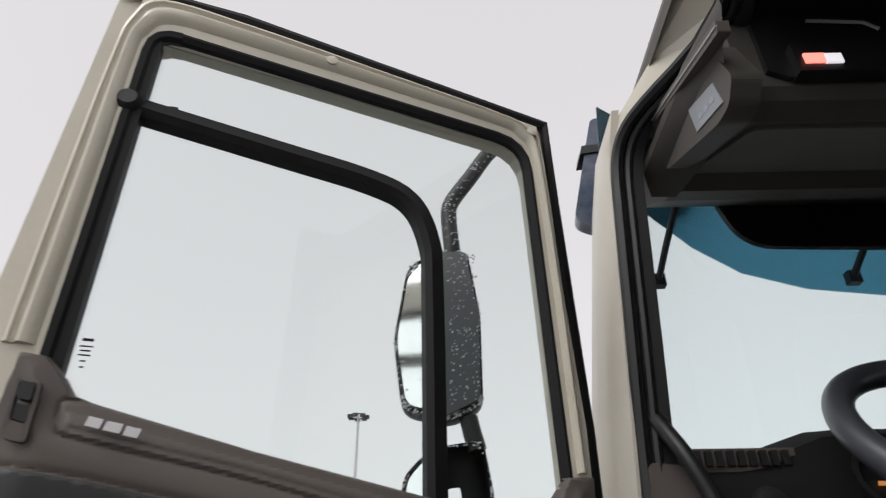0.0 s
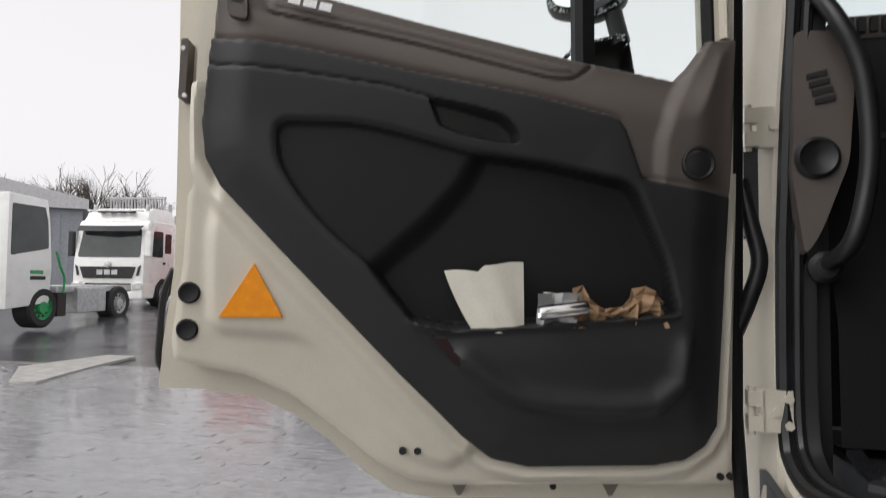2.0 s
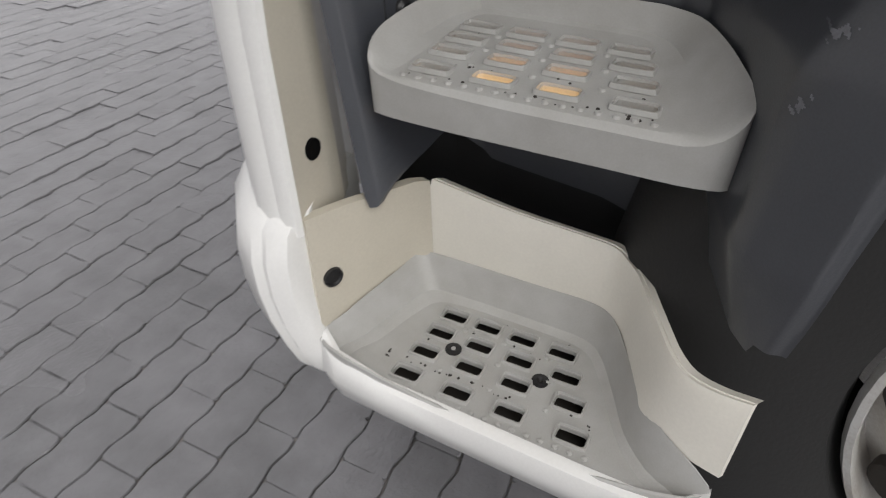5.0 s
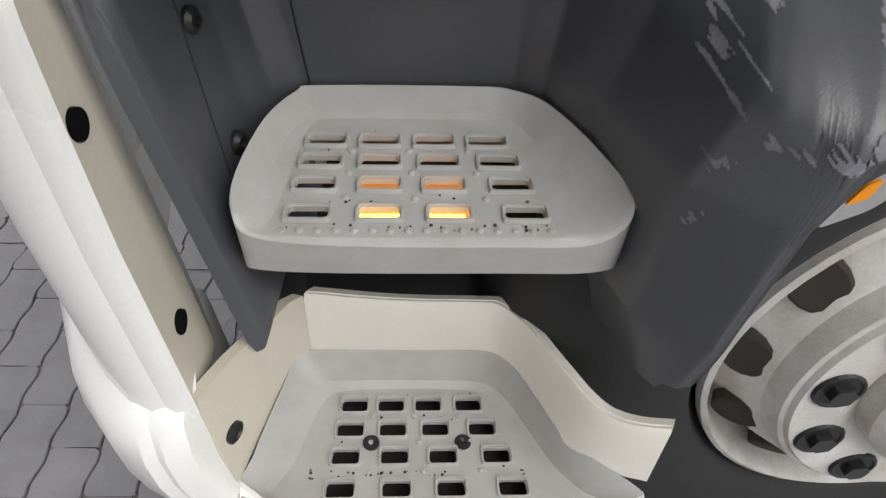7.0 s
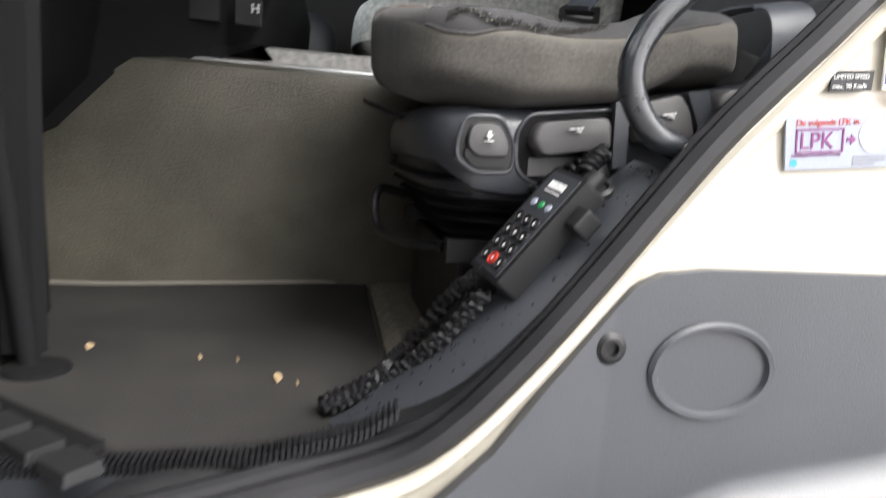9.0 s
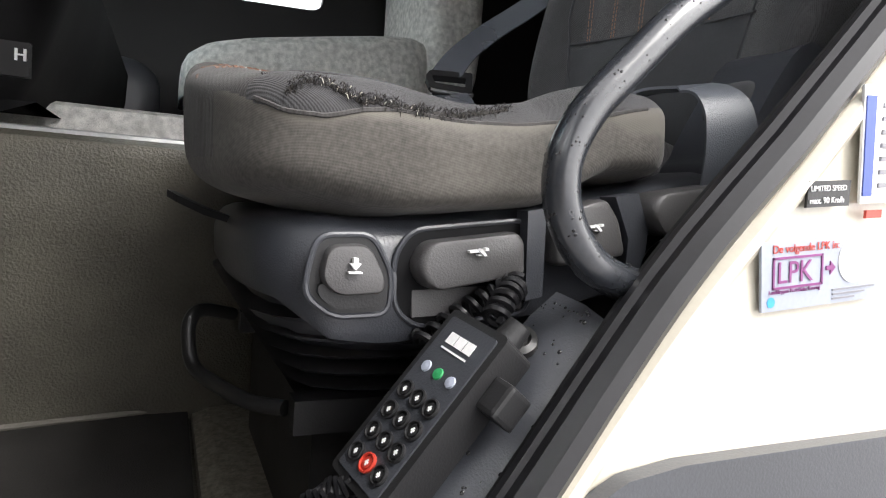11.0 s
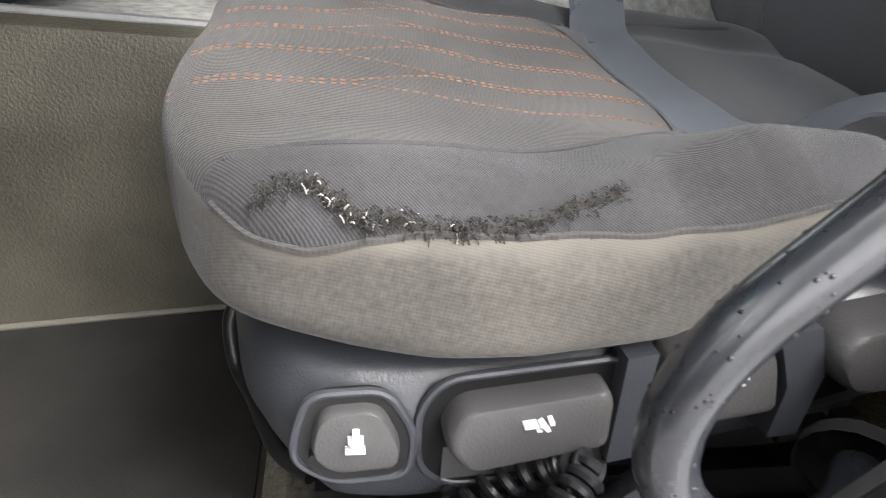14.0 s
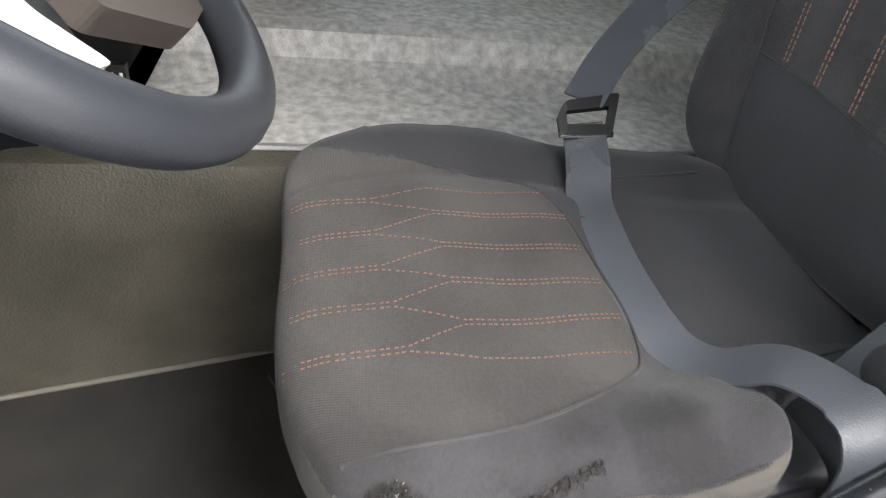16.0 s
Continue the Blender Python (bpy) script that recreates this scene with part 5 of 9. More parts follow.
plate(bm, [(-0.84, 1.06), (1.55, 1.06), (1.40, 2.74), (-0.84, 2.74)], [rounded([(0.30, 2.13), (1.05, 2.10), (1.0, 2.42), (0.30, 2.46)], 0.05)], lambda y, z: V(2.46, y, z), lambda y, z: V(2.50, y, z))
tagged(part("wall_far", bm, DARKP), "dark lined far cab side with window opening", "wall", kind="structure")
bm = BM()
box(bm, (2.475, 0.28, 1.88), (2.479, 1.07, 2.48))
ob = tagged(part("window_1", bm, GLASSW), "clear far side window", "window", kind="structure")
ob.visible_shadow = False
bm = BM()
rows = [[V(0.36, y, 2.55), V(0.40, y, 2.66), V(0.55, y, 2.73), V(1.4, y, 2.76), V(2.3, y, 2.73), V(2.48, y, 2.6)] for y in (1.36, 0.6, -0.2, -0.86)]
sheet(bm, rows, (0, 0, 0.03))
tagged(part("ceiling", bm, HEADER), "warm grey moulded cab ceiling", "ceiling", kind="structure")
bm = BM()
box(bm, (0.36, 1.52, 1.0), (2.46, 1.58, 1.86))
tagged(part("wall_front", bm, DARKM), "dark cab front wall below the windscreen", "wall", kind="structure")
bm = BM()
rows = []
for z, y in ((1.84, 1.56), (2.1, 1.515), (2.4, 1.46), (2.62, 1.41)):
    rows.append([V(0.335 + 0.05 * (z - 1.84), y - 0.10, z), V(0.42 + 0.05 * (z - 1.84), y - 0.03, z), V(0.7, y, z), V(1.4, y + 0.02, z), V(2.1, y, z), V(2.46, y - 0.1, z)])
sheet(bm, rows, (0, 0.005, 0))
ob = tagged(part("windscreen", bm, GLASSW, smooth=True), "wet curved windscreen glass", "windscreen", kind="structure")
ob.visible_shadow = False
bm = BM()
VIS = [(0.36, 2.64), (0.49, 2.56), (0.62, 2.495), (0.76, 2.444), (0.95, 2.415), (1.16, 2.402), (1.4, 2.398), (1.64, 2.402), (2.04, 2.444), (2.31, 2.56), (2.44, 2.64)]
sheet(bm, [[V(x, 1.66 - 0.25 * abs(x - 1.4) ** 3, z) for x, z in VIS], [V(x, 1.60 - 0.25 * abs(x - 1.4) ** 3, 2.80) for x, z in VIS]], (0, 0.006, 0))
visor = tagged(part("sun_visor", bm, BLUEV, smooth=True), "blue tinted translucent outside sun visor", "sun visor")
for x in (0.53, 1.05, 1.75, 2.27):
    bm = BM()
    tube(bm, [(x + 0.02, 1.40, 2.56), (x, 1.50, 2.47), (x - 0.005, 1.58, 2.42)], 0.009, 8)
    box(bm, (x - 0.02, 1.575, 2.40), (x + 0.012, 1.60, 2.435))
    part("visor_bracket", bm, BLACKP, visor, "black visor bracket", smooth=False)
bm = BM()
ext(bm, rounded([(0.60, 2.58), (0.66, 2.385), (2.1, 2.345), (2.15, 2.58)], [0.02, 0.08, 0.08, 0.02], 6), lambda x, z: V(x, 1.36, z), lambda x, z: V(x, 1.375, z))
tagged(part("roller_blind", bm, BLACKP, bevel=0.003), "black roller blind at the top of the windscreen", "blind")

# overhead shelf
shelf = thing("overhead_shelf", "warm grey overhead storage shelf above the windscreen", "shelf", (1.4, 1.0, 2.32))
bm = BM()
ext(bm, [(0.815, 2.318), (0.80, 2.335), (0.80, 2.66), (1.36, 2.66), (1.36, 2.50), (1.20, 2.405), (1.14, 2.385), (1.10, 2.40), (0.86, 2.315)], lambda y, z: V(0.43, y, z), lambda y, z: V(2.35, y, z))
part("shelf_body", bm, HEADER, shelf, bevel=0.012)
# black plate on the shelf's face, painted for the shade of a recess
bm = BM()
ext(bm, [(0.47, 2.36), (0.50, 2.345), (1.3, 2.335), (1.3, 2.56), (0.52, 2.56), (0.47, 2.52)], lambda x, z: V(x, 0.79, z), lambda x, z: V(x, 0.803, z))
part("compartment_shade", bm, BLACKP, shelf, "black plate for the shade of an open compartment", bevel=0.004)
bm = BM()
box(bm, (0.508, 0.773, 2.340), (0.72, 0.80, 2.400))
radio = part("radio", bm, BLACKP, shelf, "black radio with a lit display", bevel=0.004)
bm = BM()
box(bm, (0.520, 0.769, 2.355), (0.551, 0.774, 2.374))
part("display", bm, REDLED, radio, "red lit half of the display")
bm = BM()
box(bm, (0.5515, 0.769, 2.354), (0.578, 0.774, 2.373))
part("display", bm, glow("pale_lit_display", (0.9, 0.88, 0.92), 0.75), radio, "pale lit half of the display")
bm = BM()
tube(bm, [(0.55, 0.772, 2.452), (0.64, 0.772, 2.446), (0.66, 0.772, 2.43)], 0.003, 6)
part("trim_strip", bm, ALU, radio, smooth=True)
bm = BM()
sheet(bm, [[V(0.375, 0.70, 2.40), V(0.40, 0.80, 2.335), V(0.435, 0.82, 2.32)], [V(0.37, 0.85, 2.42), V(0.40, 0.95, 2.37), V(0.44, 0.98, 2.345)], [V(0.36, 1.10, 2.40), V(0.385, 1.15, 2.38), V(0.44, 1.16, 2.385)]], (0.0, 0, 0.02))
part("side_cheek", bm, HEADER, shelf, "warm grey side cheek", smooth=True)
bm = BM()
ext(bm, rounded([(0.755, 2.315), (0.785, 2.284), (0.83, 2.286), (1.05, 2.372), (1.09, 2.43), (1.05, 2.47), (0.80, 2.43)], 0.012), lambda y, z: V(0.389, y, z), lambda y, z: V(0.436, y, z))
fascia = part("side_fascia", bm, HEADER, shelf, "warm grey end fascia", bevel=0.008)
bm = BM()
ext(bm, [(0.905, 2.388), (0.808, 2.353), (0.797, 2.300), (0.897, 2.330)], lambda y, z: V(0.3865, y, z), lambda y, z: V(0.390, y, z))
lbl = part("warning_label", bm, HALLW, fascia, "pale printed label")
for k in range(3):
    bm = BM()
    y0 = 0.878 - 0.024 * k
    ext(bm, [(y0, 2.351 - 0.006 * k), (y0 - 0.015, 2.346 - 0.006 * k), (y0 - 0.016, 2.334 - 0.006 * k), (y0 - 0.001, 2.339 - 0.006 * k)], lambda y, z: V(0.3858, y, z), lambda y, z: V(0.3868, y, z))
    part("label_mark", bm, STICK, lbl, "pale printed mark")
bm = BM()
ext(bm, rounded([(1.092, 2.500), (1.085, 2.478), (0.716, 2.362), (0.712, 2.386)], 0.005), lambda y, z: V(0.366, y, z), lambda y, z: V(0.386, y, z))
rail = part("side_rail", bm, BROWNP, shelf, "brown-grey grab rail along the roof edge", bevel=0.004)
# the highlight on the rail's edge, drawn as a thin bright tube
bm = BM()
tube(bm, [V(0.3655, 1.088, 2.488), V(0.3655, 0.714, 2.374)], 0.0022, 8)
part("rail_highlight", bm, ALU, rail, "thin bright line drawn as the rail's highlight", smooth=True)
US = lambda off: lambda x, y: V(x, y + off * 0.334, 2.315 + (y - 0.86) * 0.354 - off * 0.943)
bm = BM()
ext(bm, rounded([(0.470, 0.875), (2.2, 0.875), (2.2, 1.078), (0.475, 1.078), (0.450, 1.045)], [0.02, 0.02, 0.02, 0.015, 0.015]), US(-0.004), US(0.006))
part("underside_panel", bm, mat("olive_grey_roof_lining", (0.13, 0.122, 0.10), 0.75, grain=0.5, gscale=300), shelf, "olive-grey lined underside panel", bevel=0.004)

# dashboard
dash = thing("dashboard", "dark grey moulded dashboard with vents and instruments", "dashboard", (1.0, 1.3, 1.15))
bm = BM()
PROF = [(1.50, 1.86), (1.36, 1.872), (1.22, 1.858), (1.165, 1.835), (1.135, 1.79), (1.14, 1.70), (1.18, 1.58), (1.20, 1.46), (1.17, 1.36), (1.165, 1.16), (1.40, 1.14)]
rows = []
for x in [0.345 + 0.06 * i for i in range(36)]:
    hump = 0.055 * sstep(0.42, 0.62, x) * (1 - sstep(1.0, 1.2, x))
    low = sstep(0.74, 0.80, x)
    cen = sstep(0.97, 1.02, x)
    r = []
    for k, (y, z) in enumerate(PROF):
        zz = z + (hump if k in (1, 2, 3) else hump * 0.5 if k == 4 else 0)
        yy = y - 0.21 * cen * (2 < k < 9) * (1 if k > 3 else 0.4)
        if k >= 7:
            zz = zz + (1.545 - zz) * cen * (k < 10) + (1.36 - zz) * (low - cen) * (k >= 8) * (k < 10)
            yy += 0.12 * (low - cen) * (k >= 8)
        r.append(V(x, yy, zz))
    rows.append(r)
loft(bm, rows)
part("dash_moulding", bm, DARKM, dash, smooth=True)
bm = BM()
SP = rounded([(0.275, 1.85), (0.345, 1.84), (0.365, 1.75), (0.355, 1.62), (0.31, 1.50), (0.285, 1.46), (0.268, 1.6)], 0.02)
ext(bm, SP, lambda x, z: V(x, 1.17, z), lambda x, z: V(x * 0.96 + 0.0125, 1.13, z * 0.96 + 0.066))
side = part("side_panel", bm, BROWNP, dash, "brown-grey end panel of the dashboard", bevel=0.006)
bm = BM()
turned(bm, (0.305, 1.13, 1.628), (0, -1, 0), [(0.034, 0), (0.034, 0.006), (0.028, 0.012), (0.02, 0.006), (0, 0.004)], 28)
part("round_vent", bm, BLACKP, side, "round black vent", smooth=True)
for i in range(4):
    bm = BM()
    ext(bm, [(0.292 + 0.004 * i, 1.765 - 0.014 * i), (0.322 + 0.004 * i, 1.772 - 0.014 * i), (0.322 + 0.004 * i, 1.764 - 0.014 * i), (0.292 + 0.004 * i, 1.757 - 0.014 * i)], lambda x, z: V(x, 1.134, z), lambda x, z: V(x, 1.126, z))
    part("vent_slot", bm, BLACKP, side)
bm = BM()
box(bm, (0.345, 1.16, 1.83), (0.53, 1.21, 1.868))
vent = part("air_vent", bm, BROWNP, dash, "top air vent", bevel=0.008)
for i in range(9):
    bm = BM()
    box(bm, (0.36 + 0.018 * i, 1.150, 1.838), (0.371 + 0.018 * i, 1.163, 1.862))
    part("vane", bm, BLACKP, vent)
bm = BM()
turned(bm, (0.455, 1.135, 1.77), (0, -1, 0.15), [(0.03, 0), (0.03, 0.012), (0.024, 0.02), (0.01, 0.022), (0, 0.022)], 24)
part("light_switch", bm, BLACKP, dash, "round black light switch", smooth=True)
for x in (0.66, 0.80):
    bm = BM()
    turned(bm, (x, 1.14, 1.81), (0, -1, 0.3), [(0.06, 0), (0.06, 0.01), (0.052, 0.012), (0.05, 0.004), (0, 0.004)], 32)
    g = part("gauge", bm, BLACKP, dash, "black round gauge", smooth=True)
    bm = BM()
    box(bm, (x - 0.03, 1.126, 1.80), (x - 0.005, 1.13, 1.806))
    part("needle", bm, ORANGE_GLOW, g, "lit orange needle")
for i in range(4):
    bm = BM()
    box(bm, (0.40 + 0.05 * i, 1.15, 1.66), (0.44 + 0.05 * i, 1.165, 1.69))
    part("rocker_switch", bm, BLACKP, dash, bevel=0.003)
for y0, y1 in ((0.955, 0.995), (1.02, 1.065)):
    bm = BM()
    box(bm, (0.985, y0, 1.565), (0.998, y1, 1.605))
    key = part("console_button", bm, BLACKP, dash, "black console button", bevel=0.003)
bm = BM()
for z0, z1, a, b in ((1.583, 1.597, 0.958, 0.961), (1.583, 1.597, 0.967, 0.970), (1.589, 1.591, 0.961, 0.967)):
    box(bm, (0.982, a, z0), (0.984, b, z1))
part("letter_h", bm, WHITEI, dash, "white letter H mark")
bm = BM()
box(bm, (0.975, 1.03, 1.69), (0.985, 1.045, 1.70))
part("indicator", bm, ORANGE_GLOW, dash, "small lit orange indicator")
bm = BM()
ext(bm, [(0.36, 1.20), (0.365, 1.01), (0.385, 1.0), (0.69, 1.39), (0.60, 1.40)], lambda x, y: V(x, y, 1.13), lambda x, y: V(x + 0.006, y + 0.004, 1.141))
kick = tagged(part("kick_plate", bm, DARKM, bevel=0.004), "black plastic footrest plate on the cab floor", "footrest")
bm = BM()
sheet(bm, [[V(0.572, 1.128, z), V(0.583, 1.120, z), V(0.60, 1.130, z), V(0.70, 1.205, z), V(0.85, 1.31, z), V(0.99, 1.42, z)] for z in (1.150, 1.165, 1.24, 1.40, 1.55)], (-0.004, 0.03, 0))
tagged(part("footwell_panel", bm, DARKM, smooth=True), "black moulded footwell panel beside the pedals", "panel", kind="structure")
for i in range(9):
    f = i / 8
    bm = BM()
    ext(bm, rounded([(-0.020, -0.016), (0.020, -0.016), (0.020, 0.016), (-0.020, 0.016)], 0.004), lambda a, b: V(0.345 + 0.26 * f + a * 0.66 + b * 0.75, 1.012 + 0.30 * f + a * 0.75 - b * 0.66, 1.139), lambda a, b: V(0.345 + 0.26 * f + a * 0.6 + b * 0.7, 1.012 + 0.30 * f + a * 0.7 - b * 0.6, 1.149))
    part("tread_pad", bm, DARKP, kick, "worn raised tread pad")
# steering wheel
sw = thing("steering_wheel", "black leather steering wheel with a pale spoke", "steering wheel", (0.765, 0.975, 1.825))
SC, ST = Vector((0.765, 0.975, 1.825)), radians(45)
ex, ey = Vector((1, 0, 0)), Vector((0, math.cos(ST), math.sin(ST)))
en = ex.cross(ey)
bm = BM()
tube(bm, [SC + (ex * math.cos(a) + ey * math.sin(a)) * 0.232 for a in [2 * math.pi * i / 56 for i in range(57)]], 0.0228, 16, cap=False)
part("rim", bm, CONSOLE, sw, "black leather rim", smooth=True)
bm = BM()
turned(bm, SC - en * 0.05, en, [(0.0, 0.0), (0.075, 0.0), (0.085, 0.02), (0.08, 0.045), (0.0, 0.05)], 28)
part("hub_pad", bm, BLACKP, sw, smooth=True)
WF = lambda off: lambda a, b: SC + ex * a + ey * b + en * off
for nm, poly, m_, lb, f0, f1 in (("spoke", [(0.06, 0.03), (0.212, -0.03), (0.212, -0.085), (0.07, -0.06)], BROWNP, "", -0.03, -0.012), ("spoke", [(-0.06, 0.03), (-0.213, -0.02), (-0.200, -0.095), (-0.10, -0.142), (-0.07, -0.10)], BLACKP, "black spoke", -0.034, -0.016), ("spoke_panel", [(-0.085, 0.0), (-0.19, -0.025), (-0.186, -0.098), (-0.167, -0.126), (-0.100, -0.142), (-0.114, -0.094), (-0.10, -0.06)], WHITE, "pale spoke panel", -0.016, -0.006)):
    bm = BM()
    ext(bm, rounded(poly, 0.008), WF(f0), WF(f1))
    part(nm, bm, m_, sw, lb, bevel=0.004)
bm = BM()
ext(bm, rounded([(-0.048, -0.09), (-0.046, -0.118), (0.049, -0.174), (0.135, -0.176), (0.16, -0.15), (0.05, -0.12)], 0.01), lambda a, b: SC + ex * a + ey * b - en * 0.004, lambda a, b: SC + ex * a + ey * b - en * 0.03)
part("lower_trim", bm, BROWNP, sw, "brown-grey lower spoke trim", bevel=0.004)
bm = BM()
tube(bm, [SC - en * 0.05, SC - en * 0.34], 0.045, 16)
part("column", bm, BLACKP, sw, smooth=True)
# grab handles
bm = BM()
tube(bm, smooth_path([(0.282, 1.185, 1.965), (0.292, 1.16, 1.943), (0.319, 1.09, 1.85), (0.350, 1.08, 1.769), (0.362, 1.08, 1.685), (0.360, 1.08, 1.59), (0.338, 1.085, 1.49), (0.315, 1.15, 1.45)], 6), 0.0135, 12)
handle_pillar = tagged(part("grab_handle", bm, BLACKP, smooth=True), "black curved grab handle on the windscreen pillar", "grab handle", group="grab handles")
bm = BM()
tube(bm, smooth_path([(0.415, 0.30, 1.735), (0.412, 0.40, 1.66), (0.408, 0.466, 1.605), (0.405, 0.505, 1.575), (0.404, 0.543, 1.537), (0.403, 0.572, 1.505), (0.402, 0.586, 1.473), (0.402, 0.580, 1.441), (0.403, 0.556, 1.414), (0.405, 0.519, 1.402), (0.41, 0.485, 1.405), (0.43, 0.46, 1.41)], 6), 0.0118, 16)
handle_seat = tagged(part("grab_handle", bm, GRABM, smooth=True), "black wet curved grab handle beside the driver's seat", "grab handle", group="grab handles")

for par, pts in ((handle_pillar, (((0.285, 1.182, 1.962), (0, -1, 0)), ((0.318, 1.142, 1.452), (0, -1, 0)))), (handle_seat, (((0.43, 0.462, 1.41), (0.6, -0.7, 0.1)), ((0.415, 0.31, 1.728), (0.2, 0.9, -0.6))))):
    for c, ax in pts:
        bm = BM()
        turned(bm, c, ax, [(0.026, -0.006), (0.026, 0.004), (0.018, 0.012), (0.0, 0.014)], 18)
        part("end_boot", bm, BLACKP, par, "black moulded end boot", smooth=True)

# sill cover inside the doorway
bm = BM()
rows = []
for i, (y, z) in enumerate([(0.84, 1.108), (0.795, 1.130), (0.735, 1.183), (0.69, 1.226), (0.65, 1.267), (0.59, 1.330), (0.56, 1.362), (0.54, 1.378)]):
    x0 = wx(y, z) + 0.052 - 0.024 * sstep(0.80, 0.66, y)
    rows.append([V(x0 - 0.004, y - 0.004, z - 0.004), V(x0 + 0.018, y + 0.010, z + 0.010), V(x0 + 0.048, y + 0.012, z + 0.014), V(x0 + 0.078, y, z - 0.006), V(x0 + 0.10, y - 0.03, z - 0.07)])
sheet(bm, rows, (0.0, -0.006, -0.01))
sill = tagged(part("sill_cover", bm, CONSOLE, smooth=True), "black wet plastic sill cover inside the doorway", "sill cover", kind="structure")
SROWS = rows


def sill_hit(y):
    """A random spot on the sill cover near y, with its normal."""
    for r, q in zip(SROWS, SROWS[1:]):
        if r[0].y >= y > q[0].y:
            f = (r[0].y - y) / (r[0].y - q[0].y)
            k = random.choice((0, 1, 1, 2, 2))
            g = random.random()
            p = (r[k].lerp(r[k + 1], g)).lerp(q[k].lerp(q[k + 1], g), f)
            nn = (r[k + 1] - r[k]).cross(q[k] - r[k])
            return (p, nn if nn.z > 0 else -nn)


bm = BM()
turned(bm, (0.428, 0.592, 1.362), (-0.5, 0.35, 0.8), [(0.013, -0.002), (0.013, 0.003), (0.009, 0.005), (0.007, 0.002), (0, 0.002)], 16)
part("screw", bm, STEELD, sill, "rusty screw head", smooth=True)


# ---- driver's seat ----
seat = thing("driver_seat", "worn dark grey driver's seat with torn side bolster", "seat", (0.75, 0.55, 1.175))


def sgn(v, e):
    return math.copysign(abs(v) ** e, v)


def even_angles(e, first, last, n):
    """Angles at which a rounded outline is stepped evenly along its length."""
    a = np.linspace(first, last, 40001)
    x, y = np.sign(np.cos(a)) * np.abs(np.cos(a)) ** e, np.sign(np.sin(a)) * np.abs(np.sin(a)) ** e
    d = np.concatenate(([0.0], np.cumsum(np.hypot(np.diff(x), np.diff(y)))))
    return [float(v) for v in np.interp(np.linspace(0, d[-1], n), d, a)]


def soft_box(c, h, e1, e2, nu=40, nv=24, warp=None):
    """A grid of points on a rounded box."""
    g = []
    around = even_angles(e2, 0.0, 2 * math.pi, nu + 1)[:-1]
    for b in even_angles(e1, -math.pi / 2, math.pi / 2, nv + 1):
        row = []
        for a in around:
            p = Vector((c[0] + h[0] * sgn(math.cos(b), e1) * sgn(math.cos(a), e2), c[1] + h[1] * sgn(math.cos(b), e1) * sgn(math.sin(a), e2), c[2] + h[2] * sgn(math.sin(b), e1)))
            row.append(warp(p) if warp else p)
        g.append(row)
    return g


def grid_parts(g, zone):
    """Splits a grid of points into one mesh for each zone."""
    out = {}
    nu = len(g[0])
    for j in range(len(g) - 1):
        for i in range(nu):
            q = [g[j][i], g[j][(i + 1) % nu], g[j + 1][(i + 1) % nu], g[j + 1][i]]
            c = (q[0] + q[1] + q[2] + q[3]) / 4
            out.setdefault(zone(c), []).append(q)
    res = {}
    for k, qs in out.items():
        bm = BM()
        for q in qs:
            bm.faces.new([bm.verts.new(p) for p in q])
        bmesh.ops.remove_doubles(bm, verts=bm.verts, dist=1e-5)
        bmesh.ops.dissolve_degenerate(bm, dist=1e-6, edges=bm.edges)
        res[k] = bm
    return res


BOT = [(0.80, 1.438), (0.70, 1.431), (0.66, 1.430), (0.61, 1.433), (0.56, 1.444), (0.50, 1.456), (0.425, 1.470), (0.30, 1.475)]


def cush_top(x, y):
    return 1.538 + 0.15 * (min(x, 0.80) - 0.60) + 0.10 * (max(y, 0.47) - 0.65)


def cush_warp(p):
    """The worn cushion: its top slopes, its far side is a raised bolster, its near edge sags over the tear."""
    x, y, z = p
    t = (z - 1.42) / 0.11
    up = sstep(0.5, 1, t)
    bot = lerp_table(BOT, y) + 0.02 * sstep(0.6, 0.75, x) * (y > 0.7)
    top = cush_top(x, y) + 0.020 * sstep(0.82, 0.90, x) + 0.006 * math.exp(-((x - 0.505) / 0.02) ** 2) * up
    top += 0.045 * sstep(0.62, 0.42, y) * sstep(0.60, 0.50, x)
    top -= 0.005 * math.exp(-((y - 0.64) / 0.06) ** 2) * sstep(0.53, 0.47, x)
    top -= 0.004 * math.exp(-((x - 0.835) / 0.012) ** 2) * (y > 0.5)
    y -= 0.02 * sstep(0.60, 0.47, x) * sstep(0.60, 0.80, y)
    far = lerp_table([(0.25, 0.90), (0.45, 0.925), (0.527, 0.948), (0.60, 0.958), (0.70, 0.925), (0.753, 0.885), (0.79, 0.85)], y)
    x = x if x < 0.7 else 0.7 + (x - 0.7) * (far - 0.7) / 0.259
    y = y if y > 0.55 else y + (0.55 - y) * 0.57 * sstep(0.60, 0.53, x)
    wr = 0.0018 * math.sin(x * 31 + y * 17) + 0.0014 * math.sin(y * 53 + z * 40)
    return Vector((x + (0.003 * math.sin(y * 29) if x < 0.55 else 0), y + wr, bot + (top - bot) * t + wr))


PIP = [(0.30, 1.556), (0.40, 1.545), (0.484, 1.526), (0.523, 1.515), (0.572, 1.506), (0.621, 1.503), (0.645, 1.504), (0.667, 1.505), (0.689, 1.502), (0.71, 1.496), (0.734, 1.497), (0.752, 1.505), (0.765, 1.515), (0.80, 1.53)]
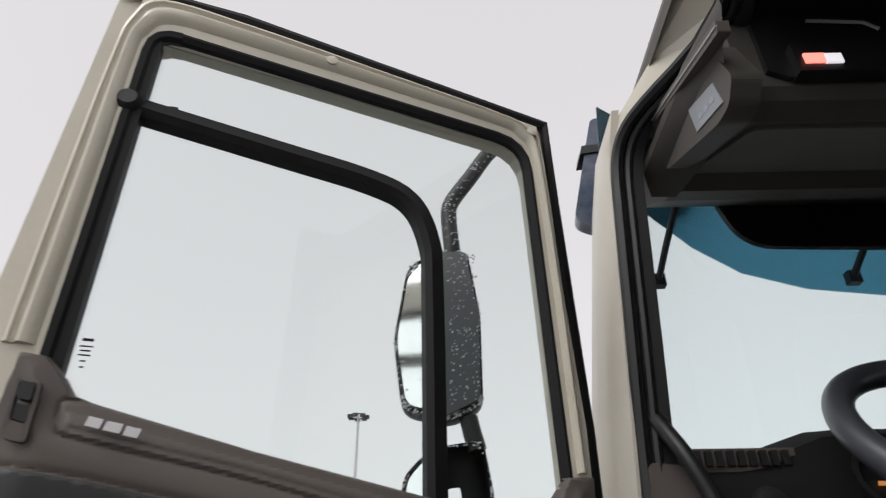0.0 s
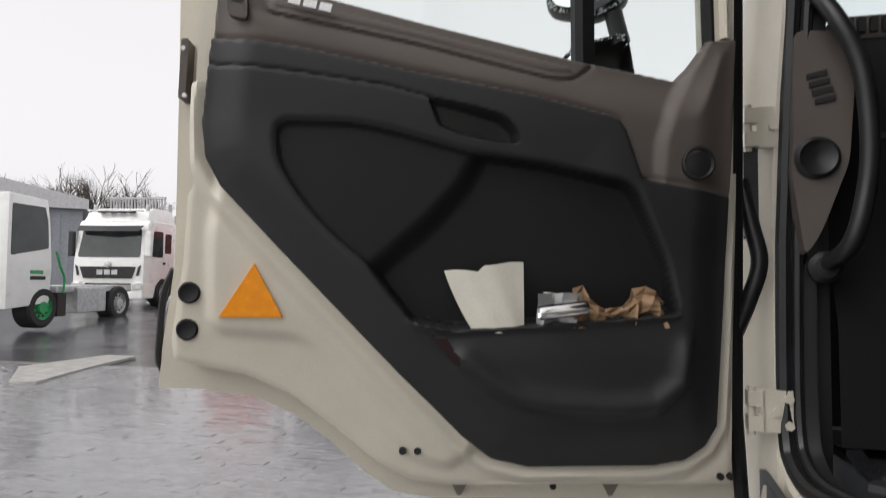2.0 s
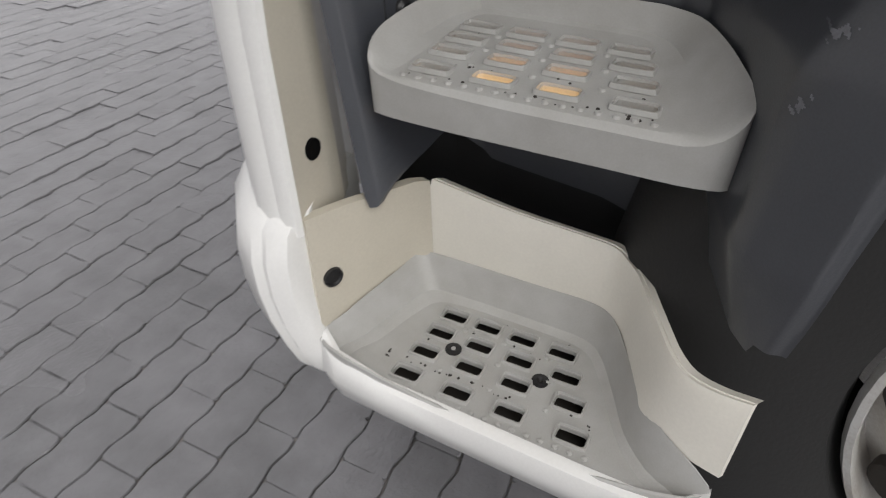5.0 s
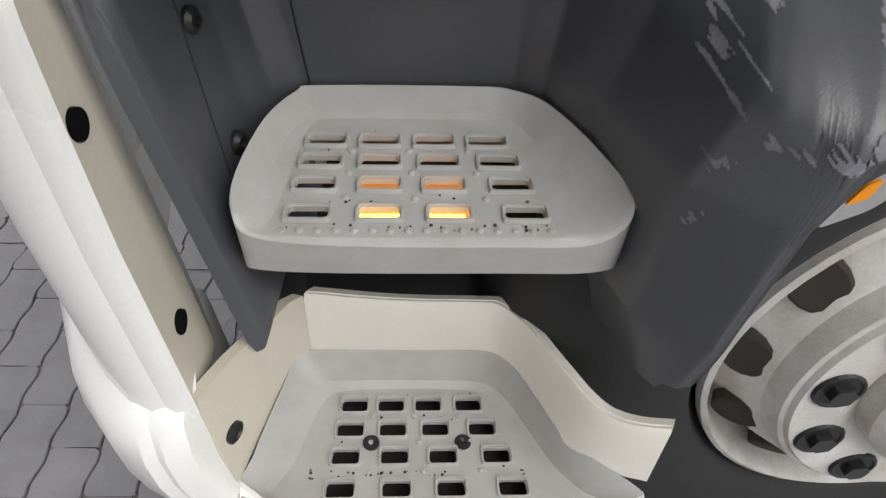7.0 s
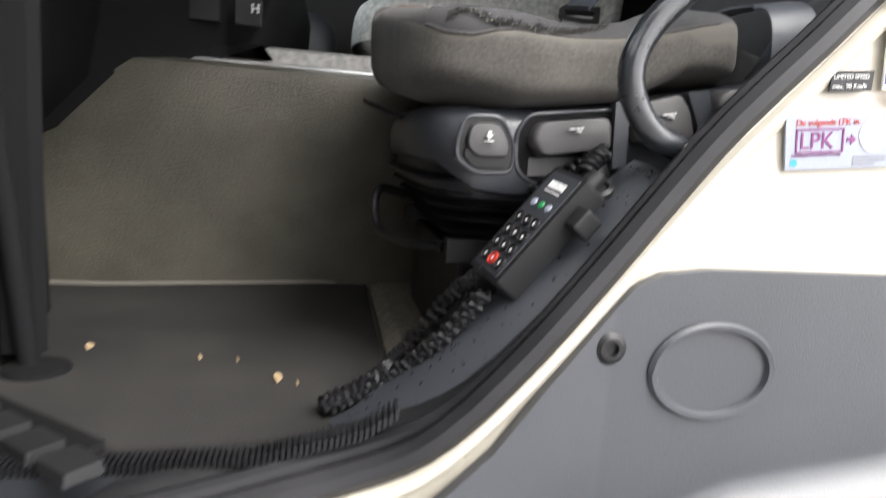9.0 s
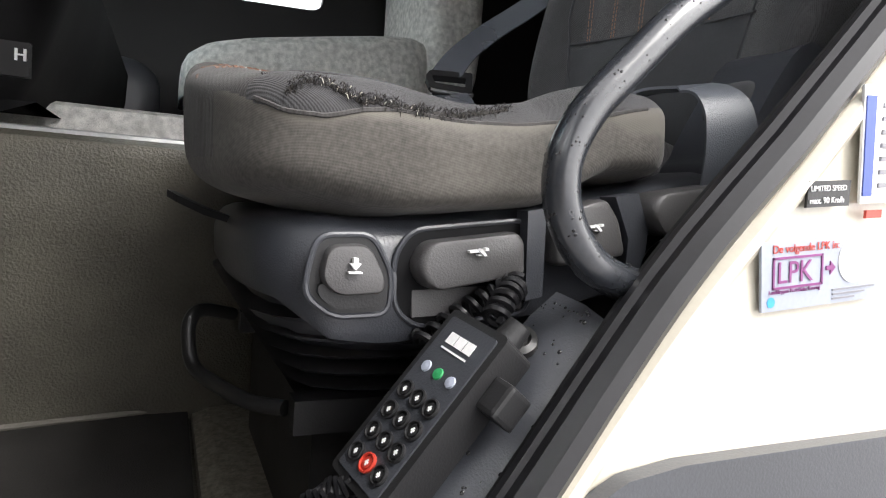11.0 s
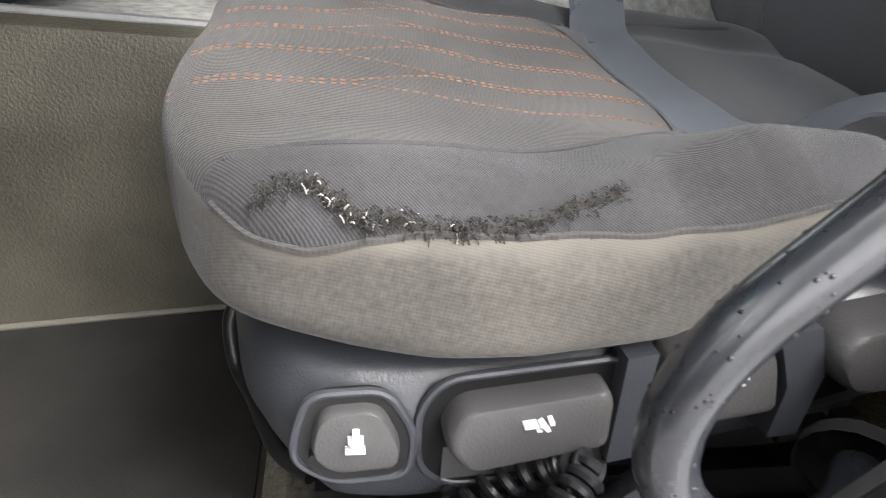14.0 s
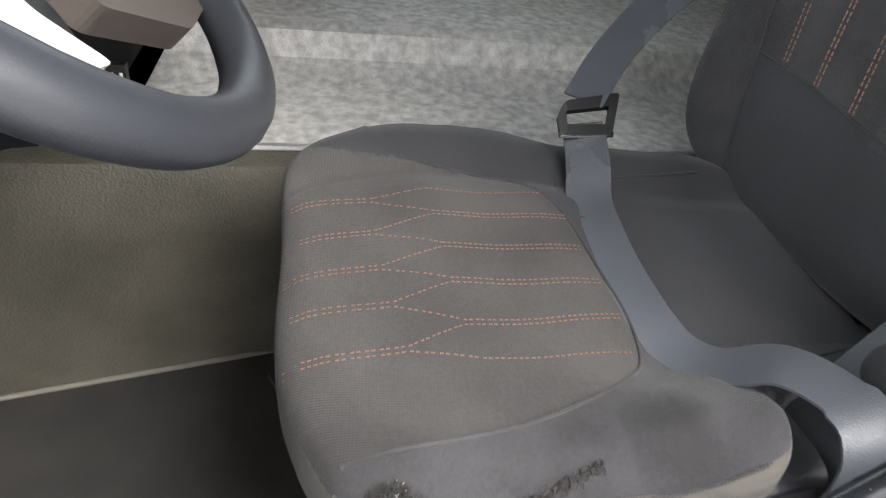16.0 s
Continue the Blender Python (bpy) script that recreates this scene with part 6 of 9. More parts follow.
CEN = [(0.50, 0.83), (0.503, 0.775), (0.510, 0.747), (0.515, 0.71), (0.520, 0.66), (0.533, 0.61), (0.548, 0.56), (0.562, 0.526), (0.587, 0.503), (0.635, 0.495), (0.689, 0.499), (0.751, 0.508), (0.78, 0.518), (0.811, 0.54), (0.833, 0.584), (0.838, 0.675), (0.833, 0.76), (0.83, 0.83)]


def inside(poly, x, y):
    c = False
    for (x0, y0), (x1, y1) in zip(poly, poly[1:] + poly[:1]):
        if (y0 > y) != (y1 > y) and x < x0 + (y - y0) * (x1 - x0) / (y1 - y0):
            c = not c
    return c


def cush_zone(p):
    x, y, z = p
    if x < 0.54 and z < lerp_table(PIP, y) - 0.12 * max(0, x - 0.478):
        return "side"
    if z < 1.468 + 0.02 * (x > 0.8):
        return "side"
    if inside(CEN, x, y):
        return "centre"
    if y > 0.76 and 0.50 < x < 0.83:
        return "centre"
    if x < 0.60:
        return "bolster"
    if x > 0.80 and y > 0.5:
        return "far"
    return "rear"


gc = soft_box((0.713, 0.519, 1.475), (0.246, 0.269, 0.055), 0.42, 0.30, 560, 120, cush_warp)
zones = grid_parts(gc, cush_zone)
cushion = part("cushion", zones["centre"], SEATTOP, seat, "brown-grey ribbed knit seat cushion", smooth=True)
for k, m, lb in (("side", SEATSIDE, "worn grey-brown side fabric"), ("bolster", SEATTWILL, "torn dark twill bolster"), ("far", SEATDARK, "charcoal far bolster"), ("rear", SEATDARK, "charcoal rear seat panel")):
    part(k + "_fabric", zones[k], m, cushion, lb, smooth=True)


def cush_z(x, y):
    hit = CTREE.ray_cast(Vector((x, y, 2.0)), Vector((0, 0, -1)))
    return hit[0].z if hit[0] else 1.52


def seam(name, pts, r, material, label=""):
    b = BM()
    tube(b, smooth_path([(x, y, cush_z(x, y) - r * 0.1) for x, y in pts], 4), r, 6)
    part(name, b, material, cushion, label, smooth=True)


NC = len(gc[0])
CTREE = BVHTree.FromPolygons([p for r in gc for p in r], [(j * NC + i, j * NC + (i + 1) % NC, (j + 1) * NC + (i + 1) % NC, (j + 1) * NC + i) for j in range(len(gc) - 1) for i in range(NC)])
seam("centre_seam", [p for p in CEN[2:-2]], 0.0019, SEATTWILL, "dark piped seam round the centre panel")
seam("rear_seam", [(0.829, 0.434), (0.834, 0.38), (0.839, 0.325)], 0.002, SEATDARK)
seam("rear_seam", [(0.592, 0.30), (0.580, 0.36), (0.574, 0.40), (0.572, 0.44)], 0.002, SEATDARK)


def side_hit(x, y, z, lift=0.0):
    d = Vector((0.75, 0, -0.66))
    h = CTREE.ray_cast(Vector((x, y, z)) - d * 0.25, d)
    return h[0] + h[1] * lift * (1 if h[1].z > 0 else -1) if h[0] else Vector((x, y, z))


bm = BM()
edge_pts = []
for y in [0.752 - 0.008 * i for i in range(37)]:
    h = CTREE.ray_cast(Vector((0.30, y, lerp_table(PIP, y))), Vector((1, 0, 0)))
    if h[0] and h[0].x < 0.53:
        edge_pts.append(h[0])
tube(bm, smooth_path(edge_pts, 3), 0.0017, 6)
part("side_seam", bm, SEATTOP, cushion, "piped seam above the side fabric", smooth=True)


# seam stitching
def dashes(bm, pts, ln=0.0042, gap=0.0026, w=0.0007):
    acc, P = 0.0, [Vector(p) for p in pts]
    for a, b in zip(P, P[1:]):
        L = (b - a).length
        d = (b - a) / max(L, 1e-6)
        s = d.cross(Vector((0, 0, 1))).normalized() * w
        t = 0.0
        while t + ln < L:
            p, q = a + d * t, a + d * (t + ln)
            up = Vector((0, 0, 0.0008))
            v = [bm.verts.new(k) for k in (p - s, p + s, q + s, q - s, p - s + up, p + s + up, q + s + up, q - s + up)]
            for f in ((4, 5, 6, 7), (0, 1, 5, 4), (1, 2, 6, 5), (2, 3, 7, 6), (3, 0, 4, 7)):
                bm.faces.new([v[i] for i in f])
            t += ln + gap


FRONT = [(0.758, 0.766, 0.707), (0.713, 0.771, 0.707), (0.669, 0.771, 0.705), (0.630, 0.766, 0.699), (0.588, 0.758, 0.692)]
REAR = [(0.790, 0.652, 0.797, 0.528), (0.750, 0.651, 0.760, 0.510), (0.706, 0.648, 0.719, 0.507), (0.665, 0.648, 0.677, 0.502), (0.621, 0.645, 0.634, 0.500), (0.584, 0.637, 0.591, 0.506)]
for i, (xf, yf, ys_) in enumerate(FRONT):
    for sx, (xr, yr, xe, ye) in ((1, REAR[i]), (-1, REAR[i + 1])):
        o = 0.0024 * sx
        line = [(xf - 0.004 + o, yf + 0.026), (xf + o, yf), (xf + 0.008 + o, ys_), (xr - o, yr), (xe - o, ye)]
        fine = []
        for a, b in zip(line, line[1:]):
            n = max(2, int(math.hypot(a[0] - b[0], a[1] - b[1]) / 0.010))
            fine += [(a[0] + (b[0] - a[0]) * k / n, a[1] + (b[1] - a[1]) * k / n) for k in range(n)]
        fine.append(line[-1])
        bm = BM()
        dashes(bm, [(x, y, cush_z(x, y) + 0.0003) for x, y in fine if y < 0.80 and CTREE.ray_cast(Vector((x, y, 2)), Vector((0, 0, -1)))[0]], ln=0.0028, gap=0.0018, w=0.0005)
        part("stitching", bm, STITCH, cushion, "orange-brown double stitching")
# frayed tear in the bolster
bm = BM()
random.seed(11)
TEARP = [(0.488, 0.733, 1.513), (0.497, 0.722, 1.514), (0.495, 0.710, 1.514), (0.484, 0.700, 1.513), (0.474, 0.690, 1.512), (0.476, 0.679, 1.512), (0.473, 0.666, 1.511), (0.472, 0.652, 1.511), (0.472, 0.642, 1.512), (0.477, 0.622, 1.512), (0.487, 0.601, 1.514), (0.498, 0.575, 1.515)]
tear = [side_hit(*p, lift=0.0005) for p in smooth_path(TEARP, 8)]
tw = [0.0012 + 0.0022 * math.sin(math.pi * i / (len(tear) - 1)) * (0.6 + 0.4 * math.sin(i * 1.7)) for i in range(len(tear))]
# dark strip laid on the cloth, painting the shade of the open gap
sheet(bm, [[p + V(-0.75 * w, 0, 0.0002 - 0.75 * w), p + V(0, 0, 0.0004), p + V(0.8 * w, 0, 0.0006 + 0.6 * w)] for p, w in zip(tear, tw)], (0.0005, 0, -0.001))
part("tear_shade", bm, DIRT_AND_SHADE, cushion, "dark strip for the shade inside the tear")
for nm, m, cnt in (("frayed_threads", SEATTWILL, 700), ("dark_threads", DIRT_AND_SHADE, 500), ("pale_threads", PAPER, 50)):
    bm = BM()
    for i in range(cnt):
        k = random.randrange(len(tear))
        if nm[0] == "p" and not 12 < k < 60:
            continue
        a = tear[k] + Vector((random.uniform(-0.005, 0.005), random.uniform(-0.003, 0.003), random.uniform(-0.003, 0.004)))
        d = Vector((random.uniform(-0.004, 0.003), random.uniform(-0.0025, 0.0025), random.uniform(-0.004, 0.002)))
        tube(bm, [a, a + d * 0.6 + Vector((-0.0008, 0, 0.001)), a + d], 0.0003, 3)
    tagged(part(nm, bm, m, cushion), "frayed loose threads along the tear", kind="stuff")
# backrest
bk = soft_box((0.715, 0.0, 0.0), (0.262, 0.075, 0.36), 0.5, 0.5, 120, 64, lambda p: Vector((p.x, 0.140 + p.y - 0.26 * p.z + 0.045 * sstep(0.13, 0.24, abs(p.x - 0.715)), 1.88 + p.z)))
bz = grid_parts(bk, lambda c: "wing" if abs(c.x - 0.715) > 0.135 + 0.22 * (c.z - 1.55) - 0.25 * max(0, c.z - 1.75) else "upper" if c.z > 1.676 + 0.11 * (c.x - 0.72) else "mid")
WING = [(0.715 + g * (0.135 + 0.22 * (z - 1.55) - 0.25 * max(0, z - 1.75)), z) for g in (1,) for z in (1.56, 1.60, 1.65, 1.70, 1.75, 1.85, 1.95)]
backrest = part("backrest", bz["mid"], SEATDARK, seat, "charcoal fabric backrest", smooth=True)
wr = bz["wing"].copy()
for b_, sg in ((bz["wing"], -1), (wr, 1)):
    bmesh.ops.delete(b_, geom=[f for f in b_.faces if (f.calc_center_median().x - 0.715) * sg < 0], context="FACES")
    part("wing_fabric", b_, SEATTWILL, backrest, "dark side wing", smooth=True)
part("upper_fabric", bz["upper"], SEATTWILL, backrest, "stitched twill panel of the backrest", smooth=True)
NB = len(bk[0])
BTREE = BVHTree.FromPolygons([p for r in bk for p in r], [(j * NB + i, j * NB + (i + 1) % NB, (j + 1) * NB + (i + 1) % NB, (j + 1) * NB + i) for j in range(len(bk) - 1) for i in range(NB)])


def on_back(x, z):
    h = BTREE.ray_cast(Vector((x, 0.9, z)), Vector((0, -1, 0)))
    return h[0] + Vector((0, 0.0006, 0)) if h[0] else Vector((x, 0.27, z))


for x0 in (0.845, 0.790, 0.735, 0.680, 0.625):
    for s in (-0.0028, 0.0028):
        bm = BM()
        dashes(bm, [on_back(x0 + s + 0.25 * (z - 1.68), z) for z in [1.678 + 0.11 * (x0 - 0.72) + 0.012 * k for k in range(26)]], ln=0.0034, gap=0.0022, w=0.0006)
        part("stitching", bm, STITCH, backrest, "pale double stitching")
for g in (1, -1):
    bm = BM()
    tube(bm, smooth_path([on_back(0.715 + g * (x - 0.715), z) for x, z in WING], 4), 0.0018, 6)
    part("wing_seam", bm, SEATDARK, backrest, smooth=True)
bm = BM()
tube(bm, smooth_path([on_back(x, 1.676 + 0.11 * (x - 0.72)) for x in (0.55, 0.62, 0.68, 0.74, 0.80, 0.88)], 4), 0.0016, 6)
part("cross_seam", bm, SEATDARK, backrest, smooth=True)
roll = soft_box((0.522, 0.300, 1.52), (0.035, 0.045, 0.06), 0.6, 0.6, 40, 20)
bm = BM()
loft(bm, roll, True)
part("hinge_roll", bm, SEATDARK, seat, "smooth black roll at the backrest hinge", smooth=True)

# seat base and side console
CONP = [(0.95, 0.735), (0.80, 0.752), (0.66, 0.757), (0.58, 0.754), (0.535, 0.745), (0.508, 0.731), (0.493, 0.716), (0.485, 0.70), (0.482, 0.68), (0.482, 0.62), (0.482, 0.56), (0.482, 0.50), (0.482, 0.45), (0.482, 0.40), (0.482, 0.372)]
CTOP = [(0.372, 1.492), (0.40, 1.484), (0.45, 1.473), (0.50, 1.462), (0.56, 1.449), (0.62, 1.438), (0.68, 1.433), (0.72, 1.434), (0.76, 1.436)]
CBOT = [(0.372, 1.424), (0.40, 1.407), (0.457, 1.388), (0.556, 1.364), (0.62, 1.351), (0.66, 1.346), (0.70, 1.350), (0.718, 1.362), (0.735, 1.374), (0.76, 1.378)]
cp = smooth_path([(x, y, 0) for x, y in CONP], 4)
rows = []
for i, p in enumerate(cp):
    t = (cp[min(i + 1, len(cp) - 1)] - cp[max(i - 1, 0)]).normalized()
    inw = Vector((-t.y, t.x, 0))
    inw = inw if inw.dot(Vector((0.72, 0.4, 0)) - p) > 0 else -inw
    a, b = lerp_table(CTOP, p.y), lerp_table(CBOT, p.y)
    rows.append([p + inw * o + Vector((0, 0, b + (a - b) * f)) for f, o in ((0, 0.055), (0.0, 0.012), (0.04, 0.004), (0.15, 0.0), (0.55, -0.001), (0.80, 0.003), (0.90, 0.008), (0.97, 0.017), (1.0, 0.032), (1.0, 0.09))])
bm = BM()
loft(bm, rows)
console = part("side_console", bm, CONSOLE, seat, "charcoal plastic side console", smooth=True)
bm = BM()
ARMC = ring_smooth([(0.38, 1.43), (0.345, 1.462), (0.30, 1.518), (0.262, 1.585), (0.27, 1.61), (0.30, 1.605), (0.33, 1.565), (0.362, 1.508), (0.378, 1.488)], 3)
ext(bm, ARMC, lambda y, z: V(0.478, y, z), lambda y, z: V(0.56, y, z))
part("console_arm", bm, CONSOLE, console, "charcoal arm carrying the heater switch", bevel=0.006, smooth=True)
bm = BM()
loft(bm, soft_box((0.745, 0.53, 1.375), (0.232, 0.205, 0.05), 0.35, 0.35, 48, 16), True)
part("seat_pan", bm, CONSOLE, seat, "charcoal seat pan", smooth=True)


def con_poly(name, poly, x0, x1, material, label="", bev=0.003, par=None):
    b = BM()
    ext(b, poly, lambda y, z: V(x1, y, z), lambda y, z: V(x0, y, z))
    return part(name, b, material, par or console, label, bevel=bev, smooth=bev >= 0.003)


def pillow(name, poly, x_in, x_out, material, label="", par=None, shrink=0.86, lip=0.0):
    """A moulded key or lever: an outline that rises to a softly domed face."""
    b = BM()
    cy, cz = sum(p[0] for p in poly) / len(poly), sum(p[1] for p in poly) / len(poly)
    rws = []
    for f, k in ((0, 1.0), (0.5, 1.0), (0.72, 0.99), (0.88, 0.965), (0.97, 0.925), (1.0, shrink)):
        rws.append([V(x_in + (x_out - x_in) * f + lip * (cz - z), cy + (y - cy) * k, cz + (z - cz) * k) for y, z in poly])
    b.faces.new(loft(b, rws, True)[-1])
    return part(name, b, material, par or console, label, smooth=True)


# flat plate whose black colour stands for the well's shade
con_poly("button_well", rounded([(0.717, 1.398), (0.711, 1.421), (0.676, 1.423), (0.662, 1.398), (0.663, 1.372), (0.70, 1.370), (0.717, 1.383)], 0.010, 6), 0.4795, 0.486, BLACKP, "flat black plate for the shade round the button", 0.001)
RING = rounded([(0.718, 1.398), (0.712, 1.422), (0.676, 1.424), (0.661, 1.398), (0.662, 1.371), (0.70, 1.369), (0.718, 1.383)], 0.010, 6)
bm = BM()
tube(bm, [V(0.480, y, z) for y, z in RING + RING[:1]], 0.0022, 8, cap=False)
part("button_ring", bm, CONSOLE, console, smooth=True)
btn = pillow("push_button", rounded([(0.711, 1.394), (0.707, 1.416), (0.679, 1.418), (0.668, 1.396), (0.669, 1.386), (0.70, 1.384)], 0.009, 6), 0.484, 0.470, LEVER, "grey push button", lip=-0.12)
con_poly("button_lower", rounded([(0.711, 1.392), (0.669, 1.386), (0.669, 1.377), (0.70, 1.375), (0.711, 1.384)], 0.005), 0.4745, 0.484, BLACKP, "", 0.002, btn)
for poly in ([(0.6915, 1.409), (0.6885, 1.409), (0.6885, 1.4055), (0.6865, 1.4055), (0.690, 1.4015), (0.6935, 1.4055), (0.6915, 1.4055)], [(0.6945, 1.4002), (0.6855, 1.4002), (0.6855, 1.3992), (0.6945, 1.3992)]):
    con_poly("icon", poly, 0.4655, 0.4715, WHITEI, "white arrow icon", 0, btn)
# lever recesses are flat plates too, their shade painted matt black
con_poly("lever_recess", rounded([(0.658, 1.412), (0.648, 1.427), (0.566, 1.438), (0.556, 1.432), (0.556, 1.374), (0.640, 1.363), (0.656, 1.375)], 0.012), 0.4805, 0.486, DARKM, "flat dark plate for the shade in the lever recess", 0.001)
bm = BM()
tube(bm, [V(0.4815, y, z) for y, z in rounded([(0.660, 1.410), (0.649, 1.428), (0.565, 1.439), (0.554, 1.432), (0.554, 1.372), (0.640, 1.361), (0.658, 1.374)], 0.012)], 0.0022, 8, cap=False)
part("recess_rim", bm, CONSOLE, console, smooth=True)
# floor of the scoop in the levers' paler grey
bm = BM()
sheet(bm, [[V(0.4775 + 0.003 * g, 0.646 - 0.085 * f, 1.369 + 0.006 * f + 0.018 * g) for f in (0, 0.3, 0.6, 1)] for g in (0, 0.5, 1)], (0.004, 0, 0))
part("recess_floor", bm, LEVER, console, "grey scoop under the lever", smooth=True)
lv1 = pillow("seat_lever", rounded([(0.651, 1.404), (0.643, 1.421), (0.573, 1.431), (0.568, 1.424), (0.568, 1.401), (0.640, 1.388)], [0.008, 0.008, 0.005, 0.003, 0.004, 0.01]), 0.484, 0.463, LEVER, "grey paddle lever", lip=-0.15)
con_poly("divider", [(0.566, 1.446), (0.551, 1.449), (0.549, 1.385), (0.563, 1.382)], 0.470, 0.486, CONSOLE, "", 0.004)
lv2 = pillow("seat_lever", rounded([(0.546, 1.446), (0.498, 1.460), (0.487, 1.445), (0.481, 1.417), (0.543, 1.407)], 0.006), 0.484, 0.466, LEVER, "grey paddle lever", lip=-0.15)
con_poly("divider", [(0.494, 1.461), (0.473, 1.465), (0.461, 1.437), (0.463, 1.400), (0.480, 1.398), (0.479, 1.430)], 0.466, 0.486, CONSOLE, "", 0.004)
con_poly("lever_recess", rounded([(0.460, 1.448), (0.38, 1.458), (0.375, 1.436), (0.455, 1.405)], 0.008), 0.4805, 0.486, DARKM, "flat dark plate for the shade in the lever recess", 0.001)
lv3 = pillow("seat_lever", rounded([(0.469, 1.452), (0.461, 1.466), (0.391, 1.479), (0.366, 1.464), (0.362, 1.446), (0.392, 1.440), (0.456, 1.433)], 0.008), 0.484, 0.456, LEVER, "grey paddle lever", lip=-0.12)
hs = con_poly("heater_switch", rounded([(0.366, 1.498), (0.344, 1.529), (0.316, 1.521), (0.338, 1.487)], 0.006), 0.469, 0.486, BLACKP, "black seat heater switch", 0.003)
for par, y0, z0, x in ((lv1, 0.606, 1.4165, 0.4595), (lv2, 0.511, 1.4375, 0.4625), (lv3, 0.414, 1.4585, 0.4525)):
    for poly in ([(0.012, -0.001), (0.003, 0.0005), (0.0025, -0.0022), (0.0115, -0.0035)], [(0.002, -0.0005), (-0.004, -0.0065), (-0.0065, -0.0055), (-0.001, 0.0018)], [(-0.0045, 0.0025), (-0.0075, 0.003), (-0.008, 0.0), (-0.005, -0.0005)], [(-0.0005, -0.0048), (0.003, -0.0052), (0.003, -0.0062), (-0.0005, -0.006)]):
        con_poly("icon", [(y0 + a * 0.72, z0 + b * 0.62 + 0.001) for a, b in poly], x, x + 0.006, WHITEI, "white seat icon", 0, par)
for k in range(3):
    con_poly("icon", [(0.342 - 0.004 * k, 1.517 - 0.002 * k), (0.339 - 0.004 * k, 1.508 - 0.002 * k), (0.341 - 0.004 * k, 1.508 - 0.002 * k), (0.344 - 0.004 * k, 1.517 - 0.002 * k)], 0.4682, 0.470, WHITEI, "", 0, hs)
con_poly("icon", [(0.352, 1.500), (0.345, 1.498), (0.346, 1.494), (0.353, 1.496)], 0.4682, 0.470, WHITEI, "", 0, hs)
for k in range(3):
    con_poly("small_key", [(0.462 - 0.017 * k, 1.392 + 0.004 * k), (0.449 - 0.017 * k, 1.394 + 0.004 * k), (0.449 - 0.017 * k, 1.386 + 0.004 * k), (0.462 - 0.017 * k, 1.384 + 0.004 * k)], 0.476, 0.484, BLACKP, "small black key", 0.001)
for k, (y, z) in enumerate(((0.640, 1.357), (0.53, 1.376))):
    bm = BM()
    turned(bm, (0.4815, y, z), (-1, 0, 0), [(0.004, 0), (0.004, 0.001), (0.002, 0.0015), (0, 0.0015)], 12)
    part("screw_cap", bm, BLACKP, console, smooth=True)
# bellows and rails
for k in range(5):
    bm = BM()
    z = 1.360 - 0.0155 * k
    loft(bm, soft_box((0.745, 0.55, z), (0.232 - 0.009 * k, 0.198 - 0.010 * k, 0.0105), 0.8, 0.3, 48, 8), True)
    part("bellows_fold", bm, BELLOWM, seat, "black rubber bellows fold", smooth=True)
bm = BM()
box(bm, (0.562, 0.30, 1.138), (0.93, 0.690, 1.272))
base = part("seat_base", bm, STEELD, seat, "dark steel seat base", bevel=0.006)
for x in (0.552, 0.925):
    bm = BM()
    box(bm, (x - 0.008, 0.28, 1.268), (x + 0.016, 0.708, 1.294))
    part("slide_rail", bm, BLACKP, base, "black slide rail", bevel=0.003)
bm = BM()
tube(bm, smooth_path([(0.735, 0.735, 1.325), (0.715, 0.765, 1.333), (0.704, 0.776, 1.325), (0.699, 0.777, 1.305), (0.688, 0.772, 1.286), (0.66, 0.758, 1.279), (0.60, 0.735, 1.279), (0.57, 0.71, 1.281)], 6), 0.0065, 10)
part("slide_bar", bm, STEELD, seat, "black bent slide bar", smooth=True)
bm = BM()
sheet(bm, [[V(0.64, 0.738, 1.416), V(0.615, 0.742, 1.417)], [V(0.668, 0.765, 1.424), V(0.640, 0.772, 1.425)], [V(0.690, 0.785, 1.433), V(0.660, 0.793, 1.434)], [V(0.697, 0.793, 1.437), V(0.672, 0.800, 1.438)]], (0, 0, 0.006))
part("tilt_lever", bm, BLACKP, seat, "black tilt lever", bevel=0.002)

# seat belt
belt = thing("seat_belt", "blue-grey seat belt lying across the seat cushion", "seat belt", (0.70, 0.46, 1.55))
BP = [(0.875, 0.463, 1.602), (0.862, 0.463, 1.594), (0.825, 0.468, 1.574), (0.79, 0.476, 1.56), (0.75, 0.480, 1.55), (0.705, 0.481, 1.55), (0.66, 0.480, 1.55), (0.625, 0.477, 1.55), (0.595, 0.467, 1.55), (0.568, 0.447, 1.55), (0.542, 0.420, 1.556), (0.510, 0.398, 1.560), (0.484, 0.391, 1.556), (0.467, 0.389, 1.538), (0.463, 0.386, 1.505), (0.468, 0.382, 1.465)]
BP = [(x, y, cush_z(x, y) + 0.004 if 0.56 < x < 0.80 else z) for x, y, z in BP]
bpts = smooth_path(BP, 5)
bs = []
for i, p in enumerate(bpts):
    t = (bpts[min(i + 1, len(bpts) - 1)] - bpts[max(i - 1, 0)]).normalized()
    f = i / (len(bpts) - 1)
    upv = Vector((0, 0.15, 1)) if f < 0.75 else Vector((-0.5, 0.2, 1))
    bs.append(t.cross(upv).normalized() * 0.0235)
bm = BM()
ribbon(bm, bpts, bs)
part("lap_strap", bm, BELTM, belt, smooth=True)
bm = BM()
p2 = smooth_path([(0.893, 0.460, 1.622), (0.93, 0.42, 1.665), (0.965, 0.36, 1.715), (0.99, 0.26, 1.79), (1.01, 0.10, 1.93), (1.02, -0.1, 2.15)], 5)
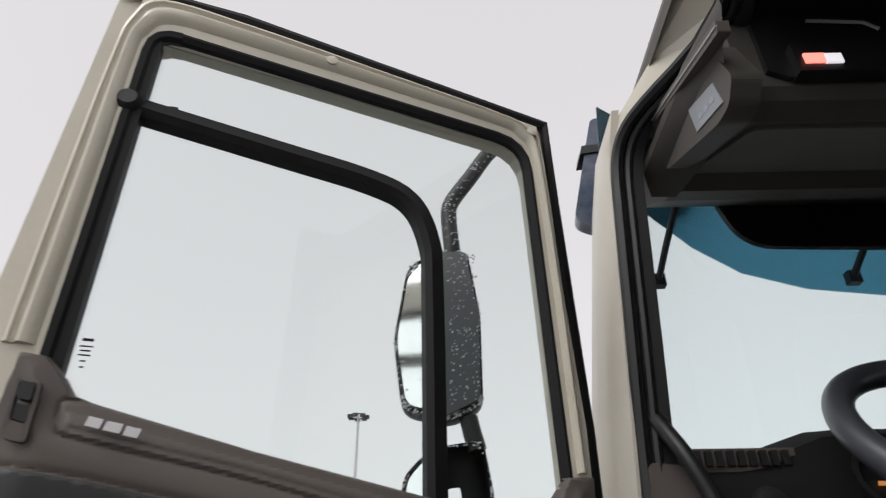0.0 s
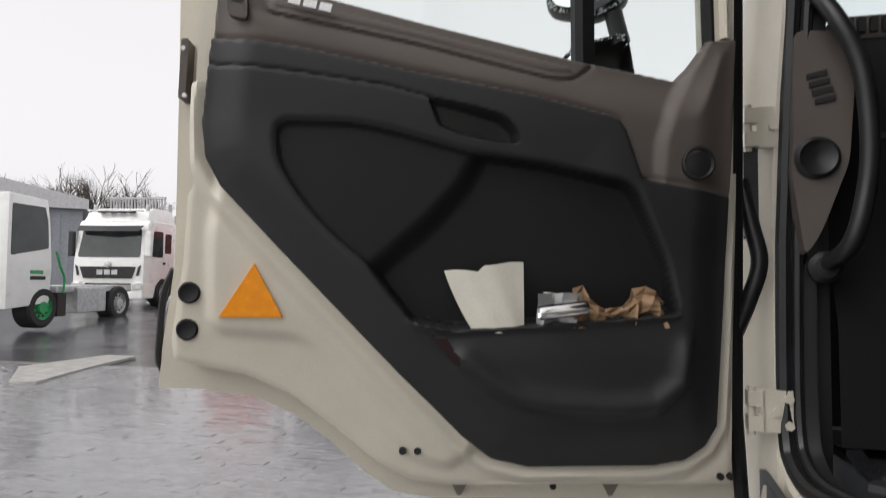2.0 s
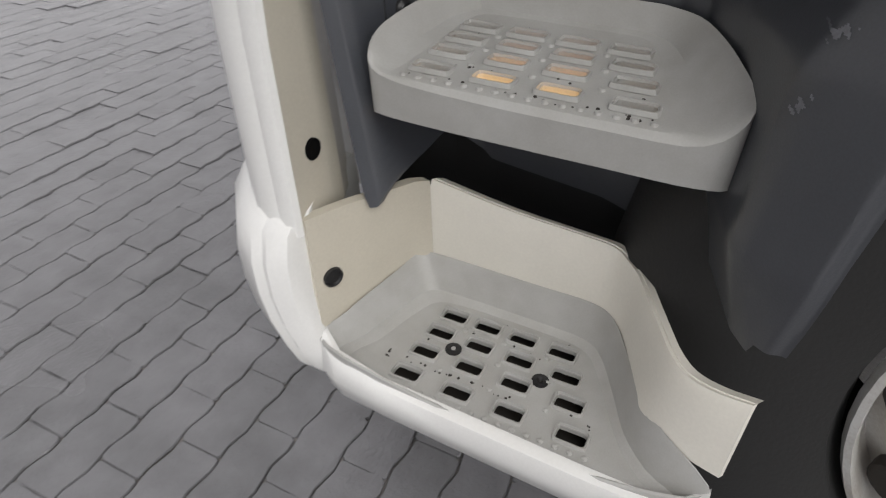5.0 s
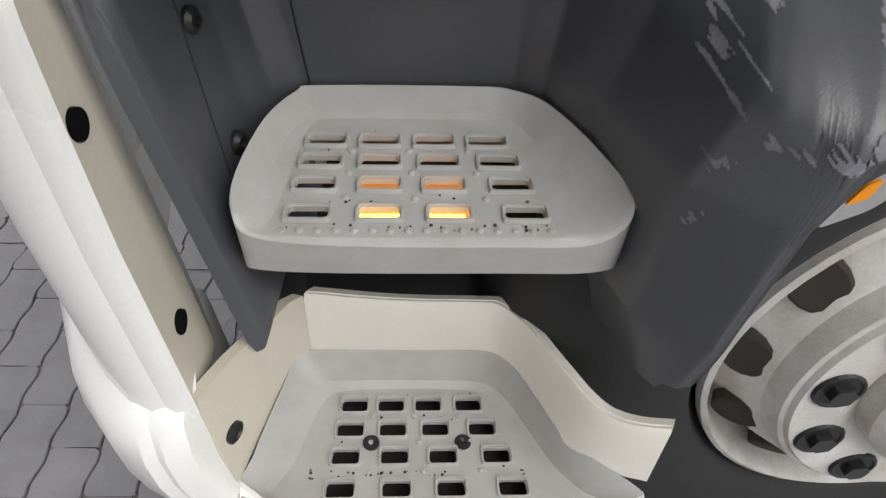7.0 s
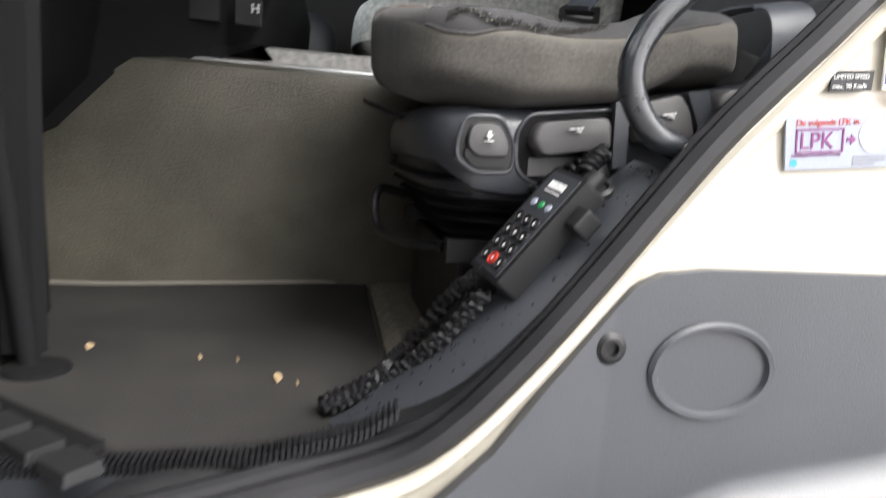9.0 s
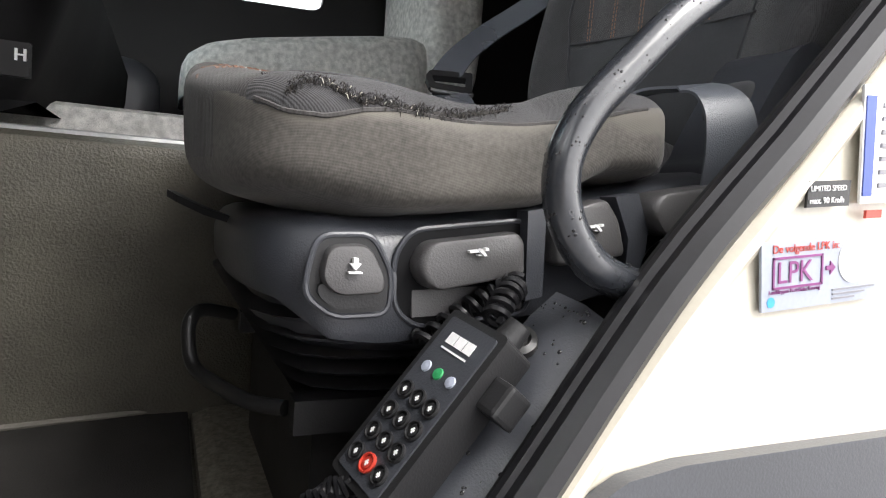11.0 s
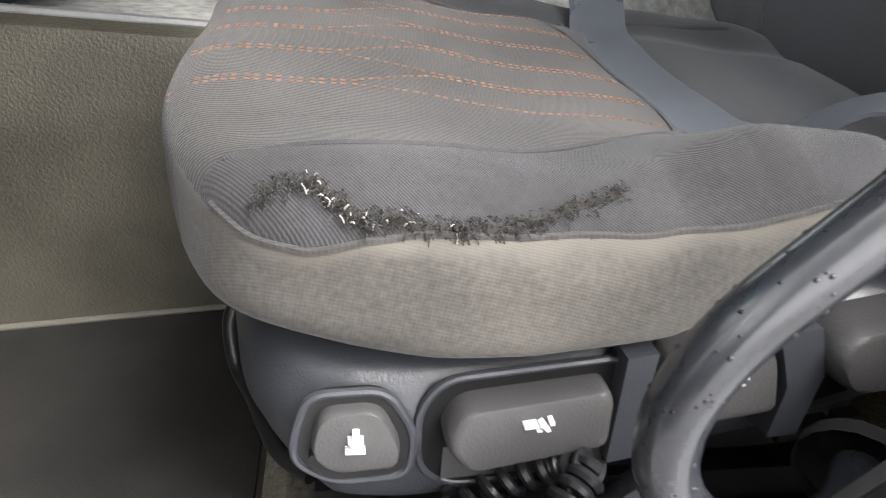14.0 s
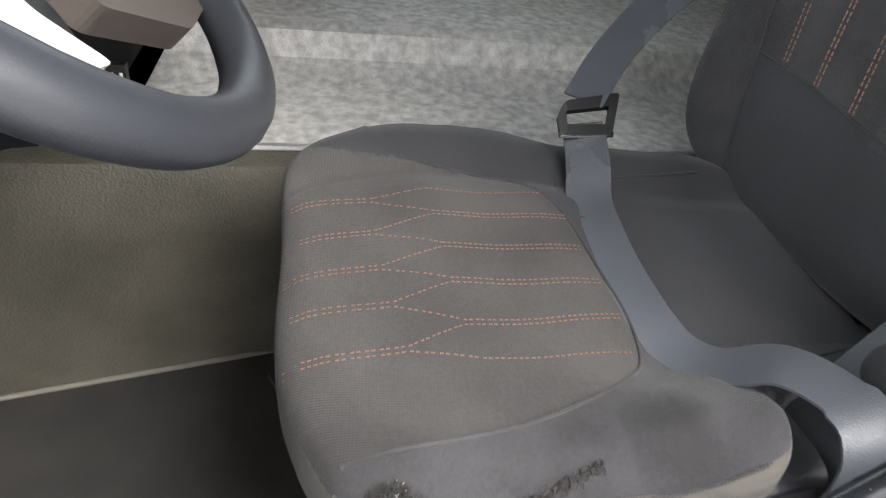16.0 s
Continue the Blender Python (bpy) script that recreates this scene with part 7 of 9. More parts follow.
ribbon(bm, p2, [((p2[min(i + 1, len(p2) - 1)] - p2[max(i - 1, 0)]).normalized().cross(Vector((-0.6, 0.5, 0.6)))).normalized() * 0.0235 for i in range(len(p2))])
part("shoulder_strap", bm, BELTM, belt, smooth=True)
bm = BM()
LA, LB = Vector((-0.07, 0.997, 0.0)), Vector((0.70, -0.12, 0.70))
plate(bm, rounded([(-0.031, -0.004), (0.031, -0.004), (0.035, 0.020), (0.026, 0.036), (-0.040, 0.046), (-0.036, 0.024)], 0.006), [rounded([(-0.024, 0.008), (0.024, 0.008), (0.026, 0.024), (-0.028, 0.030)], 0.003)], lambda a, b: Vector((0.862, 0.463, 1.594)) + LA * a + LB * b, lambda a, b: Vector((0.857, 0.464, 1.601)) + LA * a + LB * b)
part("latch_plate", bm, BLACKP, belt, "black plastic latch plate", bevel=0.002)
bm = BM()
tube(bm, [Vector((0.858, 0.463, 1.5965)) + LA * a for a in (-0.032, 0.032)], 0.0035, 8)
part("latch_bar", bm, CHROME, belt, "bright latch bar", smooth=True)

# hand-held remote control clipped on the sill
ra = Vector((0.007, -0.625, 0.781)).normalized()
rn = Vector((-0.258, 0.753, 0.605)).normalized()
rn = (rn - ra * rn.dot(ra)).normalized()
rw = ra.cross(rn).normalized()
rc = Vector((0.419, 0.6622, 1.3304)) - rn * 0.0135


def rp(u, v, w):
    return rc + rw * u * 1.05 + ra * v * 0.84 + rn * w


remote = thing("remote_control", "black hand-held remote control with round keys on the sill", "remote control", tuple(rp(0, 0, -0.014)))
bm = BM()
ext(bm, rounded([(-0.026, -0.072), (0.026, -0.072), (0.026, 0.072), (-0.026, 0.072)], 0.005), lambda a, b: rp(a, b, -0.016), lambda a, b: rp(a, b, 0.012))
body = part("casing", bm, BLACKP, remote, bevel=0.003)
bm = BM()
ext(bm, rounded([(-0.021, -0.066), (0.021, -0.066), (0.021, 0.066), (-0.021, 0.066)], 0.003), lambda a, b: rp(a, b, 0.0115), lambda a, b: rp(a, b, 0.0135))
face = part("key_face", bm, CONSOLE, remote)
for r in range(4):
    for c in range(3):
        bm = BM()
        turned(bm, rp(-0.013 + 0.013 * c, -0.052 + 0.018 * r, 0.013), rn, [(0.0062, 0), (0.0062, 0.0022), (0.0052, 0.0026), (0.0048, 0.0008), (0.0040, 0.0008), (0.0034, 0.0018), (0, 0.0020)], 16)
        part("key", bm, REDP if (r == 0 and c == 1) else BLACKP, face, "red round key" if (r == 0 and c == 1) else "", smooth=True)
        bm = BM()
        box(bm, (-0.0014, -0.0007, 0), (0.0014, 0.0007, 0.0004))
        box(bm, (-0.0006, -0.0018, 0), (0.0006, 0.0018, 0.0003))
        bmesh.ops.transform(bm, matrix=Matrix.Translation(rp(-0.013 + 0.013 * c, -0.052 + 0.018 * r, 0.0149)) @ Matrix((rw, ra, rn)).transposed().to_4x4(), verts=bm.verts)
        part("key_mark", bm, WHITEI, face)
for k, m in enumerate((STICK, GREENP, STICK)):
    bm = BM()
    turned(bm, rp(-0.012 + 0.012 * k, 0.024, 0.013), rn, [(0.0042, 0), (0.0035, 0.0015), (0, 0.002)], 12)
    part("status_led", bm, m, face, "small status lens", smooth=True)
bm = BM()
for k in range(3):
    ext(bm, [(-0.012 + 0.008 * k, 0.046), (-0.005 + 0.008 * k, 0.046), (-0.005 + 0.008 * k, 0.055), (-0.012 + 0.008 * k, 0.055)], lambda a, b: rp(a, b, 0.0133), lambda a, b: rp(a, b, 0.0142))
ext(bm, [(-0.012, 0.041), (0.011, 0.041), (0.011, 0.0425), (-0.012, 0.0425)], lambda a, b: rp(a, b, 0.0133), lambda a, b: rp(a, b, 0.0142))
part("badge", bm, WHITEI, face, "white maker's badge of plain blocks")
bm = BM()
tube(bm, [rp(0.012, 0.07, -0.002), rp(0.013, 0.088, -0.002)], [0.0095, 0.008], 12)
part("cable_gland", bm, BLACKP, remote, smooth=True)
bm = BM()
box(bm, (-0.008, -0.010, -0.014), (0.009, 0.012, 0.008))
bmesh.ops.transform(bm, matrix=Matrix.Translation(rp(0.032, 0.034, -0.006)) @ Matrix((rw, ra, rn)).transposed().to_4x4(), verts=bm.verts)
part("clip", bm, BLACKP, remote, "black mounting clip", bevel=0.003)


def coil(bm, pts, R, r, turns, n=6):
    P = smooth_path(pts, 40)
    out, N = [], len(P)
    up = Vector((0.3, 0.2, 1))
    for i, p in enumerate(P):
        t = (P[min(i + 1, N - 1)] - P[max(i - 1, 0)]).normalized()
        a = t.cross(up).normalized()
        b = t.cross(a)
        ph = 2 * math.pi * turns * i / N
        out.append(p + (a * math.cos(ph) + b * math.sin(ph)) * R)
    tube(bm, out, r, n)


cords = thing("coiled_cord", "black coiled cable running over the cab floor", "cable", (0.47, 0.80, 1.13))
for pts, turns in (([(0.404, 0.698, 1.268), (0.425, 0.735, 1.215), (0.45, 0.785, 1.165), (0.446, 0.831, 1.144)], 34), ([(0.452, 0.836, 1.144), (0.48, 0.785, 1.16), (0.49, 0.755, 1.188), (0.455, 0.715, 1.255), (0.425, 0.69, 1.285)], 34), ([(0.437, 0.606, 1.374), (0.444, 0.594, 1.388), (0.452, 0.580, 1.397)], 6), ([(0.452, 0.580, 1.397), (0.466, 0.592, 1.386), (0.472, 0.615, 1.370), (0.470, 0.640, 1.352)], 9)):
    bm = BM()
    coil(bm, pts, 0.007, 0.0028, turns)
    part("coil", bm, RUBBER, cords, "black coiled cable", smooth=True)
# dry leaves on the mat
random.seed(3)
for x, y, s in ((0.546, 0.881, 0.013), (0.643, 1.10, 0.009), (0.608, 0.972, 0.005), (0.60, 0.93, 0.004), (0.53, 0.86, 0.004)):
    bm = BM()
    sheet(bm, [[V(x - s, y, 1.134), V(x - s * 0.6, y + s * 0.3, 1.138)], [V(x, y - s * 0.35, 1.134), V(x, y + s * 0.35, 1.139)], [V(x + s, y - 0.2 * s, 1.134), V(x + s * 0.9, y + 0.1 * s, 1.136)]], (0, 0, 0.001))
    tagged(part("dry_leaf", bm, mat("dry_leaf_tan", (0.42, 0.31, 0.18), 0.8) if "dry_leaf_tan" not in bpy.data.materials else bpy.data.materials["dry_leaf_tan"]), "small pale dry leaf on the floor mat", "leaf", group="leaves on the mat")

# passenger side
pseat = thing("passenger_seat", "light grey passenger seat beyond the engine tunnel", "seat", (2.1, 0.4, 1.2))
bm = BM()
loft(bm, soft_box((2.1, 0.42, 1.78), (0.25, 0.36, 0.13), 0.4, 0.4, 48, 20, lambda p: Vector((p.x, p.y, p.z - 0.18 * (p.y - 0.42) * (p.z > 1.75)))), True)
part("cushion", bm, LCARPET, pseat, "light grey cushion", smooth=True)
bm = BM()
loft(bm, soft_box((2.1, 0.02, 2.1), (0.25, 0.10, 0.36), 0.4, 0.4, 48, 20), True)
part("backrest", bm, LCARPET, pseat, "light grey backrest", smooth=True)
bm = BM()
box(bm, (1.9, 0.12, 1.122), (2.3, 0.70, 1.68))
part("pedestal", bm, BLACKP, pseat, bevel=0.02)
bm = BM()
loft(bm, soft_box((2.40, 1.05, 1.72), (0.06, 0.22, 0.14), 0.6, 0.6, 40, 16), True)
tagged(part("door_pocket", bm, GREYP, smooth=True), "dark grey rounded pocket on the far cab door", "door pocket")

# stickers on the door frame
STICKG = mat("grey_print", (0.25, 0.25, 0.27), 0.6)
BLUED = mat("sky_blue_print", (0.05, 0.35, 0.6), 0.5)
stk = thing("sticker", "pale inspection sticker with purple letters on the door frame", "sticker", (0.37, 0.43, 1.38), group="stickers")


def jamb(y, z, off):
    return Vector((wx(y, z) - off - 0.006, y, z))


def jpoly(poly, o0, o1, material, name, par, label=""):
    b = BM()
    ext(b, poly, lambda y, z: jamb(y, z, o1), lambda y, z: jamb(y, z, o0))
    return part(name, b, material, par, label)


def text(body, size, y, z, tilt, material, par, name="lettering"):
    cu = bpy.data.curves.new(name, "FONT")
    cu.body, cu.size, cu.extrude = body, size, 0.0002
    tmp = bpy.data.objects.new(name, cu)
    scene.collection.objects.link(tmp)
    me = bpy.data.meshes.new_from_object(tmp.evaluated_get(bpy.context.evaluated_depsgraph_get()))
    bpy.data.objects.remove(tmp)
    ca, sa = math.cos(tilt), math.sin(tilt)
    for v in me.vertices:
        a, b = v.co.x * ca - v.co.y * sa, v.co.x * sa + v.co.y * ca
        p = jamb(y - a, z + b, 0.0036 + v.co.z)
        v.co = p
    me.materials.append(material)
    ob = new(name, me)
    ob.parent = par
    ob.matrix_parent_inverse = Matrix.Translation(par.location).inverted()
    tagged(ob, "printed words")


S1 = [(0.462, 1.436), (0.352, 1.447), (0.346, 1.403), (0.456, 1.392)]
jpoly(S1, 0.001, 0.003, STICK, "label_sheet", stk)
TL = 0.10
text("De volgende LPK in:", 0.0075, 0.452, 1.4295, TL, REDP, stk)
text("LPK", 0.020, 0.446, 1.4105, TL, PURPLE, stk)
text("Laadkleppen Periodieke Keuring", 0.0036, 0.452, 1.4035, TL, PURPLE, stk)
jpoly([(0.449 + 0.0035 * math.cos(a), 1.3985 + 0.0035 * math.sin(a)) for a in [2 * math.pi * i / 12 for i in range(12)]], 0.002, 0.0034, BLUED, "blue_dot", stk)
stk2 = thing("sticker", "black and white speed limit sticker on the door frame", "sticker", (0.37, 0.40, 1.49), group="stickers")
jpoly([(0.425, 1.460), (0.385, 1.464), (0.385, 1.481), (0.425, 1.477)], 0.001, 0.003, BLACKP, "label_sheet", stk2)
text("LIMITED SPEED", 0.0052, 0.4235, 1.4705, TL, WHITEI, stk2)
text("max. 90 Km/h", 0.0058, 0.4235, 1.4625, TL, WHITEI, stk2)

# frame, arrow and white disc on the inspection sticker
ca, sa = math.cos(TL), math.sin(TL)


def sp(a, b):
    return (0.449 - a * ca + b * sa, 1.4065 + a * sa + b * ca)


for q in (((0, 0.019), (0.046, 0.019), (0.046, 0.0205), (0, 0.0205)), ((0, 0), (0.0015, 0), (0.0015, 0.0205), (0, 0.0205)), ((0.0445, 0), (0.046, 0), (0.046, 0.0205), (0.0445, 0.0205)), ((0, 0), (0.046, 0), (0.046, 0.0015), (0, 0.0015))):
    jpoly([sp(*p) for p in q], 0.002, 0.0038, PURPLE, "print_frame", stk)
jpoly([sp(*p) for p in ((0.049, 0.009), (0.053, 0.009), (0.053, 0.006), (0.058, 0.0105), (0.053, 0.015), (0.053, 0.012), (0.049, 0.012))], 0.002, 0.0038, PURPLE, "arrow", stk)
jpoly([sp(0.076 + 0.015 * math.cos(a), 0.014 + 0.015 * math.sin(a)) for a in [2 * math.pi * i / 28 for i in range(28)]], 0.002, 0.0038, WHITEI, "blank_disc", stk)
for k in range(3):
    jpoly([sp(*p) for p in ((0.056, -0.004 - 0.003 * k), (0.098 - 0.01 * k, -0.004 - 0.003 * k), (0.098 - 0.01 * k, -0.0052 - 0.003 * k), (0.056, -0.0052 - 0.003 * k))], 0.002, 0.0038, STICKG, "print_line", stk)
stk3 = thing("sticker", "white label with a blue bar on the door frame", "sticker", (0.37, 0.36, 1.50), group="stickers")
jpoly([(0.378, 1.545), (0.30, 1.552), (0.298, 1.473), (0.374, 1.466)], 0.001, 0.003, WHITEI, "label_sheet", stk3)
jpoly([(0.376, 1.538), (0.366, 1.539), (0.364, 1.472), (0.373, 1.471)], 0.002, 0.0038, BLUEP, "blue_bar", stk3)
for k in range(7):
    jpoly([(0.358, 1.535 - 0.009 * k), (0.31, 1.540 - 0.009 * k), (0.31, 1.537 - 0.009 * k), (0.358, 1.532 - 0.009 * k)], 0.002, 0.0038, STICKG, "print_line", stk3)
stk4 = thing("sticker", "small red label on the door frame", "sticker", (0.37, 0.36, 1.456), group="stickers")
jpoly([(0.366, 1.462), (0.35, 1.4635), (0.35, 1.458), (0.366, 1.4565)], 0.001, 0.003, REDP, "label_sheet", stk4)

# pedal post and ribbed sill strip
bm = BM()
tube(bm, [(0.566, 1.13, 1.132), (0.56, 1.145, 1.30), (0.56, 1.17, 1.50)], 0.011, 12)
turned(bm, (0.566, 1.125, 1.131), (0, 0, 1), [(0.034, 0), (0.031, 0.008), (0.014, 0.012), (0, 0.012)], 20)
tagged(part("pedal_post", bm, DARKM, smooth=True), "black pedal post rising from the floor mat", "pedal")
strip = thing("sill_strip", "black ribbed rubber strip along the door sill", "sill strip", (0.37, 1.0, 1.11), kind="structure")
for i in range(86):
    y = 1.165 - 0.0046 * i
    z = lerp_table([(1.2, 1.17), (1.165, 1.152), (1.13, 1.140), (1.09, 1.134), (0.986, 1.134), (0.881, 1.140), (0.80, 1.160), (0.77, 1.18)], y)
    bm = BM()
    box(bm, (0.352, y, z - 0.004), (0.376, y + 0.0026, z + 0.005))
    part("rib", bm, RUBBER, strip)
bm = BM()
box(bm, (0.352, 0.84, 1.098), (0.43, 1.19, 1.131))
tagged(part("sill_base", bm, CONSOLE, bevel=0.006), "black plastic door sill beside the mat", "door sill", kind="structure")

# ---- mirrors outside the door ----
def drops(name, parent, spots, seed=1):
    """Rain drops: small flat domes, sitting on a surface with the given normals."""
    vs, fs = [], []
    random.seed(seed)
    for p, nn in spots:
        nn = Vector(nn).normalized()
        r = random.choice((0.0012, 0.0016, 0.002, 0.0028))
        a = nn.orthogonal().normalized()
        b = nn.cross(a)
        k = len(vs)
        for q, h in ((1.0, -0.1), (0.75, 0.45)):
            vs += [tuple(Vector(p) + (a * math.cos(t) + b * math.sin(t)) * r * q + nn * r * h) for t in [math.pi * i / 3 for i in range(6)]]
        vs.append(tuple(Vector(p) + nn * r * 0.7))
        for i in range(6):
            j = (i + 1) % 6
            fs += [(k + i, k + j, k + 6 + j, k + 6 + i), (k + 6 + i, k + 6 + j, k + 12)]
    me = bpy.data.meshes.new(name)
    me.from_pydata(vs, [], fs)
    # pale drops, their bright glint comes from the base colour
    me.materials.append(PALE_DROP)
    me.polygons.foreach_set("use_smooth", [True] * len(me.polygons))
    ob = new(name, me)
    ob.parent = parent
    ob.matrix_parent_inverse = Matrix.Translation(parent.location).inverted()
    tagged(ob, "scattered rain drops", kind="stuff")


mirror = thing("wing_mirror", "black rain-wet wing mirror on its arm beyond the door glass", "mirror", (0.075, 1.33, 2.66))
HS = rounded([(-0.16, 2.15), (-0.133, 2.335), (-0.049, 2.368), (0.006, 2.36), (0.029, 2.20), (0.027, 2.0), (-0.036, 1.968), (-0.138, 1.992)], [0.03, 0.035, 0.02, 0.02, 0.03, 0.02, 0.02, 0.03])
GLP = rounded([(-0.152, 2.15), (-0.127, 2.325), (-0.06, 2.352), (-0.05, 2.15), (-0.05, 1.99), (-0.129, 2.006)], [0.03, 0.03, 0.02, 0.01, 0.02, 0.025])


def my(x, off=0.0):
    """The mirror stands across the truck, its glass turned a little to the driver."""
    return 1.33 - 0.10 * (x + 0.06) + off


def shell_mirror(name, poly, depth, par):
    b = BM()
    cx, cz = sum(p[0] for p in poly) / len(poly), sum(p[1] for p in poly) / len(poly)
    rows = [[V(cx + (x - cx) * s, my(x, d), cz + (z - cz) * s) for x, z in poly] for s, d in ((0.96, 0.004), (0.985, -0.004), (1.0, 0.006), (1.0, depth * 0.4), (0.93, depth * 0.8), (0.75, depth), (0.3, depth * 1.08))]
    loft(b, rows, True)
    return part(name, b, BLACKP, par, "black housing beaded with rain", smooth=True)


house = shell_mirror("housing", HS, 0.09, mirror)
bm = BM()
ext(bm, GLP, lambda x, z: V(x, my(x, -0.002), z), lambda x, z: V(x, my(x, 0.006), z))
part("mirror_glass", bm, MIRRORM, mirror, "silvered mirror glass")
bm = BM()
ext(bm, rounded([(-0.056, 2.36), (0.0, 2.352), (0.024, 2.2), (0.022, 2.01), (-0.056, 1.975)], 0.015), lambda x, z: V(x, my(x, -0.012), z), lambda x, z: V(x, my(x, 0.01), z))
part("back_cover", bm, CONSOLE, mirror, "dark grey wet cover", bevel=0.005)
bm = BM()
tube(bm, smooth_path([(0.20, 1.36, 2.73), (0.13, 1.345, 2.71), (0.075, 1.335, 2.667), (0.02, 1.33, 2.58), (-0.028, 1.33, 2.505), (-0.036, 1.33, 2.46), (-0.029, 1.335, 2.36)], 5), 0.019, 12)
part("upper_arm", bm, BLACKP, mirror, "black tubular arm", smooth=True)
bm = BM()
tube(bm, [(-0.004, 1.34, 1.98), (0.004, 1.34, 1.945), (0.012, 1.34, 1.915)], 0.019, 12)
part("lower_arm", bm, BLACKP, mirror, smooth=True)
H2 = rounded([(-0.14, 1.75), (-0.133, 1.868), (-0.088, 1.912), (-0.036, 1.926), (0.024, 1.929), (0.04, 1.83), (0.036, 1.73), (-0.05, 1.70)], [0.03, 0.02, 0.02, 0.02, 0.02, 0.02, 0.03, 0.03])
shell_mirror("wide_housing", H2, 0.08, mirror)
bm = BM()
ext(bm, rounded([(-0.130, 1.76), (-0.124, 1.862), (-0.085, 1.902), (-0.05, 1.908), (-0.05, 1.73)], 0.02), lambda x, z: V(x, my(x, -0.002), z), lambda x, z: V(x, my(x, 0.006), z))
part("wide_glass", bm, MIRRORM, mirror, "convex mirror glass")
random.seed(21)
spots = []
for k in range(420):
    i = random.randrange(len(HS))
    a, b, t = HS[i - 1], HS[i], random.random()
    x, z = a[0] + (b[0] - a[0]) * t, a[1] + (b[1] - a[1]) * t
    s = random.uniform(0.93, 1.0)
    spots.append((V(-0.06 + (x + 0.06) * s, my(x, -0.006), 2.16 + (z - 2.16) * s), (0, -1, 0.2)))
for k in range(170):
    x, z = random.uniform(-0.04, 0.022), random.uniform(2.0, 2.35)
    spots.append((V(x, my(x, -0.013), z), (0, -1, 0)))
for k in range(60):
    x, z = random.uniform(-0.14, -0.05), random.uniform(2.02, 2.32)
    spots.append((V(x, my(x, -0.003), z), (0, -1, 0)))
arm = smooth_path([(0.075, 1.335, 2.667), (0.02, 1.33, 2.58), (-0.028, 1.33, 2.505), (-0.036, 1.33, 2.46), (-0.029, 1.335, 2.38)], 8)
for k in range(170):
    p = random.choice(arm)
    a = random.uniform(-1.6, 1.6)
    nn = Vector((math.sin(a), -math.cos(a), 0))
    spots.append((p + nn * 0.0188 + Vector((0, 0, random.uniform(-0.006, 0.006))), nn))
for k in range(130):
    i = random.randrange(len(H2))
    a, b, t = H2[i - 1], H2[i], random.random()
    x, z = a[0] + (b[0] - a[0]) * t, a[1] + (b[1] - a[1]) * t
    s = random.uniform(0.92, 1.0)
    spots.append((V(-0.05 + (x + 0.05) * s, my(x, -0.006), 1.82 + (z - 1.82) * s), (0, -1, 0.2)))
drops("rain_drops", mirror, spots, 4)

fm = thing("front_mirror", "blue-grey wet front mirror with a black strap", "mirror", (0.36, 1.47, 2.55))
bm = BM()
FMP = rounded([(0.393, 2.93), (0.47, 2.92), (0.40, 2.52), (0.302, 2.56)], [0.025, 0.02, 0.02, 0.03])
ext(bm, FMP, lambda x, z: V(x, 1.50, z), lambda x, z: V(0.39 + (x - 0.39) * 0.9, 1.56, 2.72 + (z - 2.72) * 0.94))
part("housing", bm, mat("blue_grey_wet_plastic", (0.10, 0.12, 0.17), 0.2, var=0.3, vscale=30), fm, bevel=0.012, smooth=True)
bm = BM()
ext(bm, [(0.352, 2.815), (0.47, 2.83), (0.46, 2.805), (0.345, 2.785)], lambda x, z: V(x, 1.493, z), lambda x, z: V(x, 1.57, z))
part("strap", bm, BLACKP, fm, "black strap")
bm = BM()
tube(bm, [(0.42, 1.54, 2.82), (0.55, 1.54, 2.80), (0.60, 1.45, 2.76)], 0.015, 8)
part("arm", bm, BLACKP, fm, smooth=True)

# rain on the handle, the sill and the lower door
hp = smooth_path([(0.415, 0.30, 1.735), (0.412, 0.40, 1.66), (0.408, 0.466, 1.605), (0.405, 0.505, 1.575), (0.404, 0.543, 1.537), (0.403, 0.572, 1.505), (0.402, 0.586, 1.473), (0.402, 0.580, 1.441), (0.403, 0.556, 1.414), (0.405, 0.519, 1.402)], 10)
spots = []
for k in range(260):
    i = random.randrange(1, len(hp) - 1)
    t = (hp[i + 1] - hp[i - 1]).normalized()
    a = t.orthogonal().normalized()
    b = t.cross(a)
    q = random.uniform(0, 2 * math.pi)
    nn = a * math.cos(q) + b * math.sin(q)
    if nn.z > -0.5:
        spots.append((hp[i] + nn * 0.0117 + t * random.uniform(-0.004, 0.004), nn))


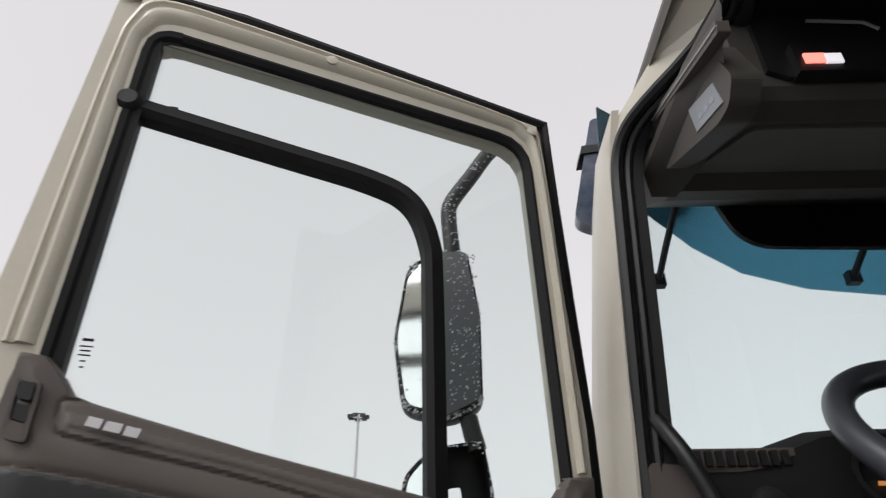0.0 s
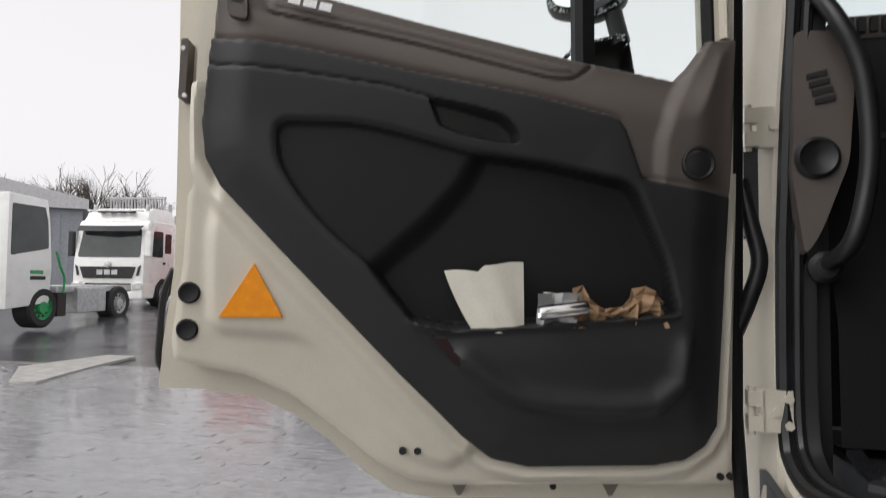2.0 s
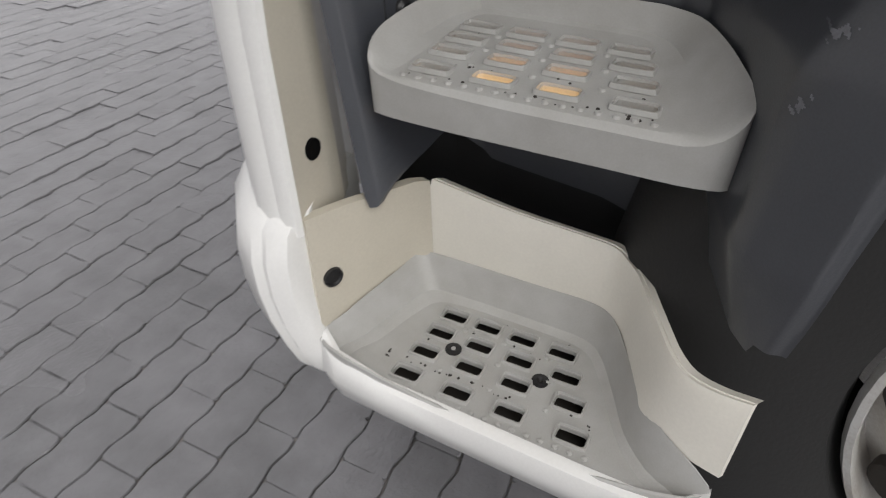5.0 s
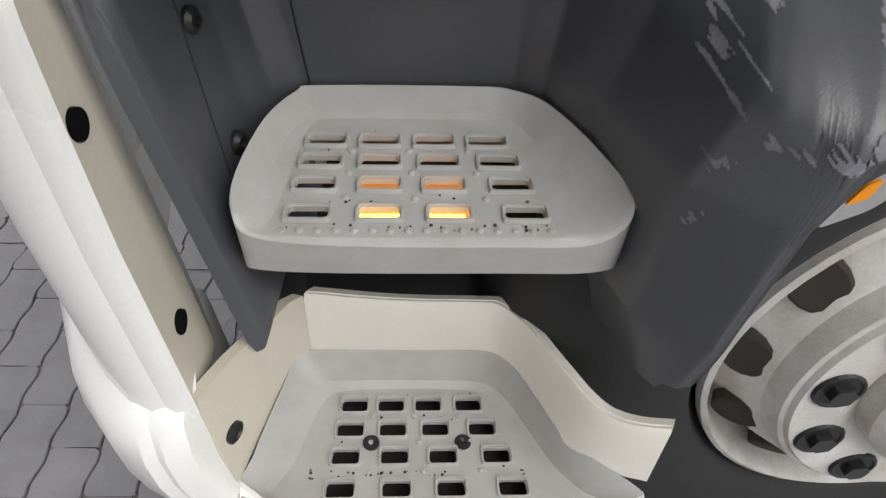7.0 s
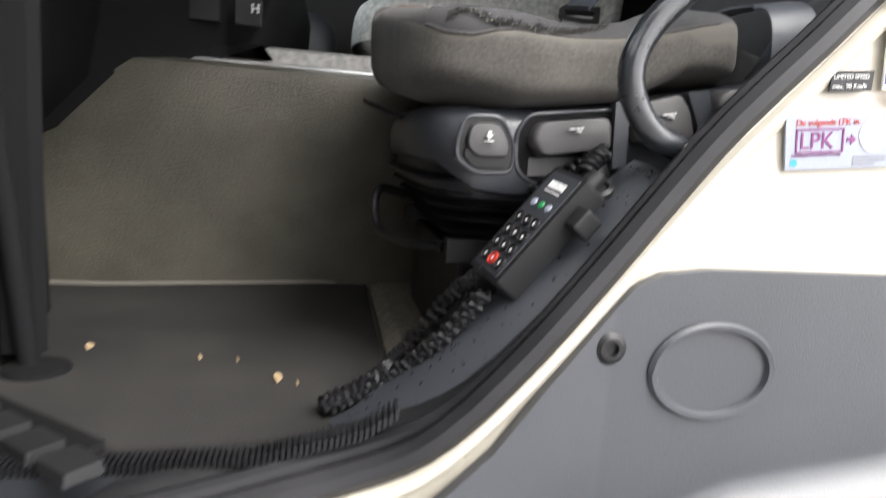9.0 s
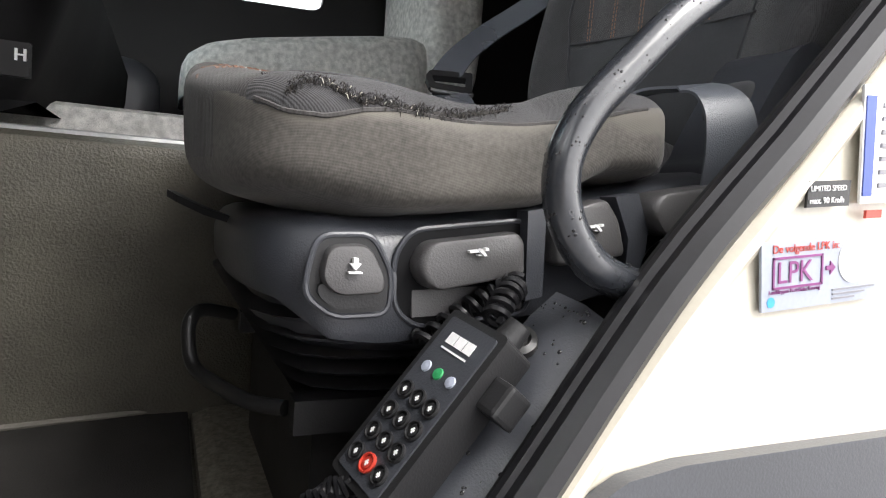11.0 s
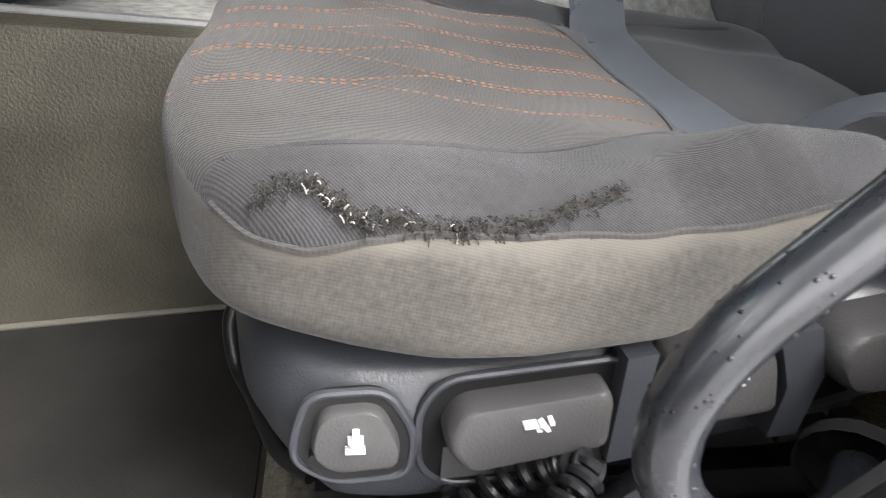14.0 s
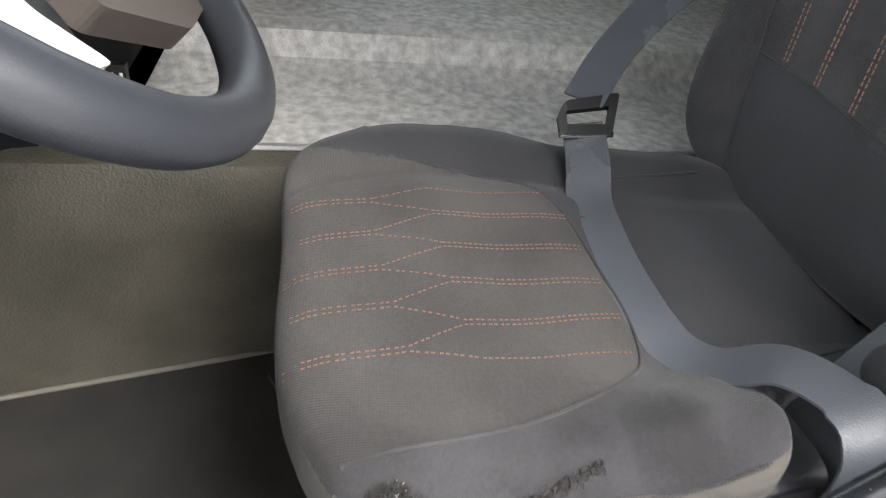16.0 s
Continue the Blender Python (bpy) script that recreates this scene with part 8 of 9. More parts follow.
def wet(name, parent, sp_, sd, r0, r1):
    vs, fs = [], []
    random.seed(sd)
    for p, nn in sp_:
        nn = Vector(nn).normalized()
        r = random.uniform(r0, r1)
        a = nn.orthogonal().normalized()
        b = nn.cross(a)
        k = len(vs)
        for q, h in ((1.0, -0.05), (0.8, 0.3)):
            vs += [tuple(Vector(p) + (a * math.cos(t) + b * math.sin(t) * 1.3) * r * q + nn * r * h) for t in [math.pi * i / 4 for i in range(8)]]
        vs.append(tuple(Vector(p) + nn * r * 0.42))
        for i in range(8):
            j = (i + 1) % 8
            fs += [(k + i, k + j, k + 8 + j, k + 8 + i), (k + 8 + i, k + 8 + j, k + 16)]
    me = bpy.data.meshes.new(name)
    me.from_pydata(vs, [], fs)
    me.materials.append(WETD)
    me.polygons.foreach_set("use_smooth", [True] * len(me.polygons))
    ob = new(name, me)
    ob.parent = parent
    ob.matrix_parent_inverse = Matrix.Translation(parent.location).inverted()
    tagged(ob, "scattered rain drops", kind="stuff")


WETD = mat("water_on_black", (0.012, 0.012, 0.014), 0.08, var=0.0, spec=0.5)
wet("rain_drop_spatter", handle_seat, spots, 8, 0.0004, 0.0011)
spots = []
for k in range(420):
    f = random.random()
    y, z = 0.80 - 0.45 * f, 1.14 + 0.40 * f
    y += random.uniform(-0.02, 0.02)
    o = random.uniform(0.0, 0.03)
    sp0 = sill_hit(y)
    if sp0:
        spots.append(sp0)
wet("rain_drops", sill, spots, 9, 0.0005, 0.0014)

# ---- yard vehicles ----
def at(M, name, b, material, parent, label="", bevel=0.0, smooth=False):
    bmesh.ops.transform(b, matrix=M, verts=b.verts)
    return part(name, b, material, parent, label, smooth=smooth, bevel=bevel)


def bx(a, b):
    return box(BM(), a, b)


def road_wheel(M, c, r, w, par, hubm, label):
    """A wheel at c, its axle along local x; w is signed towards the outside."""
    b = BM()
    turned(b, c, (1, 0, 0), [(r * 0.6, w), (r * 0.9, w * 1.02), (r, w * 0.8), (r, 0), (r * 0.6, 0)], 32)
    wl = at(M, "wheel", b, TYRE, par, "black tyre", smooth=True)
    b = BM()
    turned(b, c, (1, 0, 0), [(r * 0.6, w), (r * 0.55, w * 0.95), (r * 0.5, w * 0.75), (r * 0.28, w * 0.7), (r * 0.26, w * 0.95), (r * 0.12, w * 1.0), (0.0, w * 1.0)], 32)
    at(M, "rim", b, hubm, wl, label, smooth=True)
    for i in range(10):
        a = 2 * math.pi * i / 10
        b = BM()
        disc(b, (c[0] + w * 0.74, c[1] + r * 0.4 * math.cos(a), c[2] + r * 0.4 * math.sin(a)), (1 if w > 0 else -1, 0, 0), r * 0.06, 0.02, 8)
        at(M, "hand_hole", b, DIRT_AND_SHADE, wl)


WINT = mat("truck_window_glass", (0.035, 0.045, 0.045), 0.08, var=0.3, vscale=1.5)
GRILLE = mat("dark_grille_plastic", (0.02, 0.02, 0.022), 0.5)
GALV = mat("pale_galvanised_bars", (0.55, 0.55, 0.56), 0.5, var=0.2)


def tractor(loc, yaw, roof, grille, label, white):
    """A cab-over tractor unit facing local -y; its front stands at loc."""
    M = Matrix.Translation((loc[0], loc[1], gz(loc[1] + 2, loc[0]))) @ Matrix.Rotation(yaw, 4, "Z")
    tr = thing("tractor_unit", label, "truck", (loc[0], loc[1], gz(loc[1] + 2, loc[0])))
    # cab body with raked screen
    b = BM()
    prof = [(0.06, 0.45), (0.0, 0.95), (0.02, 1.62), (0.10, 2.0), (0.28, 2.88), (0.42, 3.0), (2.25, 3.0), (2.3, 2.9), (2.3, 1.0), (1.9, 1.0), (1.85, 0.75), (1.55, 0.98), (1.2, 0.98), (0.85, 0.72), (0.8, 0.45)]
    ext(b, prof, lambda y, z: V(-1.24, y, z), lambda y, z: V(1.24, y, z))
    body_ = at(M, "cab_body", b, white, tr, "white painted cab", bevel=0.07, smooth=True)
    b = BM()
    rp_ = [(0.36, 2.96), (0.55, 3.0 + roof * 0.55), (1.0, 3.0 + roof * 0.95), (1.6, 3.0 + roof), (2.26, 3.0 + roof * 0.97), (2.26, 2.96)]
    ext(b, rp_, lambda y, z: V(-1.16 + 0.25 * max(0, z - 3.0), y, z), lambda y, z: V(1.16 - 0.25 * max(0, z - 3.0), y, z))
    at(M, "roof", b, white, tr, "white high roof", bevel=0.06, smooth=True)
    b = BM()
    ext(b, rounded([(-1.1, 1.72), (1.1, 1.72), (1.02, 2.72), (-1.02, 2.72)], 0.1), lambda x, z: V(x, 0.075 + (z - 1.72) * 0.19 - 0.05, z), lambda x, z: V(x, 0.075 + (z - 1.72) * 0.19 + 0.05, z))
    at(M, "windscreen", b, WINT, tr, "dark windscreen")
    b = BM()
    sheet(b, [[V(-1.15, 0.12, 2.78), V(0, 0.0, 2.76), V(1.15, 0.12, 2.78)], [V(-1.1, -0.1, 2.6), V(0, -0.25, 2.58), V(1.1, -0.1, 2.6)]], (0, 0.02, 0.02))
    at(M, "sun_visor", b, DARKP, tr, "dark sun visor")
    if grille == "wide":
        b = BM()
        ext(b, rounded([(-0.98, 1.40), (0.98, 1.40), (0.85, 1.0), (-0.85, 1.0)], 0.05), lambda x, z: V(x, -0.03, z), lambda x, z: V(x, 0.05, z))
        g_ = at(M, "grille", b, GRILLE, tr, "black grille panel")
        for k in range(3):
            b = bx((-0.8, -0.045, 1.06 + 0.11 * k), (0.8, -0.028, 1.075 + 0.11 * k))
            at(M, "grille_bar", b, DARKP, g_)
        b = BM()
        for k in range(3):
            box(b, (-0.36 + 0.26 * k, -0.055, 1.13), (-0.16 + 0.26 * k, -0.03, 1.29))
        at(M, "badge", b, ALU, g_, "silver badge of three plain blocks")
        b = BM()
        turned(b, (0, -0.02, 1.47), (0, -1, 0), [(0.11, 0), (0.11, 0.02), (0.06, 0.04), (0, 0.04)], 20)
        at(M, "emblem", b, ALU, tr, "round silver emblem", smooth=True)
        for s in (-1, 1):
            b = BM()
            ext(b, [(s * 1.15, 1.45), (s * 1.07, 1.40), (s * 1.0, 1.1), (s * 1.08, 1.1)], lambda x, z: V(x, -0.02, z), lambda x, z: V(x, 0.06, z))
            at(M, "air_blade", b, GRILLE, tr, "black side air slot")
        b = bx((-0.8, -0.02, 0.58), (0.8, 0.1, 0.84))
        at(M, "lower_grille", b, GRILLE, tr, "black lower grille", bevel=0.03)
    else:
        b = bx((-0.92, -0.04, 0.42), (0.92, 0.08, 1.66))
        g_ = at(M, "grille", b, GRILLE, tr, "black slatted grille", bevel=0.04)
        for k in range(6):
            b = BM()
            ext(b, [(-0.09, 0.0), (-0.03, 0.10), (-0.01, 0.10), (-0.03, 0.0)], lambda y, z: V(-0.8, y, z + 0.58 + 0.17 * k), lambda y, z: V(0.8, y, z + 0.58 + 0.17 * k))
            at(M, "slat", b, DARKM, g_, "black slat")
        for s in (-1, 1):
            b = bx((min(s * 0.95, s * 1.22), -0.06, 0.40), (max(s * 0.95, s * 1.22), 0.5, 0.92))
            at(M, "bumper_corner", b, white, tr, "white bumper corner", bevel=0.08, smooth=True)
    b = BM()
    ext(b, [(-1.26, 0.32), (1.26, 0.32), (1.26, 0.86), (0.95, 0.9), (0.86, 0.56), (-0.86, 0.56), (-0.95, 0.9), (-1.26, 0.86)], lambda x, z: V(x, -0.06, z), lambda x, z: V(x * 0.99, 0.72, z))
    at(M, "bumper", b, white if grille == "wide" else GRILLE, tr, "wraparound bumper", bevel=0.05)
    for s in (-1, 1):
        b = BM()
        ext(b, rounded([(s * 0.9, 0.62), (s * 1.22, 0.66), (s * 1.22, 0.86), (s * 0.92, 0.80)], 0.03), lambda x, z: V(x, -0.09, z), lambda x, z: V(x, 0.0, z))
        at(M, "headlight", b, ALU, tr, "clear headlight")
        b = BM()
        ext(b, rounded([(0.55, 1.75), (1.25, 1.75), (1.25, 2.65), (0.62, 2.65)], 0.08), lambda y, z: V(s * 1.23, y, z), lambda y, z: V(s * 1.255, y, z))
        at(M, "side_window", b, WINT, tr, "dark side window")
        b = BM()
        ext(b, rounded([(1.42, 1.9), (1.85, 1.9), (1.85, 2.6), (1.42, 2.6)], 0.06), lambda y, z: V(s * 1.23, y, z), lambda y, z: V(s * 1.252, y, z))
        at(M, "rear_side_window", b, WINT, tr, "dark narrow window")
        b = bx((s * 1.36 - 0.1, 0.02, 1.75), (s * 1.36 + 0.1, 0.16, 2.6))
        at(M, "mirror", b, white if s > 0 else GRILLE, tr, "tall mirror housing", bevel=0.04)
        b = bx((s * 1.25 - 0.02, 1.3, 1.5), (s * 1.25 + 0.02, 1.42, 1.58))
        at(M, "door_handle", b, GRILLE, tr)
        for k in range(3):
            b = bx((min(s * 1.0, s * 1.22), 0.62, 0.38 + 0.2 * k), (max(s * 1.0, s * 1.22), 0.84, 0.42 + 0.2 * k))
            at(M, "entry_step", b, GRILLE, tr)
        road_wheel(M, (s * 0.93, 1.38, 0.50), 0.50, s * 0.3, tr, ALU, "pale alloy rim")
        road_wheel(M, (s * 0.85, 4.9, 0.50), 0.50, s * 0.36, tr, ALU, "pale alloy rim")
        b = bx((s * 0.45 - 0.05, 2.2, 0.75), (s * 0.45 + 0.05, 5.9, 0.98))
        at(M, "chassis_rail", b, DIRT_AND_SHADE, tr)
        b = bx((min(s * 0.6, s * 1.2), 2.5, 0.35), (max(s * 0.6, s * 1.2), 3.9, 0.95))
        at(M, "side_tank", b, DARKP, tr, "dark side tank", bevel=0.06)
    for k in range(4):
        b = bx((-0.66 + 0.34 * k, 0.35, 3.02 + roof * 0.5), (-0.40 + 0.34 * k, 0.55, 3.12 + roof * 0.5))
        at(M, "roof_lamp", b, DARKP, tr, "dark roof lamp", bevel=0.02)
    b = BM()
    tube(b, [(-1.0, 0.33, 3.03 + roof * 0.6), (1.0, 0.33, 3.03 + roof * 0.6)], 0.03, 8)
    at(M, "lamp_bar", b, ALU, tr, "silver lamp bar", smooth=True)
    for s in (-1, 1):
        b = BM()
        turned(b, (s * 0.95, 0.7, 3.0 + roof * 0.75), (0, 0, 1), [(0.06, 0), (0.07, 0.1), (0.04, 0.2), (0, 0.2)], 12)
        at(M, "beacon", b, ALU, tr, smooth=True)
    return tr


tractor((-15.95, 18.4), 0.16, 0.5, "wide", "white tractor unit with roof lamps parked on the wet yard", WHITE)
tractor((-5.9, 14.0), 0.02, 0.5, "slats", "white tractor unit with a black slatted grille", WHITE)

# flatbed trailer behind the first tractor
TM = Matrix.Translation((-19.6, 24.3, gz(24))) @ Matrix.Rotation(0.16, 4, "Z")
trl = thing("flatbed_trailer", "white stake-sided flatbed trailer behind the tractor unit", "trailer", (-19.6, 24.3, gz(24)))
at(TM, "deck", bx((-1.25, 0.0, 1.15), (1.25, 12.0, 1.35)), DIRT_AND_SHADE, trl, "dark trailer deck")
fw = at(TM, "headboard", bx((-1.25, -0.05, 1.35), (1.25, 0.05, 3.9)), GALV, trl, "pale front board")
for k in range(19):
    at(TM, "bar", bx((-1.25 + 0.137 * k, -0.05, 3.9), (-1.21 + 0.137 * k, 0.03, 4.5)), GALV, fw)
at(TM, "top_rail", bx((-1.28, -0.07, 4.48), (1.28, 0.05, 4.58)), GALV, fw)
for k in range(7):
    for s in (-1, 1):
        at(TM, "stake", bx((s * 1.25 - 0.05, 0.4 + 1.8 * k, 1.3), (s * 1.25 + 0.05, 0.52 + 1.8 * k, 4.3)), GALV, trl, "upright stake")
for s in (-1, 1):
    for y in (8.0, 9.3, 10.6):
        road_wheel(TM, (s * 0.85, y, 0.50), 0.50, s * 0.36, trl, ALU, "pale rim")

# terminal tractor with a green wheel
TT = Matrix.Translation((-13.16, 13.5, gz(13.5))) @ Matrix.Rotation(1.70, 4, "Z")
tt = thing("terminal_tractor", "white terminal tractor with green wheel and grey tank", "truck", (-13.16, 13.5, gz(13.5)))
b = BM()
ext(b, [(-1.7, 0.5), (-0.3, 0.6), (-0.24, 1.5), (-0.34, 2.6), (-0.45, 3.15), (-1.7, 3.2)], lambda x, z: V(x, 0.0, z), lambda x, z: V(x, 1.7, z))
at(TT, "cab", b, WHITE, tt, "white cab", bevel=0.06, smooth=True)
b = BM()
ext(b, rounded([(-1.6, 1.75), (-0.40, 1.95), (-0.45, 2.6), (-0.56, 2.95), (-1.6, 2.95)], 0.05), lambda x, z: V(x, -0.012, z), lambda x, z: V(x, 0.02, z))
at(TT, "side_window", b, WINT, tt, "dark cab window")
for k, wd in enumerate((0.42, 0.5)):
    at(TT, "logo_block", bx((-0.98, -0.012, 1.32 - 0.14 * k), (-0.98 + wd, 0.0, 1.41 - 0.14 * k)), GREENP if k == 0 else DIRT_AND_SHADE, tt, "plain logo block")
for c, g_ in (((-0.5, 0.12, 0.5), GREENP), ((2.6, 0.12, 0.5), ALU)):
    b = BM()
    turned(b, c, (0, -1, 0), [(0.30, 0.12), (0.45, 0.13), (0.50, 0.08), (0.50, -0.3), (0.3, -0.3)], 32)
    wl = at(TT, "wheel", b, TYRE, tt, "black tyre", smooth=True)
    b = BM()
    turned(b, c, (0, -1, 0), [(0.30, 0.12), (0.28, 0.06), (0.16, 0.05), (0.14, 0.13), (0, 0.13)], 32)
    at(TT, "rim", b, g_, wl, "green rim" if g_ is GREENP else "grey rim", smooth=True)
    for i in range(10):
        a = 2 * math.pi * i / 10
        b = BM()
        disc(b, (c[0] + 0.22 * math.cos(a), c[1] - 0.05, c[2] + 0.22 * math.sin(a)), (0, -1, 0), 0.03, 0.02, 8)
        at(TT, "hand_hole", b, DIRT_AND_SHADE, wl)
at(TT, "deck", bx((0.05, 0.1, 0.85), (3.3, 1.6, 1.02)), ALU, tt, "grey chassis deck", bevel=0.02)
at(TT, "tank", bx((0.75, 0.0, 0.3), (1.95, 0.5, 0.98)), ALU, tt, "dented grey metal tank", bevel=0.03)
at(TT, "step_well", bx((0.02, 0.02, 0.25), (0.33, 0.4, 0.85)), DIRT_AND_SHADE, tt, "dark step well")
b = BM()
tube(b, smooth_path([(0.02, 0.1, 1.9), (0.12, 0.05, 1.5), (0.28, 0.05, 1.2), (0.22, 0.05, 0.7)], 6), 0.03, 8)
at(TT, "air_hose", b, GREENP, tt, "green air hose", smooth=True)


def parked_car(x, y, yaw, paint, label):
    M = Matrix.Translation((x, y, gz(y, x))) @ Matrix.Rotation(yaw, 4, "Z")
    c = thing("parked_car", label, "car", (x, y, gz(y, x)), group="parked cars")
    b = BM()
    pr = [(-2.1, 0.3), (-2.15, 0.7), (-1.9, 0.85), (-1.1, 0.95), (1.7, 0.98), (2.05, 0.9), (2.1, 0.3)]
    ext(b, pr, lambda yy, z: V(-0.88, yy, z), lambda yy, z: V(0.88, yy, z))
    at(M, "body", b, paint, c, bevel=0.08, smooth=True)
    b = BM()
    ext(b, [(-1.1, 0.93), (-0.45, 1.42), (1.1, 1.45), (1.75, 0.95)], lambda yy, z: V(-0.80 + 0.2 * (z - 0.93), yy, z), lambda yy, z: V(0.80 - 0.2 * (z - 0.93), yy, z))
    at(M, "cabin", b, WINT, c, "dark glazed cabin", bevel=0.05, smooth=True)
    b = BM()
    ext(b, [(-0.5, 1.40), (-0.4, 1.46), (1.1, 1.49), (1.2, 1.42)], lambda yy, z: V(-0.68, yy, z), lambda yy, z: V(0.68, yy, z))
    at(M, "roof", b, paint, c, bevel=0.02)
    for s in (-1, 1):
        for yy in (-1.35, 1.35):
            road_wheel(M, (s * 0.72, yy, 0.31), 0.31, s * 0.18, c, ALU, "silver rim")
        at(M, "headlight", bx((s * 0.7 - 0.15, -2.17, 0.62), (s * 0.7 + 0.15, -2.05, 0.75)), ALU, c, "clear headlight")


SILVER = mat("silver_car_paint", (0.55, 0.56, 0.58), 0.3, metal=0.3)
parked_car(-16.6, 27.5, 0.2, BLUEP, "blue parked car in the yard")
parked_car(-14.6, 26.4, 0.25, SILVER, "silver parked car in the yard")
parked_car(-10.2, 21.5, 0.15, SILVER, "silver parked car in the yard")
parked_car(-8.0, 20.8, 0.1, BLUEP, "dark blue parked car in the yard")
rt = thing("red_truck", "red and orange truck standing far back in the yard", "truck", (-14.2, 22.6, gz(22)))
for nm, a, c_, m_, lb in (("cab_body", (-14.55, 22.0, 0.5), (-12.6, 24.2, 3.0), REDP, "red cab"), ("roof", (-14.45, 22.2, 3.0), (-12.7, 24.2, 3.7), REDP, "red roof"), ("windscreen", (-14.3, 21.97, 1.7), (-12.85, 22.02, 2.6), WINT, "dark windscreen"), ("bumper", (-14.6, 21.9, 0.35), (-12.55, 22.4, 0.85), ORANGE, "orange bumper"), ("chassis", (-14.2, 24.2, 0.6), (-13.0, 29.0, 0.95), DIRT_AND_SHADE, "dark chassis")):
    at(Matrix(), nm, bx((a[0], a[1], a[2] + gz(22)), (c_[0], c_[1], c_[2] + gz(22))), m_, rt, lb, bevel=0.05)
for s, x in ((-1, -14.3), (1, -12.9)):
    for y in (23.0, 27.5):
        road_wheel(Matrix(), (x, y, 0.5 + gz(22)), 0.5, s * 0.25, rt, ALU, "pale rim")

# hall with a pale roof
hall = thing("hall", "grey clad hall with a pale pitched roof", "building", (-37, 40, gz(40)))
HM = Matrix.Translation((-37, 40, 0)) @ Matrix.Rotation(0.743, 4, "Z")
at(HM, "wall", bx((-38, 0, gz(40)), (0, 20, 6.5)), HALLW, hall, "grey profiled wall")
for k in range(40):
    at(HM, "cladding_rib", bx((-0.5 - 0.6 * k, -0.06, 0.5), (-0.2 - 0.6 * k, 0, 6.4)), HALLW, hall)
b = BM()
ext(b, [(-39, 6.4), (0.4, 6.4), (0.4, 7.1), (-19, 11.5), (-39, 7.1)], lambda x, z: V(x, -0.5, z), lambda x, z: V(x, 20.4, z))
at(HM, "roof", b, HALLR, hall, "pale sheet roof")


# bare trees
def bare_tree(x, y, h, seed):
    random.seed(seed)
    t = thing("bare_tree", "bare grey winter tree beyond the hall", "tree", (x, y, GROUND), group="bare trees")
    trunk, crown = BM(), BM()
    tube(trunk, [(x, y, GROUND), (x + 0.1, y, h * 0.2), (x, y, h * 0.38)], [h * 0.02, h * 0.017, h * 0.014], 7)

    def grow(p, d, ln, r, lev):
        q = p + d * ln
        mid_ = p + d * ln * 0.5 + Vector((random.uniform(-1, 1), random.uniform(-1, 1), 0)) * ln * 0.06
        tube(crown, [p, mid_, q], [r, r * 0.8, r * 0.6], 4 if lev < 2 else 3, cap=False)
        if lev < 5:
            for k in range(3 if lev < 4 else 2):
                dd = (d + Vector((random.uniform(-1, 1), random.uniform(-1, 1), random.uniform(-0.25, 0.7))) * 0.62).normalized()
                grow(p + (q - p) * random.uniform(0.55, 1.0), dd, ln * random.uniform(0.62, 0.85), r * 0.6, lev + 1)
    for k in range(5):
        a = 2 * math.pi * k / 5 + random.random()
        grow(Vector((x, y, h * random.uniform(0.25, 0.38))), Vector((math.cos(a) * 0.5, math.sin(a) * 0.5, 1)).normalized(), h * 0.225, h * 0.010, 1)
    part("trunk", trunk, BARK, t, smooth=True)
    part("crown", crown, BARK, t, "fine bare branches")


for i, (x, y, h) in enumerate(((-72, 70, 16), (-68, 69, 17), (-65, 71, 17), (-61, 70, 16.5), (-58, 71, 15), (-55, 70, 13.5), (-52, 72, 10), (-76, 70, 17))):
    bare_tree(x, y, h, 40 + i)

# light mast
mast = thing("light_mast", "tall grey light mast with a ring of floodlights", "light mast", (-8.9, 60, GROUND))
b = BM()
tube(b, [(-8.9, 60, GROUND), (-8.9, 60, 20)], [0.22, 0.11], 10)
part("pole", b, ALU, mast, smooth=True)
for k in range(7):
    a = 2 * math.pi * k / 7
    b = BM()
    c = Vector((-8.9 + 0.8 * math.cos(a), 60 + 0.8 * math.sin(a), 19.85))
    box(b, tuple(c - Vector((0.25, 0.25, 0.12))), tuple(c + Vector((0.25, 0.25, 0.12))))
    part("floodlight", b, STEELD, mast, "dark floodlight", bevel=0.04)
b = BM()
tube(b, [(-8.9 + 0.8 * math.cos(2 * math.pi * k / 20), 60 + 0.8 * math.sin(2 * math.pi * k / 20), 19.95) for k in range(21)], 0.05, 6)
part("ring", b, STEELD, mast, smooth=True)

# drain line and kerb beyond the paving
b = BM()
ext(b, [(-14, 8.0), (6, 11.0), (6, 11.15), (-14, 8.15)], lambda x, y: V(x, y + 0.2, GROUND - 0.03), lambda x, y: V(x, y + 0.2, GROUND - 0.02))
tagged(part("drain", b, DIRT_AND_SHADE), "dark drain line between paving and asphalt", "drain", kind="structure")
b = BM()
ext(b, [(-9.0, 8.5), (-7.9, 7.3), (-7.5, 7.35), (-7.9, 8.7), (-8.2, 10.2), (-8.8, 10.2)], lambda x, y: V(x, y, GROUND - 0.02), lambda x, y: V(x, y, GROUND + 0.03))
tagged(part("kerb", b, KERB, bevel=0.01), "pale concrete kerb island", "kerb", kind="structure")

# ---- paving blocks ----
LX, LY = 0.2066, 0.1033
random.seed(77)


